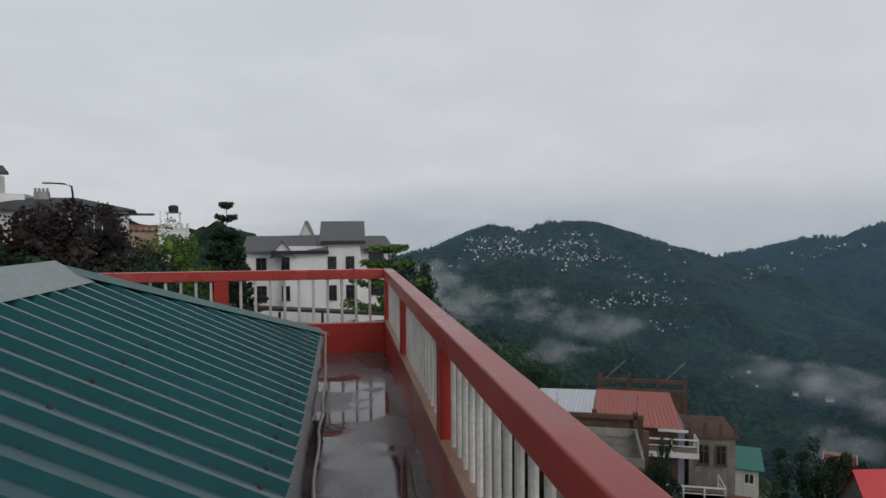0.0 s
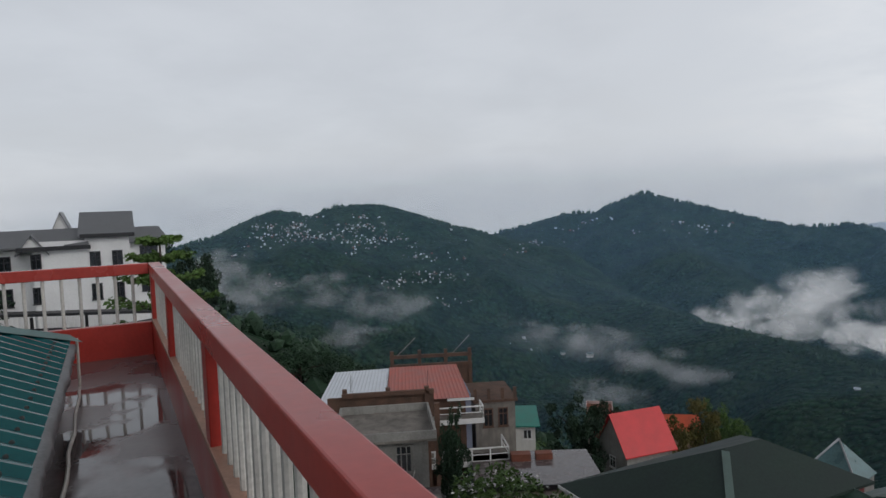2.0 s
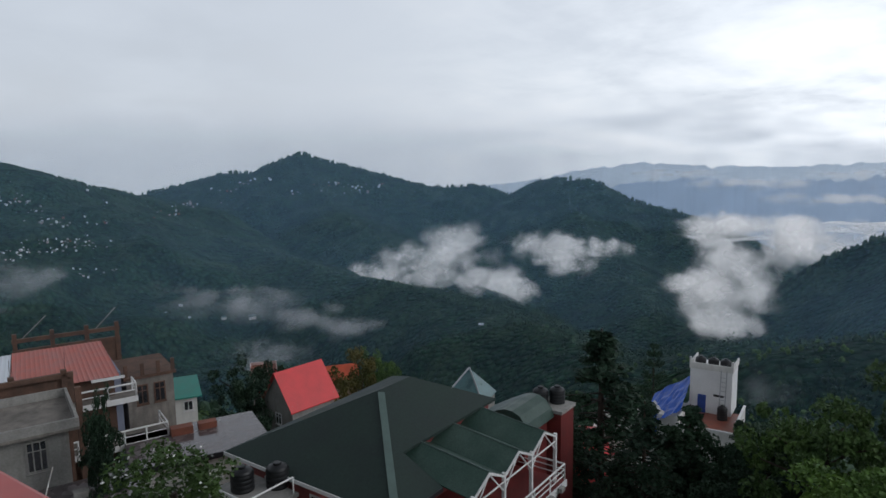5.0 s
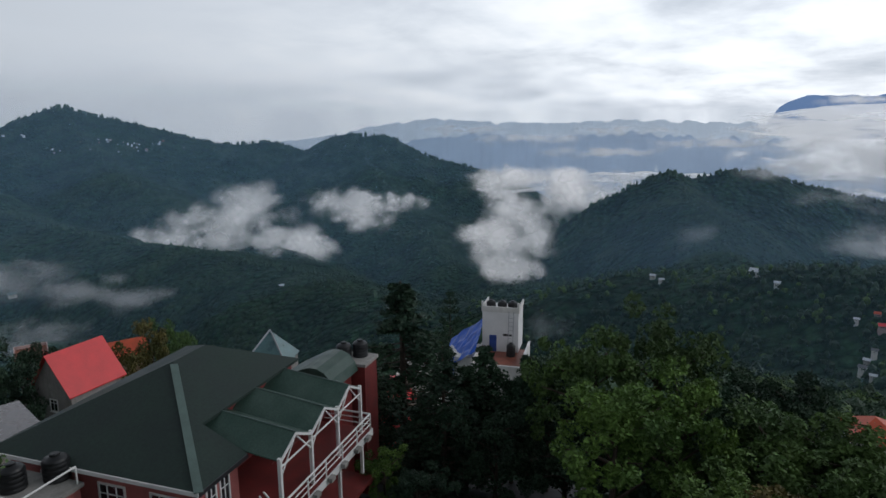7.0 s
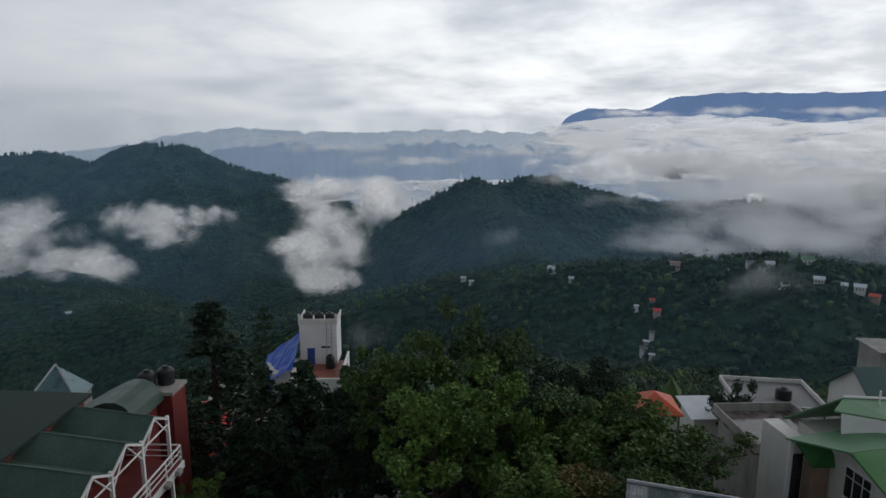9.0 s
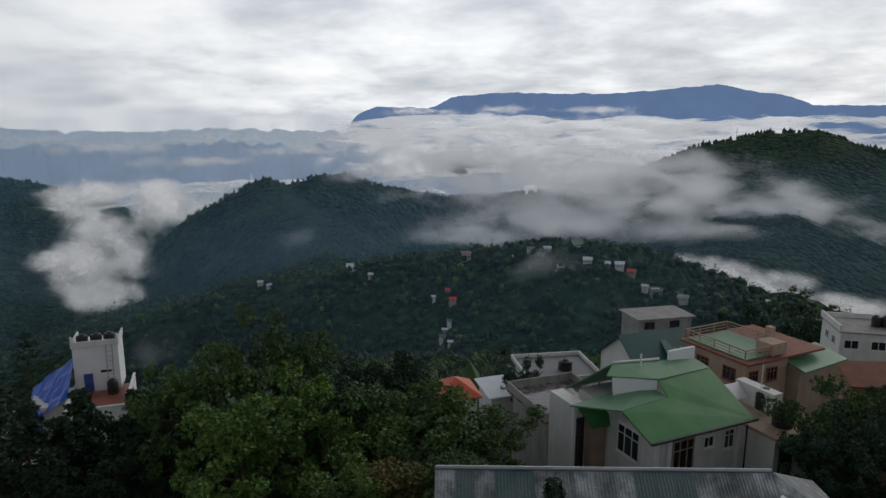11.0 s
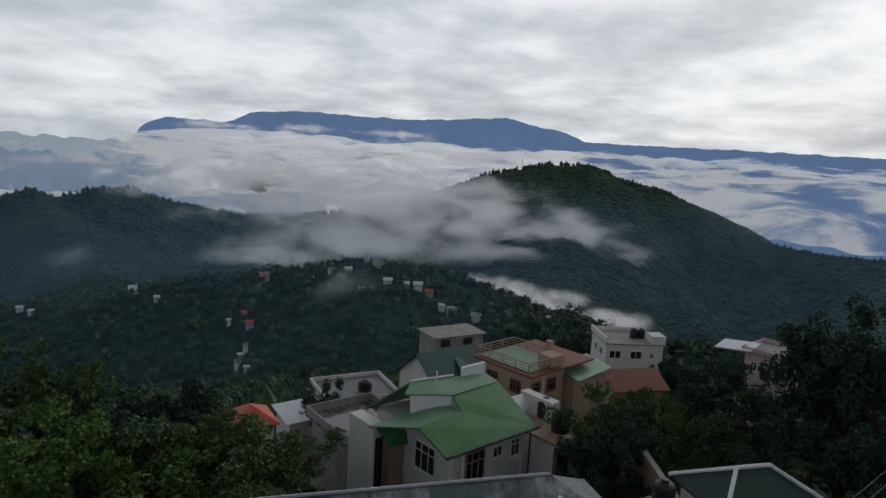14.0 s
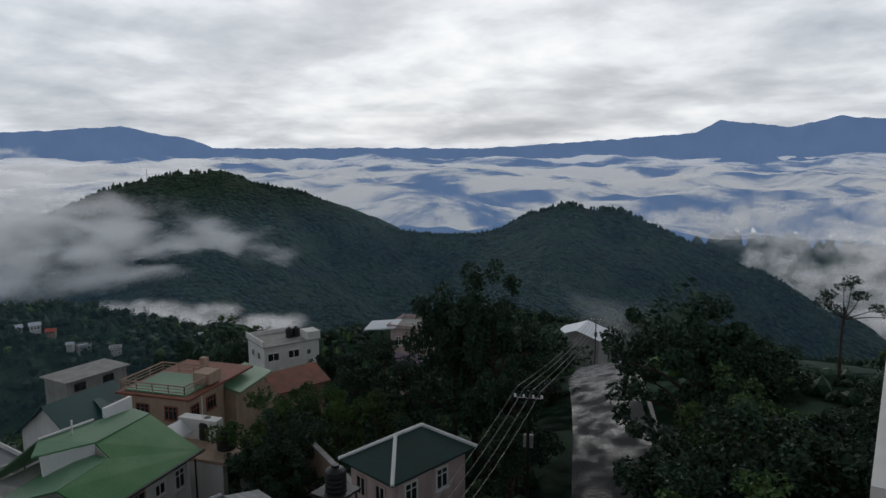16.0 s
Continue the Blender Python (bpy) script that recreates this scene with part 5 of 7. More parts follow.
def old_tower():
    top = thing("tower_house", at(-41.5, 101.5, -9, 22), "pale stone house with a battlemented stair tower and roof tank", "building")
    part("wall", boxes((-2.2, 2.2, 0, 4.4, -6, 10.6)), M["white"], top)
    part("wall", boxes((-10.5, -2.204, 0.8, 6, -6, 10.0)), M["tan_wall"], top)
    for k in range(6):
        part("battlement", boxes((-2.2 + k * 0.78, -1.75 + k * 0.78, -0.1, 0.3, 10.6, 11.3)), M["white"], top)
    for k in range(9):
        part("battlement", boxes((-10.4 + k * 0.9, -9.95 + k * 0.9, 0.7, 1.1, 10.0, 10.7)), M["tan_wall"], top)
    part("band", boxes((-2.35, 2.35, -0.15, 4.55, 9.6, 9.9)), M["white_clean"], top)
    for x in (-0.9, 0.9):
        for y in (0.6, 2.4):
            part("tank_leg", boxes((x - 0.1, x + 0.1, y - 0.1, y + 0.1, 10.6, 12.9)), M["white"], top)
    part("tank_slab", boxes((-1.2, 1.2, 0.3, 2.7, 12.9, 13.05)), M["white"], top)
    part("tank", lathe([(0.7, 13.05), (0.72, 13.9), (0.4, 14.1)], 14), M["black"], top)
    bm = tube([(-1.9, 0, 10.6), (-1.9, 0, 13.4)], 0.03, 5)
    part("antenna", bm, M["iron"], top)
    windows(top, "front", [(-1.3, 6.5, 0.6, 1.6), (0.0, 5.6, 0.8, 2.2), (1.2, 5.6, 0.8, 2.2), (1.7, 7.6, 0.5, 0.8)], -0.02, "tan_wall", 0)
    part("terrace_roof", slab([(-10.8, 0.4, 10.7), (-2.3, 0.4, 10.2), (-2.3, 6, 10.9), (-10.8, 6, 11.5)], 0.15), M["rust_roof"], top)


old_tower()

# ---- the half-built houses below the railing ----
def red_roof_house():
    top = thing("red_roof_house", at(13.5, 46.3, -12.75, -14), "half-built house with a red metal roof and a white sheet roof", "house")
    part("wall", boxes((-2.8, 3.0, 0.4, 8.2, -14, -0.15)), M["brown_wall"], top)
    part("wall", boxes((-7.8, -2.804, 1.0, 8.2, -14, -0.2)), M["brown_wall"], top)
    part("red_roof", corrugated((-2.9, -0.1, 0), (3.3, -0.1, 0), (-2.7, 8.6, 0.45), (3.1, 8.6, 0.45), 0.3, 0.04), M["red_roof"], top, "dull red ribbed metal roof")
    part("white_roof", corrugated((-8.0, 0.1, -0.1), (-2.95, 0.1, -0.02), (-7.4, 8.5, 0.3), (-2.75, 8.5, 0.4), 0.3, 0.03), M["white_roof"], top, "pale white metal sheets")
    part("edge_board", boxes((1.6, 3.6, -0.25, -0.12, -0.16, 0.0)), M["trim_white"], top)
    # raw rooftop frame behind
    for x in (-2.5, 0.0, 2.4, 4.6):
        part("column", boxes((x - 0.15, x + 0.15, 11.2, 11.5, -14, 1.25)), M["brown_wall"], top)
    part("beam", boxes((-2.7, 4.8, 11.2, 11.5, 0.55, 0.85)), M["brown_wall"], top)
    part("beam", boxes((-2.7, 4.8, 11.22, 11.48, -0.3, 0.0)), M["brown_wall"], top)
    part("raw_wall", boxes((-2.7, 4.8, 11.3, 11.42, -14, -0.302)), M["brown_wall"], top)
    for x in (-2.0, 3.0):
        part("strut", tube([(x, 11.0, 0.9), (x + 1.7, 12.0, 2.3)], 0.045, 6), M["raw_concrete"], top, "pale slanting prop")


def grey_flat_house():
    top = thing("flat_house", at(8.7, 38.2, -15.4, -12), "unfinished grey concrete house with a walled flat roof", "house")
    top["wall_mat"] = "raw_concrete"
    part("wall", boxes((-2.6, 2.4, 0, 5, -10, 2.9)), M["grey_wall"], top)
    part("roof", boxes((-3.1, 2.9, -0.5, 5.3, 2.9, 3.05)), M["raw_concrete"], top)
    part("parapet", boxes((-3.1, 2.9, -0.5, -0.35, 3.05, 3.55), (-3.1, -2.95, -0.35, 5.3, 3.05, 3.55), (2.75, 2.9, -0.35, 5.3, 3.05, 3.55), (-2.95, 2.75, 5.15, 5.3, 3.05, 3.55)), M["grey_wall"], top)
    windows(top, "front", [(0.9, 0.9, 1.0, 1.7)], -0.02, "grey_wall", 2)
    part("door", boxes((-1.9, -1.0, -0.05, 0.02, -0.1, 1.9)), M["raw_concrete"], top)
    for x, y in ((-2.8, 6.5), (0.2, 6.3), (2.9, 6.1), (3.2, 2.0)):
        part("column", boxes((x - 0.16, x + 0.16, y, y + 0.3, -10, 4.4)), M["brown_wall"], top)
    part("beam", boxes((-3.0, 3.4, 6.1, 6.35, 3.9, 4.2)), M["brown_wall"], top)
    part("low_wall", boxes((-4.0, 3.4, 6.36, 6.5, 2.2, 3.9)), M["brown_wall"], top)
    for x in (-2.4, -2.3, 0.15, 0.28, 3.0):
        part("rebar", tube([(x, 6.6, 4.2), (x + 0.05, 6.6, 5.4)], 0.015, 4), M["iron"], top)
    # front terrace slab
    part("terrace", boxes((-3.4, 5.6, -6.2, -0.02, -0.35, -0.12)), M["wet_concrete"], top, "wet concrete terrace slab")
    part("terrace_edge", boxes((-3.4, 5.62, -6.28, -6.204, -0.5, -0.05)), M["trim_white"], top)
    part("lower_wall", boxes((-3.2, 5.3, -5.6, -0.02, -10, -0.36)), M["raw_concrete"], top)
    windows(top, "front", [(2.2, -2.4, 0.9, 1.7), (3.4, -2.4, 0.8, 1.7)], -5.62, "trim_white", 2)
    pts = [(-0.5, -5.0, 0.0), (0.3, -3.6, 0.5), (0.9, -2.2, 0.15), (1.5, -0.6, 1.2)]
    part("pipe", tube(pts, 0.035, 6), M["white_bar"], top)
    part("rubble", boxes((2.2, 2.9, -2.4, -1.9, -0.12, 0.25), (2.4, 2.8, -3.2, -2.9, -0.12, 0.1), (3.4, 3.9, -1.4, -1.1, -0.12, 0.4)), M["grey_wall"], top)


def balcony_house():
    top = thing("balcony_house", at(16.0, 45.0, -16.2, -12), "blue-grey house with stacked white railed balconies", "house")
    top["wall_mat"] = "blue_grey"
    part("wall", boxes((-3.6, 0.8, 1.6, 7, -10, 3.4)), M["blue_grey"], top)
    part("wall", boxes((1.4, 4.6, 3.5, 8.5, -10, 2.1)), M["raw_concrete"], top)
    part("roof_frame", boxes((1.2, 4.8, 3.3, 8.7, 2.1, 2.3)), M["brown_wall"], top)
    for x in (1.4, 2.5, 3.6, 4.6):
        part("column", boxes((x - 0.12, x + 0.12, 3.4, 3.6, 2.3, 3.2)), M["brown_wall"], top)
    windows(top, "front", [(2.4, 0.1, 0.8, 1.5), (3.6, 0.1, 0.8, 1.5)], 3.48, "brown_wall", 1)
    for z, y, x1 in ((2.0, 0.0, 1.5), (-0.8, -1.1, 3.1)):
        part("balcony_floor", boxes((-3.8, x1, y, 1.59, z - 0.15, z)), M["raw_concrete"], top)
        part("fascia", boxes((-3.8, x1 + 0.02, y - 0.06, y - 0.004, z - 0.35, z + 0.03)), M["trim_white"], top)
        bar_rail(top, [(-3.7, y + 0.05, z), (x1 - 0.05, y + 0.05, z), (x1 - 0.05, 1.5, z)], 0.9, "trim_white", 1.3, 1, 0.05)
    windows(top, "front", [(-2.6, 0.0, 0.8, 1.6), (-0.4, -0.5, 1.0, 1.9)], 1.58, "trim_white", 1)
    windows(top, "front", [(-1.6, 2.2, 0.8, 1.1)], 1.58, "trim_white", 1)


red_roof_house()
grey_flat_house()
balcony_house()
water_tank(at(7.0, 34.6, -15.5), "black plastic water tank on the concrete terrace", 0.8, 1.5)


def slab_roof():
    top = thing("slab_roof_house", at(18.6, 38.5, -17.0, -18), "low house with a wet grey concrete slab roof", "house")
    part("wall", boxes((-3.6, 4.2, 0.3, 5.5, -8, -0.2)), M["white"], top)
    part("roof", boxes((-4, 4.6, -0.2, 6, -0.2, 0)), M["wet_concrete"], top)
    part("edge", boxes((-4.05, 4.65, -0.28, -0.204, -0.28, 0.08), (-4.08, -4.004, -0.2, 6, -0.28, 0.08)), M["trim_black"], top)
    part("clay_stack", boxes((-1.2, 0.2, 4.0, 4.8, 0.002, 0.5)), M["rust_roof"], top)
    part("clay_stack", boxes((0.6, 1.8, 4.2, 4.9, 0.002, 0.45)), M["rust_roof"], top)


slab_roof()
simple("cottage", "small white house with a jade green metal roof", at(23.6, 52.5, -20.0, -22), 3.2, 3.6, 2.0, "white", "shed", "jade_roof", 0.5, front=[(-0.8, 0.7, 0.8, 0.9), (0.9, 0.7, 0.8, 0.9)])
t = simple("red_gable_house", "grey house under a steep bright red metal roof", at(35.0, 55.2, -25.3, -88), 4.6, 5.2, 3.0, "grey_wall", "gable", "bright_red", 3.0, "y", 0.4, front=[(0, 0.6, 1.0, 1.2)])
part("lean_to", slab([(-5.2, 0.2, 3.0), (-2.4, 0.2, 3.0), (-2.3, 3.4, 4.4), (-5.2, 3.4, 4.4)], 0.1), M["bright_red"], t)
part("lean_to_wall", boxes((-5.0, -2.3, 0.5, 3.2, -6, 2.95)), M["grey_wall"], t)
simple("far_pink_house", "pale pink house down the slope in mist", site(31.3, 120, -40, 0), 4.0, 5, 3.2, "pale_pink", "flat", "rust_roof", front=[(-1, 0.9, 0.9, 1.0), (1, 0.9, 0.9, 1.0)])
simple("far_rust_house", "small house with a rust-red roof beside bamboo", site(37.5, 90, -31, 10), 6.0, 5, 2.2, "tan_wall", "gable", "orange_roof", 1.2)
t = thing("skylight_roof", site(49.3, 45, -15.2, -20), "small pyramid roof of grey-green translucent sheets", "roof")
for f in ([(-1.5, -1.5, 0), (1.5, -1.5, 0), (0, 0, 2.0)], [(1.5, -1.5, 0), (1.5, 1.5, 0), (0, 0, 2.0)], [(1.5, 1.5, 0), (-1.5, 1.5, 0), (0, 0, 2.0)], [(-1.5, 1.5, 0), (-1.5, -1.5, 0), (0, 0, 2.0)]):
    part("sheet", slab(f, 0.06), M["skylight"], t)
part("wall", boxes((-1.4, 1.4, -1.4, 1.4, -12, 0)), M["grey_wall"], t)
for f in ((-1.5, -1.5), (1.5, -1.5)):
    part("ridge_cap", tube([(f[0], f[1], 0.03), (0, 0, 2.05)], 0.06, 5), M["steel"], t)
simple("white_roof_hut", "hut with a white pyramid roof beside the lodge", site(51.7, 40, -16.5, 20), 2.2, 2.2, 1.2, "white", "hip", "white_roof", 0.75, over=0.2)

# ---- white and blue tower house and its neighbours ----
def tower_house():
    top = thing("tower_villa", site(69.5, 74, -31.5, -10), "tall white house with a blue tarpaulin roof and tank tower", "building")
    top["wall_mat"] = "white"
    part("wall", boxes((-2.8, 3.2, -1, 6, -10, 3.4)), M["white"], top)
    part("terrace", boxes((-2.6, 3.0, -0.8, 5.8, 3.41, 3.5)), M["terracotta"], top, "red tiled roof terrace")
    part("parapet", boxes((-2.8, 3.2, -1.0, -0.82, 3.4, 3.75), (3.02, 3.2, -0.82, 6, 3.4, 4.5), (-2.8, -2.62, -0.82, 6, 3.4, 4.3)), M["white"], top)
    part("coping", boxes((-2.85, 3.25, -1.05, -0.78, 3.76, 3.84), (2.98, 3.26, -0.77, 6, 4.51, 4.6)), M["trim_white"], top)
    part("tower_wall", boxes((-2.6, 1.9, 4.5, 8.5, 3.4, 8.6)), M["white_clean"], top)
    part("tower_parapet", boxes((-2.7, 2.0, 4.4, 4.55, 8.6, 9.3), (1.85, 2.0, 4.56, 8.6, 8.6, 9.3), (-2.7, -2.55, 4.56, 8.6, 8.6, 9.3)), M["white"], top)
    for x in (-2.6, 1.9):
        part("corner_post", boxes((x - 0.1, x + 0.1, 4.38, 4.6, 8.6, 9.9)), M["white"], top)
    part("door", boxes((-1.7, -0.8, 4.42, 4.5, 3.5, 5.6)), M["blue_paint"], top, "blue door")
    part("vent", boxes((0.0, 1.1, 4.43, 4.5, 5.6, 5.85)), M["black"], top)
    for x in (0.75, 1.35):
        part("ladder_rail", tube([(x, 3.6, 3.5), (x, 4.3, 8.8)], 0.05, 5), M["steel"], top)
    for k in range(9):
        part("ladder_rung", tube([(0.75, 3.7 + 0.066 * k, 4.0 + 0.5 * k), (1.35, 3.7 + 0.066 * k, 4.0 + 0.5 * k)], 0.03, 5), M["steel"], top)
    part("blue_pipe", boxes((3.21, 3.6, -0.6, 1.2, -8, 3.2)), M["blue_paint"], top)
    # torn tarpaulin roof at the side
    bm = bmesh.new()
    g = [[bm.verts.new((-7.2 + 4.4 * i / 10, 1 + 6 * j / 8, 3.8 + 3.2 * i / 10 - 2.4 * (1 - j / 8) + 0.35 * noise.noise(Vector((i * 0.7, j * 0.7, 2))))) for i in range(11)] for j in range(9)]
    for j in range(8):
        for i in range(10):
            bm.faces.new((g[j][i], g[j][i + 1], g[j + 1][i + 1], g[j + 1][i]))
    part("tarpaulin", bm, M["blue_sheet"], top, "creased bright blue tarpaulin")
    part("side_wall", boxes((-6.8, -2.85, 1.5, 6.5, -10, 3.5)), M["white"], top)
    for k in range(5):
        z = 0.2 + k * 0.65
        part("blue_slat", slab([(-7.6, 0.2 - 0.1 * k, z), (-5.4, 0.9 - 0.1 * k, z + 0.5), (-5.4, 1.3, z + 0.7), (-7.6, 0.7, z + 0.2)], 0.1), M["blue_sheet"], top)
    windows(top, "front", [(-1.2, 0.8, 1.1, 1.3), (1.5, 0.8, 1.1, 1.3)], -1.02, "trim_white")


tower_house()
TV = site(69.5, 74, -31.5, -10)
for x in (-1.7, -0.3, 1.0):
    water_tank(TV @ at(x, 5.6, 8.62), "black water tank on the tower roof", 0.6, 1.15)
water_tank(TV @ at(1.2, 3.3, 3.5), "dark water tank on the roof terrace", 0.55, 1.6)
simple("red_roof_shed", "small house with bright red sheet roofs under the pines", site(60.0, 54, -25.2, 30), 3.4, 5, 2.0, "tan_wall", "gable", "bright_red", 0.9, "x", 0.5)
simple("red_roof_shed", "small house with bright red sheet roofs under the pines", site(60.4, 48, -25.4, 20), 3.0, 3, 1.5, "tan_wall", "shed", "bright_red", 0.9)
simple("pale_house", "pale grey house with a blue tarpaulin hung at its side", site(62.4, 60, -27.2, -10), 3.6, 5, 3.2, "white", "flat", "grey_wall", front=[(0.2, 0.5, 0.9, 1.3)])

# ---- houses on the lower side ----
def leaf_green_house():
    top = thing("green_roof_house", at(33.6, -20.6, -16.5, -74), "white two-storey house with stepped bright green metal roofs", "house")
    # local x runs to the right along the front eave, y away
    top["wall_mat"] = "white"
    part("wall", boxes((-3.2, 3.5, 0.5, 7.8, -10, 0.15)), M["white"], top)
    part("roof", slab([(-4.0, 0.0, 0), (4.0, -0.2, 0), (3.8, 3.35, 2.0), (-0.6, 3.35, 2.0), (-0.75, 2.2, 1.3), (-4.45, 2.0, 1.2)], 0.12), M["leaf_green_roof"], top, "bright green ribbed slope")
    part("eave_gutter", tube([(-4.0, -0.06, -0.08), (4.2, -0.26, -0.08)], 0.09, 8), M["trim_black"], top)
    part("roof", slab([(-5.7, 5.4, 0.4), (-4.47, 2.02, 1.22), (-0.77, 2.22, 1.32), (-0.7, 4.4, 1.35), (-2.4, 4.7, 1.1)], 0.1), M["pale_green_roof"], top, "pale green lower roof")
    part("clerestory", slab_v([(-3.2, 4.3, 1.0), (-0.66, 3.3, 1.25), (-0.66, 3.3, 2.0), (-3.4, 4.2, 2.25)], (0.05, 0.15, 0)), M["white_clean"], top, "white clerestory wall")
    part("roof", slab([(-3.75, 4.4, 2.4), (-0.62, 3.25, 2.06), (3.8, 3.37, 2.06), (3.6, 4.4, 2.35), (-2.6, 5.2, 2.75)], 0.1), M["pale_green_roof"], top, "pale green upper roof")
    part("roof", slab([(3.6, 4.42, 2.33), (3.8, 8.2, 0.2), (-4.0, 8.2, 0.2), (-2.6, 5.22, 2.73)], 0.1), M["pale_green_roof"], top)
    part("ridge_trim", tube([(-2.6, 5.2, 2.8), (0.8, 4.8, 2.65)], 0.08, 6), M["trim_white"], top)
    part("roof", slab([(-4.5, 4.62, -1.0), (-2.9, 4.45, -1.0), (-3.5, 4.8, 0.2), (-5.1, 5.3, 0.2)], 0.1), M["leaf_green_roof"], top)
    part("bay_wall", boxes((-4.4, -3.25, 4.8, 7.6, -10, -1.0)), M["tan_wall"], top, "tan rendered bay")
    part("side_wall", boxes((-5.4, -4.42, 5.4, 8.0, -10, 0.3)), M["white"], top)
    part("corner_post", boxes((-5.5, -5.3, 5.2, 5.4, -10, 0.3)), M["white_clean"], top)
    windows(top, "front", [(-4.9, -4.2, 0.7, 3.6)], 5.38, "trim_black", 1)
    windows(top, "left", [(2.7, -2.3, 2.0, 1.9)], -3.22, "trim_white", 2)
    windows(top, "front", [(-1.0, -2.7, 1.7, 2.1)], 0.48, "tan_wall", 2)
    windows(top, "front", [(2.7, -2.0, 0.9, 1.3), (1.0, -1.6, 0.9, 0.8)], 0.48, "trim_white", 1)
    for x in (-3.1, -2.2, 3.4):
        part("pilaster", boxes((x - 0.12, x + 0.12, 0.34, 0.498, -8, 0.0)), M["white_clean"], top)
    part("ridge_wall", boxes((1.5, 3.7, 4.6, 4.8, 2.2, 3.1)), M["white_clean"], top)
    part("vent_pipe", tube([(-0.9, 4.6, 2.4), (-0.9, 4.6, 3.3)], 0.06, 6), M["trim_white"], top)
    # right wing with the tank terrace
    part("annex", boxes((4.3, 7.3, -1.5, 4.0, -10, -0.9)), M["white"], top)
    part("annex_roof", boxes((4.1, 7.6, -1.9, 4.3, -0.9, -0.7)), M["tan_wall"], top)
    part("annex_wall", boxes((6.6, 7.4, 0.6, 3.6, -0.7, 0.7)), M["white"], top)
    windows(top, "front", [(5.3, -3.4, 1.1, 2.0)], -1.52, "trim_black", 1)
    part("sun_panel", slab([(4.4, 2.3, 0.0), (6.6, 2.5, -0.2), (6.5, 3.3, 0.6), (4.3, 3.1, 0.8)], 0.08), M["white_clean"], top)
    part("panel_frame", tube([(4.2, 2.2, -0.7), (4.2, 2.2, 0.9)], 0.05, 5), M["trim_white"], top)
    part("antenna", tube([(6.6, 1.6, -0.7), (6.6, 1.6, 2.4)], 0.03, 5), M["trim_white"], top)
    part("pole", tube([(2.9, -0.6, -7.5), (2.9, -0.6, 0.0)], 0.06, 6), M["iron"], top)


leaf_green_house()
GHM = at(33.6, -20.6, -16.5, -74)
for x, y in ((6.0, -0.6), (7.1, 1.6)):
    water_tank(GHM @ at(x, y, -0.7), "black water tank on the flat annex roof", 0.62, 1.35)
water_tank(GHM @ at(3.4, 5.6, 1.6), "black water tank behind the green roof", 0.5, 1.1)

t = simple("teal_gable_house", "white gabled house with a dark teal metal roof", at(52.5, -28.7, -23.7, -78), 6.0, 6.4, 3.2, "white", "gable", "teal_roof", 2.5, "x", 0.5, left=[(2.2, 0.9, 0.7, 1.2), (3.4, 1.4, 0.7, 1.6), (4.6, 0.9, 0.7, 1.2)], fm="trim_black")
part("dormer", slab([(0.2, 0.9, 4.3), (1.4, 0.9, 4.3), (1.1, 2.2, 5.0), (0.5, 2.2, 5.0)], 0.4), M["teal_roof"], t)


def terrace_block():
    top = thing("terrace_house", at(47.1, -34.25, -20.6, -73), "tan flat-roofed house with a green railed roof terrace", "house")
    top["wall_mat"] = "tan_wall"
    part("wall", boxes((-2.5, 2.5, 0, 6.4, -8, 2.6)), M["tan_wall"], top)
    part("slab", boxes((-2.9, 6.5, -0.5, 6.8, 2.6, 2.78)), M["rust_roof"], top)
    part("terrace", boxes((-2.4, 2.4, 0.2, 6.2, 2.79, 2.92)), M["pale_green_roof"], top, "pale green painted roof terrace")
    part("stair_head", boxes((0.2, 1.9, -0.2, 1.4, 2.93, 3.9)), M["tan_wall"], top)
    bar_rail(top, [(0.1, 0.1, 2.92), (-2.6, 0.1, 2.92), (-2.6, 6.4, 2.92), (2.6, 6.4, 2.92), (2.6, 1.5, 2.92)], 0.8, "tan_wall", 1.3, 2, 0.05)
    windows(top, "front", [(-1.6, 0.7, 1.1, 1.2), (0.6, 0.7, 1.3, 1.2)], -0.02, "rust_roof", 2)
    windows(top, "left", [(1.6, 0.7, 1.3, 1.2), (4.4, 0.7, 1.3, 1.2)], -2.52, "rust_roof", 2)
    part("wing_roof", slab([(2.6, -1.6, 1.6), (8, -1.6, 1.9), (8, 1.4, 2.5), (2.6, 1.4, 2.3)], 0.15), M["pale_green_roof"], top)
    part("wing_wall", boxes((2.9, 7.6, -0.9, 1.2, -8, 1.6)), M["tan_wall"], top)
    part("chimney", boxes((4.6, 5.2, 3.4, 4.0, 2.8, 3.7)), M["tan_wall"], top)


terrace_block()
simple("rust_roof_house", "low house with a rust-brown metal roof", at(48.2, -46.6, -23.9, -103), 5.2, 5.0, 2.6, "tan_wall", "gable", "rust_roof", 1.1, "x", 0.5)


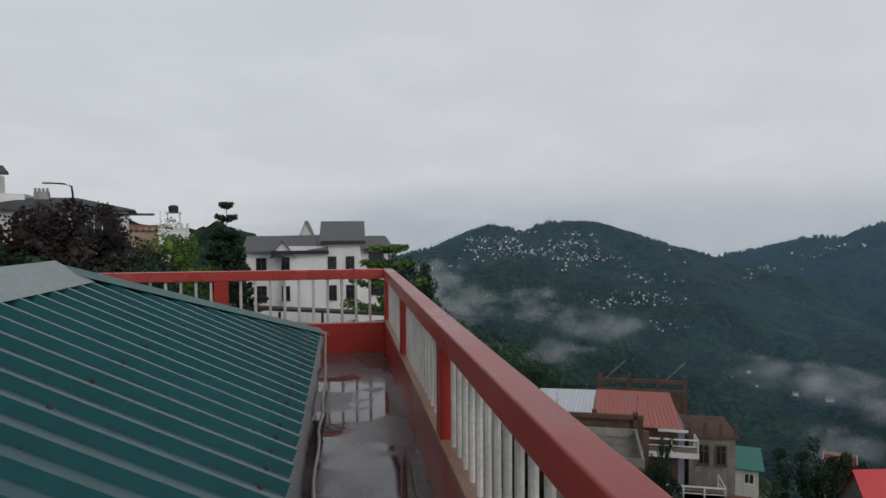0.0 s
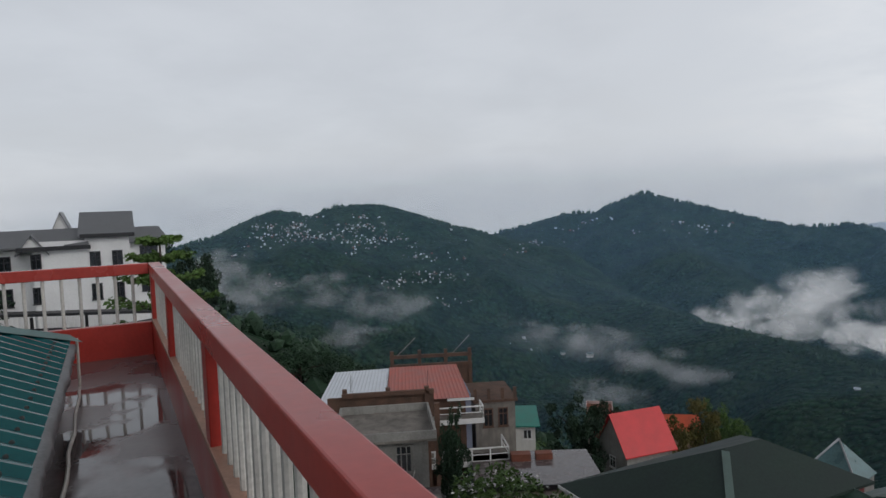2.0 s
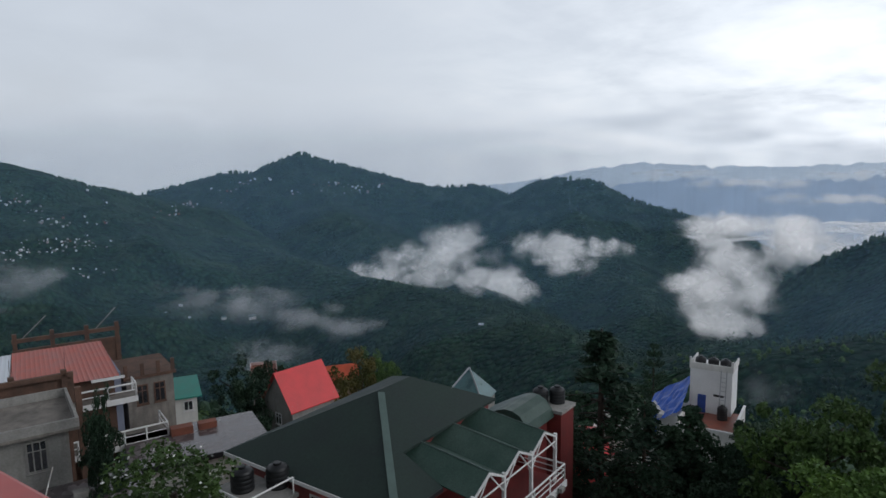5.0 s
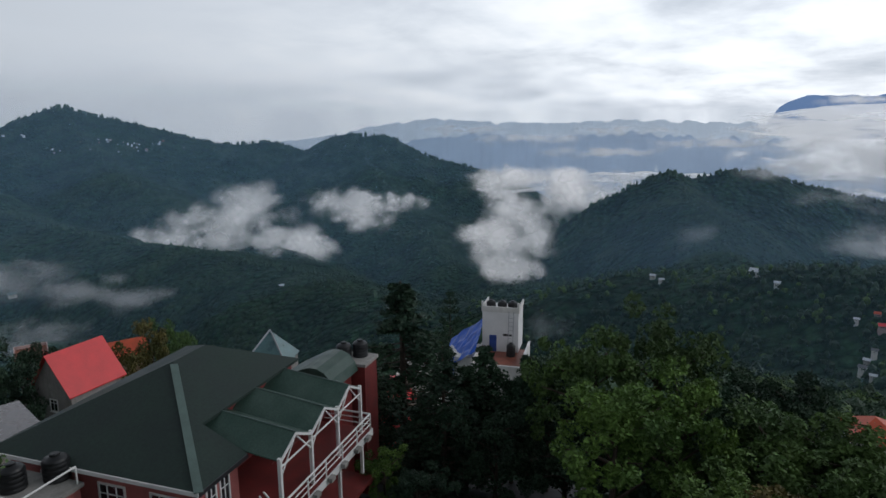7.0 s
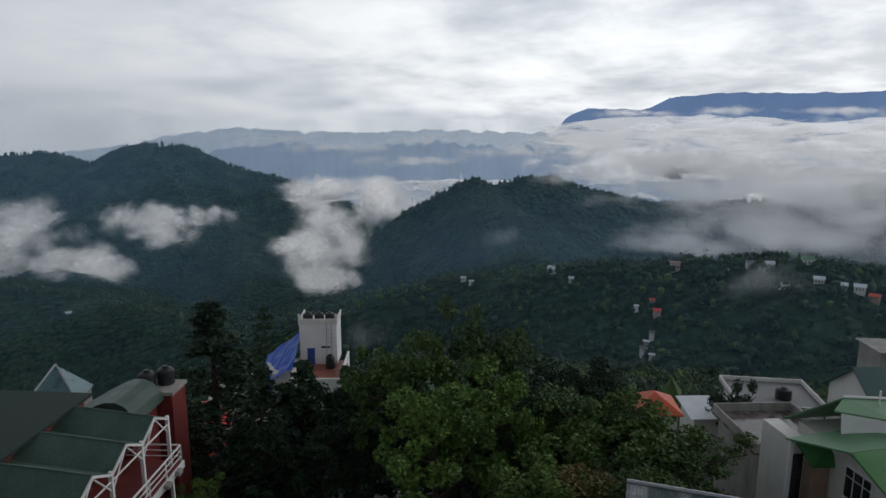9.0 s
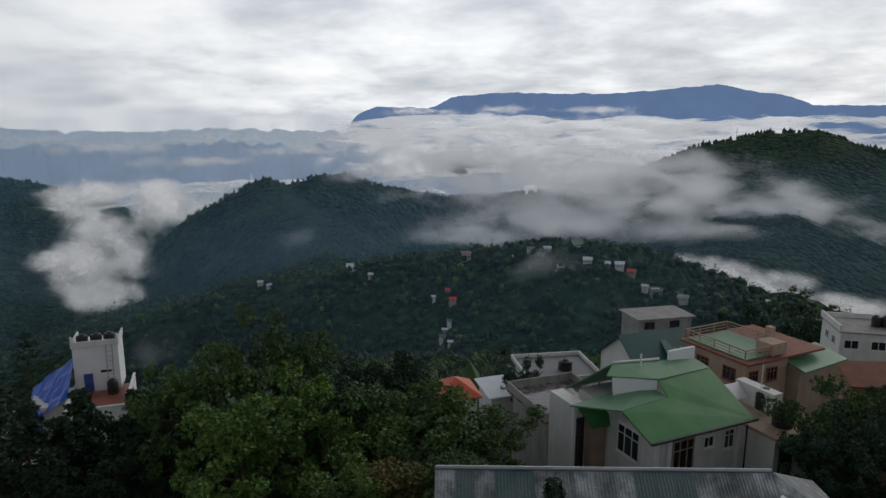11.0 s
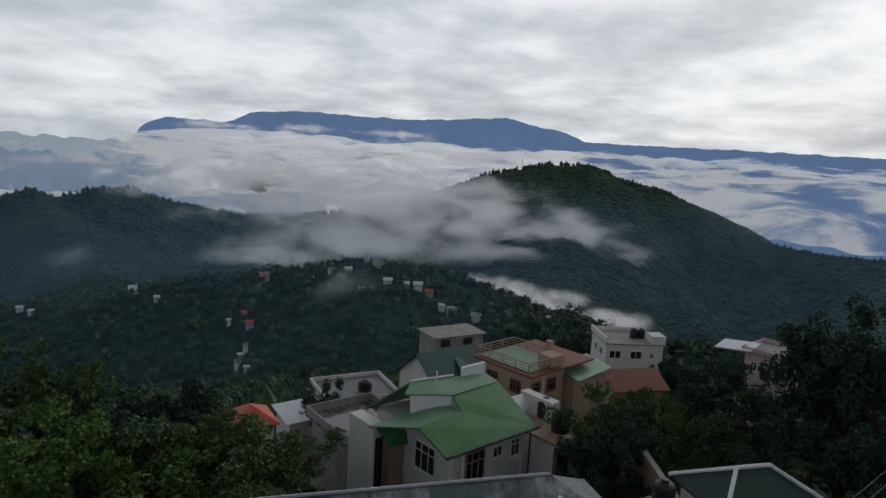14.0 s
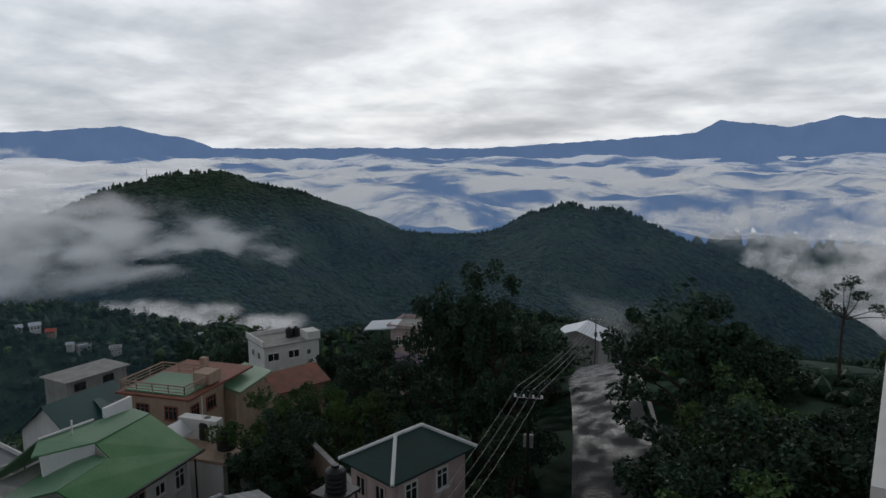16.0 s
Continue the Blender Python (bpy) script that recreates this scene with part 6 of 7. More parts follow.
def white_block():
    top = thing("white_block", at(63.3, -59.1, -26.9, -111), "white two-storey block with dark openings and roof tanks", "building")
    top["wall_mat"] = "white"
    part("wall", boxes((-3.4, 4.2, 0, 6, -9, 4.4)), M["white"], top)
    part("roof", boxes((-3.6, 4.4, -0.2, 6.2, 4.4, 4.55)), M["grey_wall"], top)
    for b in ((-3.6, -3.4, -0.2, 6.2, 4.55, 5.3), (2.6, 4.4, -0.1, 2.2, 4.56, 5.6), (-3.39, 2.4, 6.0, 6.2, 4.55, 5.1)):
        part("parapet", boxes(b), M["white"], top)
    windows(top, "front", [(-2.2, 2.5, 1.6, 1.1), (0.6, 2.5, 1.6, 1.1), (2.7, 2.6, 0.6, 0.7), (-2.9, 0.3, 0.7, 0.8), (-1.4, 0.3, 0.7, 0.8)], -0.02, "white", 1)
    windows(top, "left", [(1.8, 2.5, 1.0, 1.0), (4.0, 2.5, 1.0, 1.0)], -3.42, "white", 1)


white_block()
for x in (1.2, 2.2):
    water_tank(at(63.3, -59.1, -26.9, -111) @ at(x, 2.8, 4.56), "black water tank on the white block", 0.5, 1.3)
t = simple("white_shop", "long low pale house with an open grey roof", at(86.2, -46.0, -29.2, -86), 8.5, 5.0, 2.2, "grey_wall", "flat", "grey_wall", parapet=0.0, front=[(-2.5, 0.8, 1.6, 1.0), (1.5, 0.8, 1.6, 1.0)], fm="trim_black")


def long_shed():
    top = thing("long_shed", at(23.9, -11.1, -13.85, -100), "long shed under a weathered grey and green sheet-metal roof", "shed")
    top["wall_mat"] = "raw_concrete"
    part("wall", boxes((-7.2, 7.0, -2.2, 1.6, -7, -0.9)), M["raw_concrete"], top)
    x = -7.8
    k = 0
    rnd = random.Random(4)
    while x < 6.0:
        w = 0.82
        mt = "green_panel" if k % 7 in (3, 4) or k in (1, 12) else "weathered"
        z = rnd.uniform(-0.015, 0.015)
        part("roof_panel", corrugated((x, -2.7, -1.05 + z), (x + w + 0.03, -2.7, -1.05 + z), (x, 0.2, 0.95 + z), (x + w + 0.03, 0.2, 0.95 + z), 0.14, 0.02, 4), M[mt], top)
        part("roof_panel", slab([(x, 0.2, 0.93), (x + w, 0.2, 0.93), (x + w, 3.0, -0.6), (x, 3.0, -0.6)], 0.03), M["weathered"], top)
        x += w
        k += 1
    part("roof_panel", slab([(x, -2.7, -1.05), (x + 3.4, -2.7, -1.05), (x + 0.05, 0.2, 0.95)], 0.04), M["weathered"], top)
    part("roof_panel", slab([(x + 3.4, -2.7, -1.06), (x + 3.4, 3.0, -1.06), (x + 0.05, 0.2, 0.94)], 0.04), M["weathered"], top)
    part("ridge_cap", tube([(-7.8, 0.2, 0.99), (x, 0.2, 0.99)], 0.1, 6), M["steel"], top)
    part("eave", boxes((-7.8, x + 3.3, -2.76, -2.704, -1.2, -1.02)), M["weathered"], top)
    for k in range(9):
        xx = -6.6 + k * 1.6
        part("post", boxes((xx - 0.07, xx + 0.07, -2.45, -2.302, -7, -1.0)), M["trim_black"], top)
    windows(top, "front", [(-5.8 + k * 1.6, -3.0, 1.1, 1.3) for k in range(8)], -2.22, "raw_concrete", 1)
    part("red_sign", boxes((-1.9, -0.6, -2.8, -2.762, -1.75, -1.5)), M["bright_red"], top)
    part("yellow_sheet", boxes((5.2, 6.1, -2.72, -2.68, -2.6, -1.9)), M["leaf_olive"], top)


long_shed()


def tube_heater():
    top = thing("roof_blower", at(20.9, -17.5, -14.15, -100), "pale tube with an orange joint lying on the shed roof", "pipe")
    part("tube", tube([(-0.8, 0.9, 0.75), (0.0, 0.0, 0.35)], 0.17, 10), M["white_clean"], top)
    part("tube", tube([(0.2, -0.1, 0.33), (1.7, -0.5, 0.12)], 0.17, 10, 0.75), M["white_clean"], top)
    part("joint", tube([(-0.08, 0.1, 0.38), (0.24, -0.14, 0.3)], 0.23, 10), M["orange_part"], top, "orange joint")
    part("leg", tube([(0.1, 0, 0.2), (0.1, -0.3, -1.2)], 0.04, 5), M["iron"], top)


tube_heater()


def hip_house():
    top = thing("hip_roof_house", at(18.65, -23.5, -14.0, -10.9), "pink-walled house with a dark green hipped roof and white ridge caps", "house")
    top["wall_mat"] = "pale_pink"
    part("wall", boxes((0.45, 3.75, -5.65, -0.45, -7, 0.0)), M["pale_pink"], top)
    hip_roof(top, 0.45, 3.75, -5.65, -0.45, 0.0, 1.25, "deep_green_roof", 0.45, trim="trim_white")
    windows(top, "back", [(1.4, -1.7, 0.8, 1.1), (2.9, -1.7, 0.8, 1.1)], -0.43, "pale_pink", 1)
    windows(top, "left", [(-1.6, -1.7, 0.9, 1.2), (-3.8, -1.7, 0.9, 1.2)], 0.43, "trim_white", 1)


hip_house()


def stand():
    top = thing("tank_frame", at(18.7, -19.7, -16.0, 0), "iron frame holding up a water tank", "frame")
    for x in (-0.6, 0.6):
        for y in (-0.6, 0.6):
            part("leg", tube([(x, y, -1.5), (x, y, 3.4)], 0.045, 6), M["iron"], top)
    part("platform", boxes((-0.75, 0.75, -0.75, 0.75, 3.4, 3.5)), M["iron"], top)


stand()
water_tank(at(18.7, -19.7, -12.5), "black ribbed water tank on an iron frame", 0.46, 1.05)
# concrete yard beside it and a tan garden wall
t = thing("garden_wall", at(24.5, -26.5, -17.5, -25), "tan rendered garden wall with a coping", "wall")
part("wall", boxes((-6, 6, 0, 0.25, -4, 1.4)), M["tan_wall"], t)
part("coping", boxes((-6.05, 6.05, -0.05, 0.3, 1.41, 1.5)), M["grey_wall"], t)

# flats and low roofs left of the green house
simple("orange_roof_hut", "small hut with a bright orange-red tiled roof", site(100.2, 48, -21.6, 15), 2.8, 3, 2.0, "white", "hip", "orange_roof", 1.1, over=0.35)
t = simple("grey_block", "grey concrete flats with open balconies", site(111.0, 50, -26.2, 32), 5.6, 6, 4.6, "grey_wall", "flat", "wet_concrete", 0, parapet=0.7, front=[(-1.8, 2.2, 1.6, 1.2), (1.6, 2.2, 1.6, 1.2), (-1.8, -0.6, 1.6, 1.2), (1.6, -0.6, 1.6, 1.2)], fm="grey_wall")
part("balcony", boxes((0.4, 3.1, -0.9, -0.02, 1.7, 1.9), (0.4, 3.1, -0.9, -0.8, 1.9, 2.6)), M["grey_wall"], t)
part("balcony", boxes((0.4, 3.1, -0.9, -0.02, -1.1, -0.9), (0.4, 3.1, -0.9, -0.8, -0.9, -0.2)), M["grey_wall"], t)
t = simple("pale_flats", "pale house with grey roofs and a red-edged terrace", site(109.8, 62, -27.2, 20), 6.8, 6, 3.6, "white", "flat", "grey_roof", 0, parapet=0.4, front=[(-2, 1.0, 1.0, 1.1), (0, 1.0, 1.0, 1.1), (2, 1.0, 1.0, 1.1)])
part("red_edge", boxes((-3.4, 1.0, -0.35, -0.262, 3.5, 3.75)), M["bright_red"], t)
water_tank(site(109.8, 62, -27.2, 20) @ at(0.8, 2.4, 3.8), "black water tank on pale flats", 0.7, 1.0)
simple("green_roof_shed", "low shed with a grey-green sheet roof", site(113.4, 54, -23.8, 30), 4.5, 3, 1.2, "white", "shed", "skylight", 0.5)
simple("white_sheet_hut", "huts with white sheet roofs", site(104.2, 60, -26.1, 25), 2.4, 3, 1.5, "white", "shed", "white_roof", 0.6)

# houses further down the right-hand slope
t = simple("lilac_house", "tall peeling lilac and white house behind trees", site(144.3, 92, -29.8, -20), 8.5, 6, 7.0, "pale_pink", "flat", "grey_wall", 0, parapet=0.5, front=[(-3 + 1.5 * i, z, 0.9, 1.3) for i in range(5) for z in (4.6, 1.8)], fm="trim_white")
part("lilac_panel", boxes((-3.6, 0.2, -0.06, -0.02, 0.3, 3.4)), M["lilac"], t)
part("canopy", slab([(-8.0, -1.0, 6.8), (-3.2, -1.0, 7.4), (-3.2, 2, 8.0), (-8.0, 2, 7.4)], 0.15), M["white_roof"], t)
simple("grey_barn", "grey barn with a shallow pale gabled roof", site(158.3, 112, -33.0, -15), 7.6, 7, 4.2, "grey_wall", "gable", "white_roof", 1.3, "y", 0.5, front=[(-1.8, 1.2, 1.0, 1.0)])

# ---- trees and undergrowth ----
KEEP_CLEAR = [(23, 24, 9), (27, 20, 8), (13.5, 50, 8), (9, 40, 7), (17, 42, 6), (19, 39, 6), (23.4, 52, 4), (37, 56, 5), (33.6, -20.6, 8.5), (38, -23, 7), (35, -27, 5), (53, -27, 6), (50, -35, 8), (50, -46, 5), (62, -58, 7), (86, -46, 6), (24, -9, 8), (20, -15, 6), (26, -4, 7), (20, -25, 6.5), (24.5, -26.5, 4), (71, 26, 8), (45, -15, 6), (57, -20, 6), (58, -21, 6), (49, -21, 5), (43, -100, 7), (53, -74, 6), (46, 26, 5), (34, 30, 4), (32, 24, 4)]


def leaf_quads(rng, centres, radius, per, size, flat=0.8):
    """Small bent leaves scattered round centres: vertices and faces."""
    n = len(centres) * per
    c = np.repeat(np.asarray(centres, float), per, 0)
    p = rng.normal(size=(n, 3))
    p /= np.linalg.norm(p, axis=1)[:, None]
    rad = np.repeat(np.broadcast_to(np.asarray(radius, float), (len(centres),)), per)
    p = c + p * (rad * rng.uniform(0.35, 1.0, n) ** 0.6)[:, None] * np.array([1, 1, flat])
    a = rng.normal(size=(n, 3))
    a[:, 2] *= 0.5
    a /= np.linalg.norm(a, axis=1)[:, None]
    b = np.cross(a, rng.normal(size=(n, 3)))
    b /= np.linalg.norm(b, axis=1)[:, None]
    s = size * rng.uniform(0.6, 1.4, n)[:, None]
    v = np.stack([p - a * s, p + b * s * 0.55, p + a * s + np.array([0, 0, -0.25]) * s, p - b * s * 0.55], 1).reshape(-1, 3)
    f = np.arange(4 * n).reshape(n, 4)
    return v, f


PROTO = {}


def broad_proto(kind, seed):
    """A broad-leaved tree of unit crown: about 10 m tall, crown 8 m across."""
    key = (kind, seed)
    if key in PROTO:
        return PROTO[key]
    rng = np.random.default_rng(seed)
    bm = tube([(0, 0, -2), (0.1, 0, 2.0), (0.0, 0.15, 4.5), (0.2, 0.1, 7.5)], 0.28, 8, 0.25)
    centres, rads = [], []
    for k in range(15):
        z = rng.uniform(3.0, 8.6)
        ang = k * 2.4 + rng.uniform(-0.5, 0.5)
        reach = rng.uniform(1.6, 3.9) * math.sqrt(max(0.1, 1 - ((z - 5.2) / 4.8) ** 2))
        tip = Vector((reach * math.cos(ang), reach * math.sin(ang), z))
        tube([(0, 0, z - 1.4), tuple(tip * 0.5 + Vector((0, 0, (z - 0.9) * 0.5))), tuple(tip)], 0.10, 5, 0.25, bm)
        for j in range(4):
            o = rng.normal(size=3) * np.array([0.75, 0.75, 0.5])
            centres.append(np.array(tip) * (0.75 + 0.12 * j) * np.array([1, 1, 1 / (0.75 + 0.12 * j)]) + o)
            rads.append(rng.uniform(0.40, 0.80))
    for k in range(12):
        centres.append(np.array([rng.normal() * 0.8, rng.normal() * 0.8, rng.uniform(6.5, 9.6)]))
        rads.append(rng.uniform(0.5, 0.9))
    v, f = leaf_quads(rng, centres, rads, 125, 0.13)
    trunk, crown = bpy.data.meshes.new("trunk"), bpy.data.meshes.new("crown")
    bm.to_mesh(trunk)
    bm.free()
    trunk.materials.append(M["bark"])
    crown.from_pydata(v.tolist(), [], f.tolist())
    crown.materials.append(M[kind])
    PROTO[key] = (trunk, crown)
    return PROTO[key]


def conifer_proto(kind, seed, spread=1.9, tiers=26):
    key = (kind, seed, "c")
    if key in PROTO:
        return PROTO[key]
    rng = np.random.default_rng(seed)
    bm = tube([(0, 0, -2), (0, 0, 5), (0.05, 0, 10)], 0.2, 8, 0.15)
    centres, rads = [], []
    for k in range(tiers):
        z = 1.8 + 8.0 * k / (tiers - 1)
        reach = spread * (1 - (k / tiers) ** 1.6) * rng.uniform(0.7, 1.15) + 0.15
        for j in range(5):
            ang = rng.uniform(0, math.tau)
            r = reach * rng.uniform(0.75, 1.1)
            tip = (r * math.cos(ang), r * math.sin(ang), z - 0.18 * r)
            tube([(0, 0, z), tip], 0.035, 4, 0.4, bm)
            for q in (0.45, 0.75, 1.0):
                centres.append(np.array([tip[0] * q, tip[1] * q, z - 0.18 * r * q]))
                rads.append(0.20 + 0.2 * q * r / spread)
    v, f = leaf_quads(rng, centres, rads, 20, 0.11, 0.6)
    trunk, crown = bpy.data.meshes.new("trunk"), bpy.data.meshes.new("crown")
    bm.to_mesh(trunk)
    bm.free()
    trunk.materials.append(M["bark"])
    crown.from_pydata(v.tolist(), [], f.tolist())
    crown.materials.append(M[kind])
    PROTO[key] = (trunk, crown)
    return PROTO[key]


def araucaria_proto(kind, seed):
    """A monkey-puzzle with level whorls of drooping feathered boughs, 10 m tall."""
    key = (kind, seed, "a")
    if key in PROTO:
        return PROTO[key]
    rng = np.random.default_rng(seed)
    bm = tube([(0, 0, -16), (0, 0, 5), (0, 0, 10)], 0.13, 8, 0.2)
    centres, rads = [], []
    for k in range(9):
        z = 9.9 - 0.55 * k - 0.06 * k * k
        reach = 0.55 + 0.33 * k
        for j in range(7):
            ang = j * math.tau / 7 + k * 0.5 + rng.uniform(-0.15, 0.15)
            pts = [(reach * q * math.cos(ang), reach * q * math.sin(ang), z + reach * (0.10 * q + 0.10 * q * q)) for q in (0, 0.5, 1.0)]
            tube(pts, 0.035, 4, 0.4, bm)
            for q in np.linspace(0.3, 1.0, 8):
                centres.append(np.array([reach * q * math.cos(ang), reach * q * math.sin(ang), z + reach * (0.10 * q + 0.10 * q * q)]))
                rads.append(0.14 + 0.05 * rng.uniform())
    v, f = leaf_quads(rng, centres, rads, 14, 0.09, 0.7)
    trunk, crown = bpy.data.meshes.new("trunk"), bpy.data.meshes.new("crown")
    bm.to_mesh(trunk)
    bm.free()
    trunk.materials.append(M["bark"])
    crown.from_pydata(v.tolist(), [], f.tolist())
    crown.materials.append(M[kind])
    PROTO[key] = (trunk, crown)
    return PROTO[key]


def tree(proto, x, y, z, wide, tall, turn, label, name="tree", group=""):
    top = thing(name, pose(x, y, z, 0, 0, turn), label, "tree", group)
    for nm, me in zip(("trunk", "crown"), proto):
        o = new(nm, me)
        o.parent = top
        o.scale = (wide, wide, tall)


def tree_at(proto, az, dist, top_el, tall, wide, label, name="tree"):
    """A tree whose top stands at the elevation top_el on the bearing az, tall metres high."""
    x, y = dist * math.sin(radians(az)), dist * math.cos(radians(az))
    z = EYE + dist * math.tan(radians(top_el)) - tall
    g = ground_z(x, y)
    if z > g + 0.2:
        tall, z = tall + z - g, g
    tree(proto, x, y, z, wide / 8.0, tall / 9.8, az * 7 % 360, label, name)


B, C = broad_proto, conifer_proto
LEAFY = "leafy broad-crowned tree with fresh green leaves"
DARKLEAF = "dark dense broad-leaved tree on the slope"
for az, dist, el, tall, wide, kind, seed in (
        (78.2, 40, -17.6, 13, 8.0, "leaf_mid", 1), (83.4, 43, -15.6, 16, 9.0, "leaf_mid", 2), (80.0, 31, -22.5, 9, 8.0, "leaf_bright", 3),
        (85.5, 34, -19.8, 11, 7.5, "leaf_bright", 1), (90.0, 44, -20.0, 11, 8.0, "leaf_dark", 2), (95.5, 42, -19.8, 11, 7.0, "leaf_dark", 3),
        (93.0, 36, -21.8, 10, 8.5, "leaf_mid", 1), (98.8, 37, -22.2, 10, 9.0, "leaf_mid", 3), (103.2, 36, -24.2, 8, 7.5, "leaf_mid", 2),
        (95.0, 27, -28.2, 7, 7.0, "leaf_olive", 1), (90.0, 26, -28.8, 7, 6.5, "leaf_bright", 2), (100.5, 27.5, -28.0, 6, 6.0, "leaf_mid", 3),
        (74.2, 44, -20.0, 12, 7.0, "leaf_dark", 1), (71.0, 46, -22.5, 9, 6.0, "leaf_dark", 3), (76.0, 40, -23.5, 9, 7.0, "leaf_dark", 2), (87.5, 38, -21.0, 12, 8.0, "leaf_dark", 2),
        (106.0, 25, -31.5, 5, 5.0, "leaf_mid", 1), (110.5, 20, -33.6, 4, 4.5, "leaf_mid", 2), (69.5, 38, -25.0, 8, 5.5, "leaf_dark", 1)):
    tree_at(B(kind, seed), az, dist, el, tall, wide, LEAFY if kind in ("leaf_mid", "leaf_bright") else DARKLEAF if kind == "leaf_dark" else "leafy tree turning olive brown")
for az, dist, el, tall, wide, seed in ((60.9, 48.6, -14.9, 13, 9.0, 11), (64.6, 40, -20.5, 12, 6.0, 12), (68.3, 45, -20.3, 11, 5.6, 13), (66.6, 44, -22.0, 10, 6.0, 11), (62.4, 41, -24.5, 6, 4.5, 12), (58.6, 44, -22.6, 6, 5.0, 13), (72.6, 48, -21.2, 10, 6.0, 12)):
    tree_at(C("leaf_dark", seed), az, dist, el, tall, wide * 2.0, "tall dark evergreen with a narrow uneven crown", "conifer")
tree_at(C("leaf_dark", 14, 1.5, 30), 108.6, 22, -29.9, 5.5, 6.2, "small dense cone-shaped evergreen before the shed", "conifer")
tree_at(araucaria_proto("leaf_dark", 5), 65.3, 92, -15.9, 16, 9.0, "tall evergreen with level whorled boughs", "whorled_pine")
tree_at(araucaria_proto("leaf_dark", 5), -18.2, 43, 1.6, 10, 5.6, "dark evergreen with level whorled boughs", "whorled_pine")
tree_at(C("leaf_dark", 13), -18.4, 43.4, -0.1, 9, 13.0, "broad dark evergreen under a taller one", "conifer")
tree(araucaria_proto("leaf_mid", 6), -1.31, 15.95, -5.6, 0.72, 0.66, 20, "evergreen with flat feathery whorls rising beyond the terrace corner", "whorled_pine")
# upper side, beyond the far railing
for az, dist, el, tall, wide, kind, seed in ((-35.5, 31, 2.1, 8, 9, "leaf_purple", 1), (-31.5, 32, 2.0, 8, 8, "leaf_purple", 2), (-28.0, 33, 0.6, 7, 7, "leaf_purple", 3), (-25.5, 36, -0.6, 7, 6.5, "leaf_dark", 1), (-23.6, 40, -0.6, 7.0, 5.4, "leaf_bright", 2), (-21.6, 41, -1.6, 6, 5.5, "leaf_bright", 3), (-15.9, 70, -1.3, 7, 8, "leaf_dark", 1), (-3.2, 85, -2.3, 8, 8, "leaf_dark", 2), (-1.8, 95, -3.0, 8, 9, "leaf_dark", 3), (-33, 28, -0.5, 6, 8, "leaf_dark", 3), (-29.5, 28, -1.6, 5, 7, "leaf_purple", 1), (-26.5, 30, -2.4, 5, 7, "leaf_dark", 2)):
    tree_at(B(kind, seed), az, dist, el, tall, wide, {"leaf_purple": "dense purple-brown flowering thicket on the bank", "leaf_bright": "rounded light-green tree by the upper house"}.get(kind, DARKLEAF))
# below the railing
for az, dist, el, tall, wide, kind, seed in ((2.0, 58, -10.6, 9, 8, "leaf_dark", 1), (5.5, 62, -11.2, 8, 8, "leaf_dark", 2), (-1.0, 46, -11.0, 9, 8, "leaf_dark", 3), (8.5, 66, -11.8, 7, 7, "leaf_dark", 1), (29.3, 63, -16.2, 7, 6, "leaf_dark", 2), (31.2, 68, -16.4, 6, 6, "leaf_dark", 3), (39.6, 84, -15.7, 9, 8, "leaf_olive", 1), (41.0, 90, -16.2, 9, 8, "leaf_mid", 2), (18.6, 37.5, -16.8, 3.2, 2.0, "leaf_dark", 2), (18.4, 37.0, -19.0, 2.6, 2.4, "leaf_dark", 3), (62.0, 34, -30.0, 3.5, 4, "leaf_dark", 1), (59.0, 36, -28.2, 3.5, 3.5, "leaf_bright", 2)):
    tree_at(B(kind, seed), az, dist, el, tall, wide, DARKLEAF if kind == "leaf_dark" else LEAFY)


def flower_bush():
    top = thing("flowering_bush", at(10.6, 24.6, -12.4), "round green bush with white blossoms below the terrace", "bush")
    rng = np.random.default_rng(21)
    c = rng.normal(size=(60, 3))
    c = c / np.linalg.norm(c, axis=1)[:, None] * np.array([2.5, 2.3, 1.9]) * rng.uniform(0.5, 1, (60, 1)) + np.array([0, 0, 1.2])
    v, f = leaf_quads(rng, c, 0.55, 70, 0.11)
    link_mesh("foliage", v.tolist(), f.tolist(), M["leaf_mid"], top)
    k = c[c[:, 2] > 1.0]
    v, f = leaf_quads(rng, k, 0.62, 5, 0.07)
    link_mesh("blossom", v.tolist(), f.tolist(), M["petal"], top, "white blossoms")
    part("stem", tube([(0, 0, -6), (0.1, 0, 1)], 0.15, 6), M["bark"], top)


flower_bush()
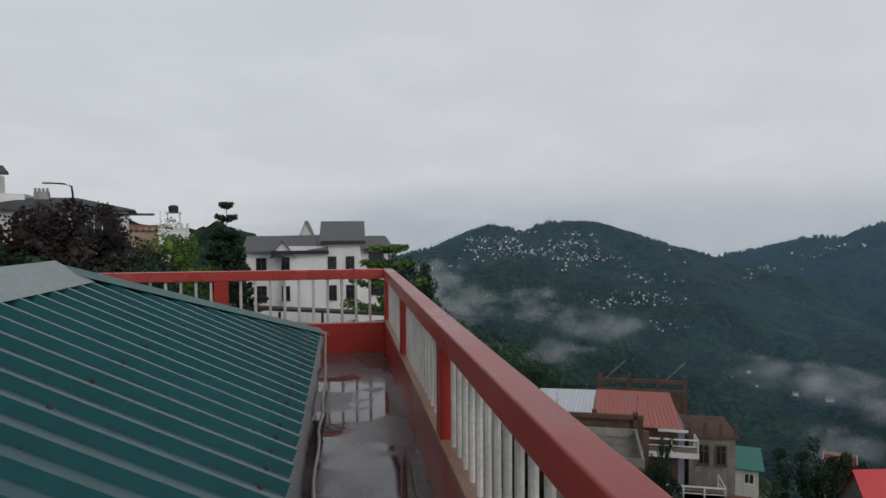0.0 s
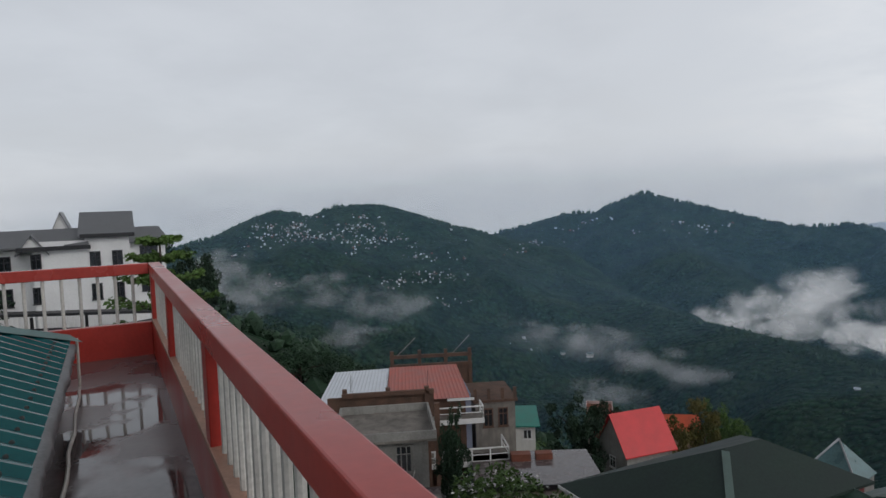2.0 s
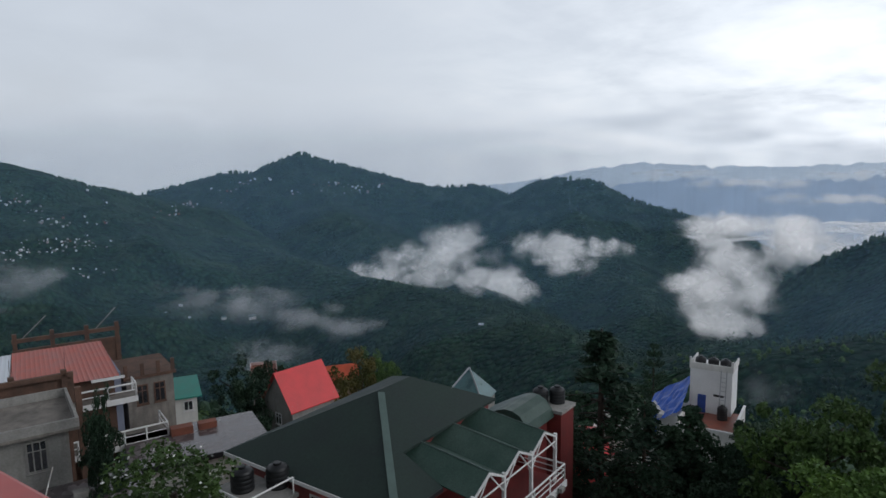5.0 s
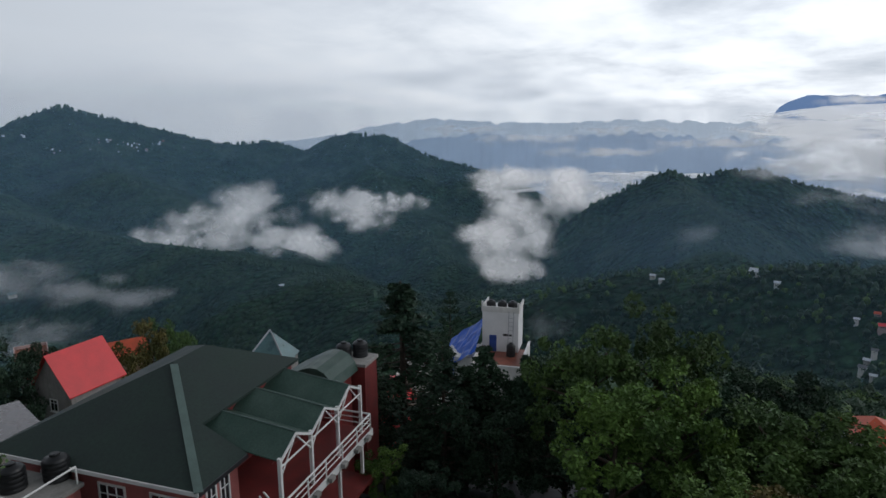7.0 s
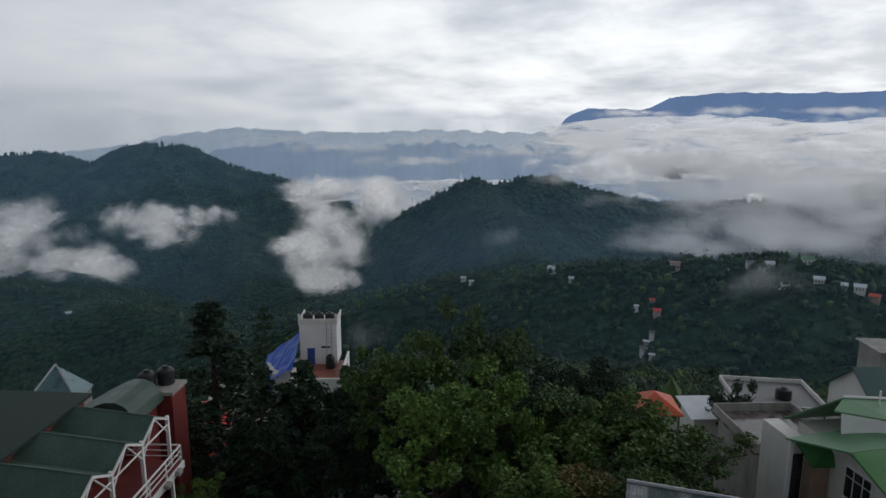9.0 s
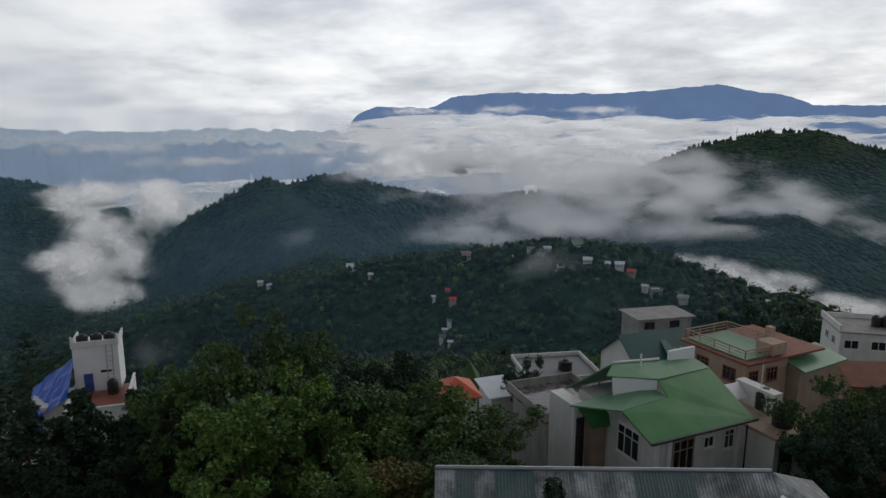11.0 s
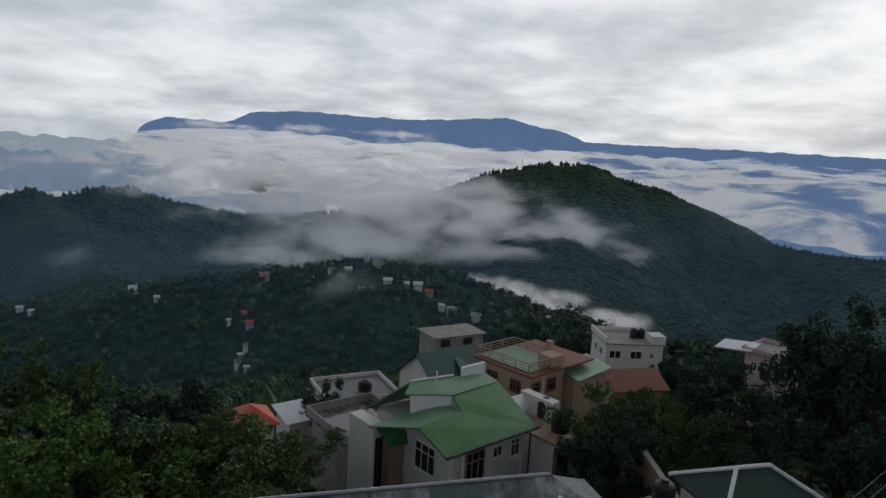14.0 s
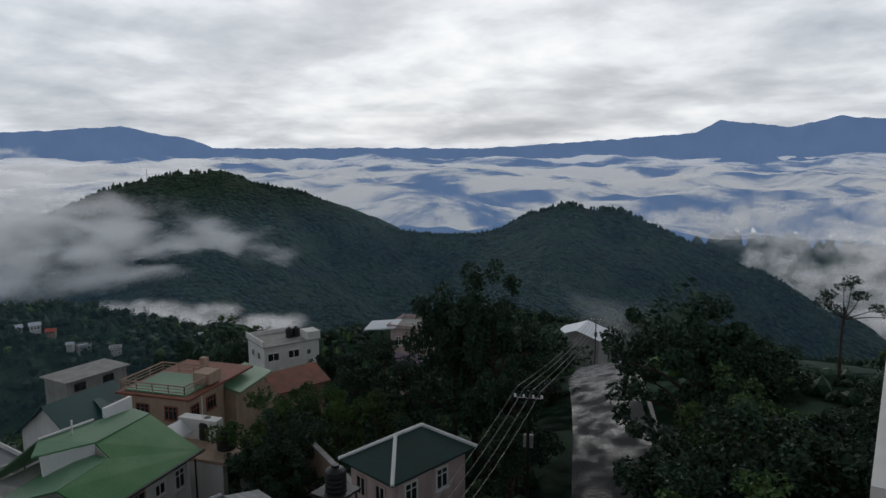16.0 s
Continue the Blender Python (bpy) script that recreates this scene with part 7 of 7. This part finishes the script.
# lower right
for az, dist, el, tall, wide, kind, seed in (
        (149.3, 50, -8.6, 17, 9.5, "leaf_dark", 2), (151.0, 48, -11.0, 14, 8.5, "leaf_dark", 1), (147.5, 50, -12.0, 13, 8, "leaf_dark", 3), (153.0, 44, -16.5, 8, 6.5, "leaf_dark", 2),
        (168.0, 42, -10.2, 15, 10.0, "leaf_dark", 1), (171.0, 40, -13.8, 12, 8, "leaf_dark", 3), (171.5, 33, -17.0, 9, 7.0, "leaf_mid", 2), (170.5, 27, -19.5, 7, 8.0, "leaf_dark", 1), (175.0, 28, -19.5, 7, 8.0, "leaf_dark", 2), (179.5, 27, -18.8, 7, 8, "leaf_dark", 3), (172.9, 55, -13.6, 7, 5.5, "leaf_dark", 2), (181.5, 45, -15.8, 7, 7, "leaf_dark", 1), (167.5, 24, -24.0, 5, 5.5, "leaf_dark", 3), (174.0, 22, -24.0, 5, 6, "leaf_mid", 1),
        (165.5, 66, -17.5, 6, 6, "leaf_dark", 3), (155.5, 60, -18.5, 6, 6, "leaf_dark", 1), (131.2, 43, -18.6, 7, 6.5, "leaf_mid", 1), (132.8, 40, -20.6, 6, 6, "leaf_dark", 2), (130.5, 38, -22.6, 5, 5, "leaf_dark", 3), (134.2, 46, -18.8, 6, 6, "leaf_mid", 3), (138.5, 66, -15.8, 7, 7, "leaf_dark", 1), (141.3, 76, -15.0, 8, 8, "leaf_dark", 2), (136.5, 75, -16.0, 6, 6, "leaf_dark", 3), (143.5, 62, -16.8, 7, 7, "leaf_dark", 1),
        (152.5, 38, -21.5, 6, 5.5, "leaf_dark", 3), (145.0, 44, -21.0, 5, 5, "leaf_dark", 2), (140.5, 52, -19.5, 4.5, 5, "leaf_mid", 2), (137.0, 56, -18.5, 4, 5, "leaf_mid", 1), (106.5, 60, -20.0, 5, 5, "leaf_dark", 2), (128.5, 95, -14.2, 9, 9, "leaf_dark", 2), (124.5, 105, -14.0, 9, 9, "leaf_dark", 1)):
    tree_at(B(kind, seed), az, dist, el, tall, wide, DARKLEAF if kind == "leaf_dark" else LEAFY)


def lone_tree():
    az, dist = 178.3, 60
    x, y = dist * math.sin(radians(az)), dist * math.cos(radians(az))
    top = thing("lone_tree", at(x, y, EYE + dist * math.tan(radians(-15.6))), "lone slender tree with a wind-swept flat crown on the crest", "tree")
    bm = tube([(0, 0, -6), (0.1, 0, 2.5), (0.0, 0, 5.0)], 0.16, 7, 0.5)
    tips = [(-3.2, 0.3, 4.6), (-2.2, -0.4, 5.0), (-1.0, 0.2, 6.0), (0.2, 0, 6.6), (1.2, 0.3, 6.0), (1.6, -0.3, 5.2), (-0.4, 0.4, 7.2), (0.8, -0.3, 4.8)]
    for p in tips:
        tube([(0, 0, 4.0), (p[0] * 0.5, p[1] * 0.5, 4.3 + 0.3 * (p[2] - 4.3)), p], 0.06, 5, 0.4, bm)
    part("trunk", bm, M["bark"], top)
    rng = np.random.default_rng(8)
    v, f = leaf_quads(rng, [np.array(p) for p in tips] * 2, 0.75, 60, 0.12, 0.5)
    link_mesh("crown", v.tolist(), f.tolist(), M["leaf_dark"], top)


lone_tree()
# trees leaning over the lane
for az, dist, el, tall, wide, kind, seed in ((164.6, 62, -20.4, 6, 5.0, "leaf_dark", 1), (165.6, 74, -17.6, 7, 6.0, "leaf_dark", 2), (158.0, 66, -20.2, 6, 5.0, "leaf_dark", 3), (157.2, 52, -23.0, 5, 4.5, "leaf_mid", 1), (163.0, 104, -17.4, 6, 7.0, "leaf_dark", 3), (160.2, 112, -17.2, 6, 7.0, "leaf_dark", 1), (167.0, 50, -21.5, 6, 5.0, "leaf_mid", 2)):
    tree_at(B(kind, seed), az, dist, el, tall, wide, DARKLEAF if kind == "leaf_dark" else LEAFY)

# ---- wooded slopes: canopy and undergrowth in one piece each ----


def ico(level):
    bm = bmesh.new()
    bmesh.ops.create_icosphere(bm, subdivisions=level, radius=1.0)
    v = np.array([x.co[:] for x in bm.verts])
    f = np.array([[x.index for x in p.verts] for p in bm.faces])
    bm.free()
    return v, f


def scatter(a0, a1, r0, r1, count, seed, clear=True):
    rng = np.random.default_rng(seed)
    az = rng.uniform(a0, a1, count)
    r = np.sqrt(rng.uniform(r0 * r0, r1 * r1, count))
    x, y = r * np.sin(np.radians(az)), r * np.cos(np.radians(az))
    keep = np.ones(count, bool)
    if clear:
        for cx, cy, rad in KEEP_CLEAR:
            keep &= np.hypot(x - cx, y - cy) > rad
        rd = np.interp(r, ROAD_R, ROAD_AZ)
        keep &= ~((np.abs(np.radians(az - rd)) * r < 5.5) & (r < 130))
        keep &= ~((az > 56) & (az < 78) & (r > 33) & (r < 50))
    return x[keep], y[keep], rng


ROAD_R = (24, 30, 38, 50, 65, 95, 125, 160)
ROAD_AZ = (162.2, 162.2, 162.0, 161.2, 160.0, 161.8, 163.0, 166.0)


def canopy(name, label, a0, a1, r0, r1, count, seed, level, size, material, leaves=0, lift=0.4, clear=True, leaf=0.16, core=0.75, span=None):
    x, y, rng = scatter(a0, a1, r0, r1, count, seed, clear)
    z = ground_heights(x, y) if r0 >= 150 else ground_parts(x, y)[0]
    n = len(x)
    if span:
        z = rng.uniform(span[0], span[1], n)
    s = size * rng.uniform(0.55, 1.4, n)
    high = rng.uniform(0.8, 1.5, n)
    cen = np.stack([x, y, z + lift * s * high], 1)
    verts, faces = np.zeros((0, 3)), []
    if level:
        v0, f0 = ico(level)
        bump = core * (1 + 0.16 * rng.standard_normal((n, len(v0))).clip(-1.6, 1.6))
        v = v0[None] * bump[:, :, None] * s[:, None, None] * np.stack([np.ones(n), np.ones(n), high], 1)[:, None, :] + cen[:, None, :]
        f = f0[None] + (np.arange(n) * len(v0))[:, None, None]
        verts, faces = v.reshape(-1, 3), f.reshape(-1, 3).tolist()
    # each crown is a few leafy lumps
    lumps = 4 if leaves >= 40 else 2
    lc = np.repeat(cen, lumps, 0) + rng.normal(size=(n * lumps, 3)) * np.repeat(s, lumps)[:, None] * np.array([0.45, 0.45, 0.5])
    lv, lf = leaf_quads(rng, lc, np.repeat(s, lumps) * 0.62, leaves // lumps, size * leaf)
    faces += (lf + len(verts)).tolist()
    verts = np.concatenate([verts, lv])
    return tagged(link_mesh(name, verts.tolist(), faces, material, smooth=False), label, "vegetation", kind="stuff")


canopy("undergrowth", "dense shrubs and weeds covering the slope", 8, 186, 14, 62, 1700, 31, 1, 0.9, M["leaf_dark"], 56)
canopy("undergrowth", "green shrubs between the houses", 100, 175, 20, 95, 800, 32, 1, 0.9, M["leaf_mid"], 56)
canopy("undergrowth", "shrubs on the bank beyond the far railing", -45, 8, 20, 75, 500, 33, 1, 0.9, M["leaf_dark"], 44)
canopy("woodland", "close-grown woods on the slope below the houses", -12, 170, 62, 230, 2300, 34, 1, 2.9, M["leaf_dark"], 120, 0.7, leaf=0.13, core=0.6)
canopy("woodland", "lighter trees among the woods on the slope", 20, 150, 75, 320, 700, 35, 1, 2.7, M["leaf_mid"], 120, 0.9, leaf=0.13, core=0.6)
canopy("woodland", "distant woods on the valley sides", -12, 186, 230, 560, 8000, 36, 1, 3.6, M["leaf_dark"], 30, 0.6, False, leaf=0.2, core=0.6)
canopy("woodland", "distant light-leaved woods on the valley sides", -12, 186, 230, 700, 1800, 39, 1, 3.4, M["leaf_mid"], 24, 0.6, False, leaf=0.2, core=0.6)
canopy("woodland", "distant woods on the valley sides", -12, 186, 560, 1300, 10000, 37, 0, 4.8, M["leaf_dark"], 16, 0.5, False, leaf=0.3)
canopy("thicket", "dark purple-brown thicket on the bank of the upper road", -44, -25.5, 30, 36, 260, 38, 1, 0.8, M["leaf_purple"], 200, 0.4, False, leaf=0.12, core=0.35, span=(-4.0, 1.6))
canopy("thicket", "dark green thicket on the bank of the upper road", -44, -22, 27, 34, 200, 41, 1, 0.8, M["leaf_dark"], 200, 0.4, False, leaf=0.12, core=0.35, span=(-6.0, -0.6))
canopy("thicket", "light green shrubs beside the thicket", -25, -20.8, 38, 42, 60, 42, 1, 0.7, M["leaf_bright"], 200, 0.4, False, leaf=0.12, core=0.35, span=(-4.0, 0.3))



def crest_trees():
    """Tree tops standing along the ridge lines."""
    rng = np.random.default_rng(77)
    spots = []
    for slope, pts in RIDGES:
        for a, b in zip(pts, pts[1:]):
            span = math.hypot(b[0] - a[0], b[1] - a[1])
            far = math.hypot(a[0], a[1])
            if far < 300 or span < 5:
                continue
            for k in range(int(span / (2.6 if far < 2200 else 6.0))):
                f = rng.uniform()
                spots.append((a[0] + f * (b[0] - a[0]) + rng.normal() * 9, a[1] + f * (b[1] - a[1]) + rng.normal() * 9, far))
    spots = np.array(spots)
    z = ground_heights(spots[:, 0], spots[:, 1])
    size = np.where(spots[:, 2] < 2200, 3.6, 5.5) * rng.uniform(0.5, 1.5, len(spots))
    v0, f0 = ico(1)
    n = len(spots)
    cen = np.stack([spots[:, 0], spots[:, 1], z - 0.9 * size], 1)
    rad = size[:, None] * (0.8 + 0.22 * rng.standard_normal((n, len(v0))).clip(-1.6, 1.6))
    v = v0[None] * rad[:, :, None] * np.array([1.1, 1.1, 2.4]) + cen[:, None, :]
    f = f0[None] + (np.arange(n) * len(v0))[:, None, None]
    return tagged(link_mesh("woodland", v.reshape(-1, 3).tolist(), f.reshape(-1, 3).tolist(), M["leaf_dark"], smooth=False), "tree tops along the mountain crests", "vegetation", kind="stuff")


crest_trees()

# ---- road, yard, fence, poles ----


def draped(name, label, category, material, rows, lift):
    """A strip laid on the slope: rows of (left x, y, right x, y)."""
    verts, faces = [], []
    for j, (x0, y0, x1, y1) in enumerate(rows):
        for i in range(5):
            x, y = x0 + (x1 - x0) * i / 4, y0 + (y1 - y0) * i / 4
            verts.append((x, y, ground_z(x, y) + lift))
    for j in range(len(rows) - 1):
        for i in range(4):
            faces.append((j * 5 + i, j * 5 + i + 1, (j + 1) * 5 + i + 1, (j + 1) * 5 + i))
    return tagged(link_mesh(name, verts, faces, material, smooth=True), label, category, kind="structure")


def road_row(r, half):
    a = np.interp(r, ROAD_R, ROAD_AZ)
    d = math.degrees(half / r)
    return (r * math.sin(radians(a - d)), r * math.cos(radians(a - d)), r * math.sin(radians(a + d)), r * math.cos(radians(a + d)))


draped("road", "wet asphalt lane running down the hill", "road", M["wet_road"], [road_row(r, 2.8) for r in np.linspace(24, 98, 50)], 0.25)


def kerb():
    pts = []
    for r in np.linspace(24, 90, 40):
        x0, y0, x1, y1 = road_row(r, 3.3)
        pts.append((x1, y1, ground_z(x1, y1) + 0.45))
    top = tagged(part("kerb", tube(pts, 0.2, 4), M["grey_wall"]), "pale concrete kerb wall beside the lane", "kerb", kind="structure")


kerb()


def arc(r, a):
    return r * math.sin(radians(a)), r * math.cos(radians(a))


draped("yard", "wet dark yard under the trees", "yard", M["asphalt"], [(*arc(35, a), *arc(47, a)) for a in np.linspace(56.5, 78, 24)], 0.2)


def white_fence():
    top = thing("fence", at(0, 0, 0), "low white wooden rail fence along the yard", "fence")
    for a0, a1 in ((70.5, 74.6), (75.2, 79.0), (79.6, 83.2)):
        p = [arc(36.5, a) for a in (a0, (a0 + a1) / 2, a1)]
        z = [ground_z(*q) + 0.4 for q in p]
        for h in (0.35, 0.65, 0.95):
            part("rail", tube([(q[0], q[1], zz + h) for q, zz in zip(p, z)], 0.06, 4), M["trim_white"], top)
        for q, zz in zip(p, z):
            part("post", boxes((q[0] - 0.08, q[0] + 0.08, q[1] - 0.08, q[1] + 0.08, zz - 0.8, zz + 1.05)), M["trim_white"], top)


white_fence()


def utility_pole(x, y, z, h, lean=0.0):
    top = thing("utility_pole", at(x, y, z, 20), "dark utility pole with crossarm and insulators", "utility pole")
    part("pole", tube([(0, 0, -3), (lean, 0, h)], 0.11, 8, 0.7), M["iron"], top)
    part("crossarm", boxes((-0.8 + lean, 0.8 + lean, -0.06, 0.06, h - 0.5, h - 0.38)), M["iron"], top)
    for k in (-0.7, -0.25, 0.25, 0.7):
        part("insulator", lathe([(0.05, h - 0.37), (0.07, h - 0.3), (0.04, h - 0.2)], 8), M["white_clean"], top).location = (k + lean, 0, 0)
    part("meter_box", boxes((-0.25, 0.25, -0.32, -0.12, h - 3.2, h - 2.5)), M["grey_wall"], top)


def wire(points, sag, parent):
    pts = []
    for a, b in zip(points, points[1:]):
        a, b = Vector(a), Vector(b)
        for k in range(10):
            f = k / 10
            pts.append(tuple(a.lerp(b, f) - Vector((0, 0, sag * 4 * f * (1 - f)))))
    pts.append(points[-1])
    part("wire", tube(pts, 0.018, 4), M["black"], parent)


px, py = arc(34, 153.9)
utility_pole(px, py, -20.5, 9.8)
qx, qy = arc(105, 159.9)
utility_pole(qx, qy, -36.5, 13.0)
lines = thing("power_lines", at(0, 0, 0), "black overhead power lines sagging between poles", "power lines")
for k in (-0.7, -0.25, 0.25, 0.7):
    wire([(13.0 + k, -14.0, -12.5), (px + k, py, -10.6), (qx + k, qy, -23.8)], 0.7, lines)

# ---- far houses ----


def on_ground(az, el, r0=120.0, r1=3200.0):
    """Where the sight line at that bearing and elevation first meets the hills."""
    r = np.linspace(r0, r1, 700)
    x, y = r * math.sin(radians(az)), r * math.cos(radians(az))
    g = ground_parts(x, y)[0]
    hit = np.nonzero(g > EYE + r * math.tan(radians(el)))[0]
    k = hit[0] if len(hit) else 350
    return x[k], y[k], g[k], r[k]


def far_house(az, el, w, h, wall, roof, kind="gable"):
    x, y, z, r = on_ground(az, el, 450.0 if az < 60 else 120.0)
    w, h = w * 0.75, h * 0.72
    m = pose(x, y, z - 0.6, 0, 0, -az + (az * 37 % 50) - 25)
    top = thing("village_house", m, "small pale house among trees on the far spur", "house", "village houses")
    top["wall_mat"] = wall
    part("wall", boxes((-w / 2, w / 2, -w * 0.4, w * 0.4, -4, h)), M[wall], top)
    if kind == "gable":
        gable_roof(top, -w / 2, w / 2, -w * 0.4, w * 0.4, h, w * 0.22, roof, "x", 0.5, 0.2)
    else:
        flat_roof(top, -w / 2, w / 2, -w * 0.4, w * 0.4, h, roof, 0.4, 0.8, wall)
    windows(top, "front", [(-w * 0.28, h * 0.4, w * 0.16, h * 0.35), (0, h * 0.4, w * 0.16, h * 0.35), (w * 0.28, h * 0.4, w * 0.16, h * 0.35)], -w * 0.4 - 0.03, wall)


for row in ((90.8, -13.0, 11, 7, "white", "white_roof"), (92.4, -13.7, 5, 4, "white", "white_roof"), (82.9, -13.8, 6, 5, "white", "white_roof"), (83.6, -14.3, 5, 6, "white", "white_roof"),
            (100.9, -12.1, 9, 8, "pale_pink", "rust_roof", "flat"), (106.6, -11.5, 7, 6, "white", "grey_roof"), (108.0, -11.4, 7, 6, "white", "white_roof"), (110.6, -11.0, 10, 8, "white", "pale_green_roof"), (111.5, -12.2, 8, 6, "white", "white_roof"), (113.0, -12.4, 8, 5, "grey_wall", "white_roof"), (114.2, -12.5, 8, 6, "white", "white_roof"), (115.2, -13.0, 7, 4, "tan_wall", "orange_roof"), (109.0, -12.9, 10, 5, "white", "white_roof", "flat"), (107.5, -11.9, 6, 5, "grey_wall", "grey_roof"), (105.2, -12.0, 5, 4, "white", "white_roof"),
            (99.3, -15.2, 5, 4, "pale_pink", "orange_roof"), (99.7, -15.8, 6, 4, "pale_pink", "bright_red"), (98.0, -15.7, 3.5, 4, "white", "white_roof"), (99.4, -17.6, 4, 4, "white", "grey_roof"), (99.0, -18.3, 4, 3, "grey_wall", "white_roof"), (98.8, -19.2, 5, 4, "white", "grey_roof"), (99.5, -19.5, 4, 3, "white", "white_roof"), (98.5, -20.0, 5, 4, "grey_wall", "skylight"),
            (117.3, -14.4, 9, 4, "grey_wall", "white_roof", "flat"), (119.5, -14.8, 8, 4, "white", "grey_roof", "flat"), (116.4, -14.0, 5, 4, "white", "white_roof"), (123.0, -14.4, 5, 4, "white", "grey_roof"), (125.8, -14.3, 6, 4, "grey_wall", "white_roof"), (22.8, -13.0, 6.6, 2.6, "white", "white_roof"), (25.0, -11.6, 8.8, 2.6, "white", "white_roof"), (25.5, -12.6, 9.9, 2.6, "white", "white_roof"), (28.3, -12.8, 11.0, 2.6, "white", "skylight"), (24.0, -12.2, 14, 5, "grey_wall", "white_roof"), (30.6, -13.0, 18, 5, "white", "skylight"), (50.5, -14.6, 9, 5, "white", "white_roof")):
    far_house(*row)


def town():
    """The hillside town across the valley, hundreds of small houses."""
    rng = np.random.default_rng(77)
    groups = [("town", 0.5, 14, -0.5, -3.0, 150), ("town", 3, 12.5, -1.2, -2.6, 170), ("town", -2, 20, -2.5, -8.5, 150), ("town", 14, 22, -1.0, -4.5, 40), ("town", 24.5, 28.5, -3.2, -4.6, 45), ("town", 34, 44, -2.0, -2.9, 40), ("town", 10.5, 15.5, -5.6, -6.4, 30), ("town", 26, 33, -1.2, -2.4, 18), ("town", 119, 132, -2.0, -4.5, 7)]
    sets = {"white_clean": [], "grey_wall": [], "pale_pink": [], "rust_roof": []}
    keys = list(sets)
    for _, a0, a1, e0, e1, n in groups:
        for k in range(n):
            if k % 6 == 0:
                az0, el0 = rng.uniform(a0, a1), rng.uniform(e1, e0)
            az, el = az0 + rng.normal() * 0.75, el0 + rng.normal() * 0.10
            x, y, z, r = on_ground(az, el, 600)
            if r > 3150:
                continue
            w = r * rng.uniform(0.0012, 0.0029)
            sets[keys[rng.choice(4, p=[0.36, 0.38, 0.14, 0.12])]].append((x, y, z, w, w * rng.uniform(0.5, 0.9), w * rng.uniform(0.22, 0.45), rng.uniform(0, math.pi)))
    for key, items in sets.items():
        verts, faces = [], []
        for x, y, z, w, d, h, ang in items:
            o = len(verts)
            c, s = math.cos(ang), math.sin(ang)
            for q in ((-1, -1, -1.2), (1, -1, -1.2), (1, 1, -1.2), (-1, 1, -1.2), (-1, -1, 1), (1, -1, 1), (1, 1, 1), (-1, 1, 1), (-1.05, 0, 1.45), (1.05, 0, 1.45)):
                lx, ly = q[0] * w / 2, q[1] * d / 2
                verts.append((x + c * lx - s * ly, y + s * lx + c * ly, z + q[2] * h))
            faces += [tuple(o + i for i in f) for f in ((0, 1, 5, 4), (1, 2, 6, 5), (2, 3, 7, 6), (3, 0, 4, 7), (4, 5, 9, 8), (6, 7, 8, 9), (5, 6, 9), (7, 4, 8))]
        tagged(link_mesh("town", verts, faces, M[key]), "hundreds of small pale houses scattered over the far hillside", "town", kind="stuff")


town()


def mast(az, el, h):
    x, y, z, r = on_ground(az, el, 600)
    top = thing("radio_mast", at(x, y, z), "thin radio mast on the hilltop", "mast")
    part("pole", tube([(0, 0, 0), (0, 0, h)], 0.9, 5, 0.4), M["iron"], top)
    part("crossbars", boxes((-2.5, 2.5, -0.4, 0.4, h * 0.7, h * 0.72), (-1.8, 1.8, -0.4, 0.4, h * 0.85, h * 0.87)), M["iron"], top)


mast(9.3, 0.2, 24)
mast(122.6, -1.6, 28)
mast(4.2, 0.0, 14)
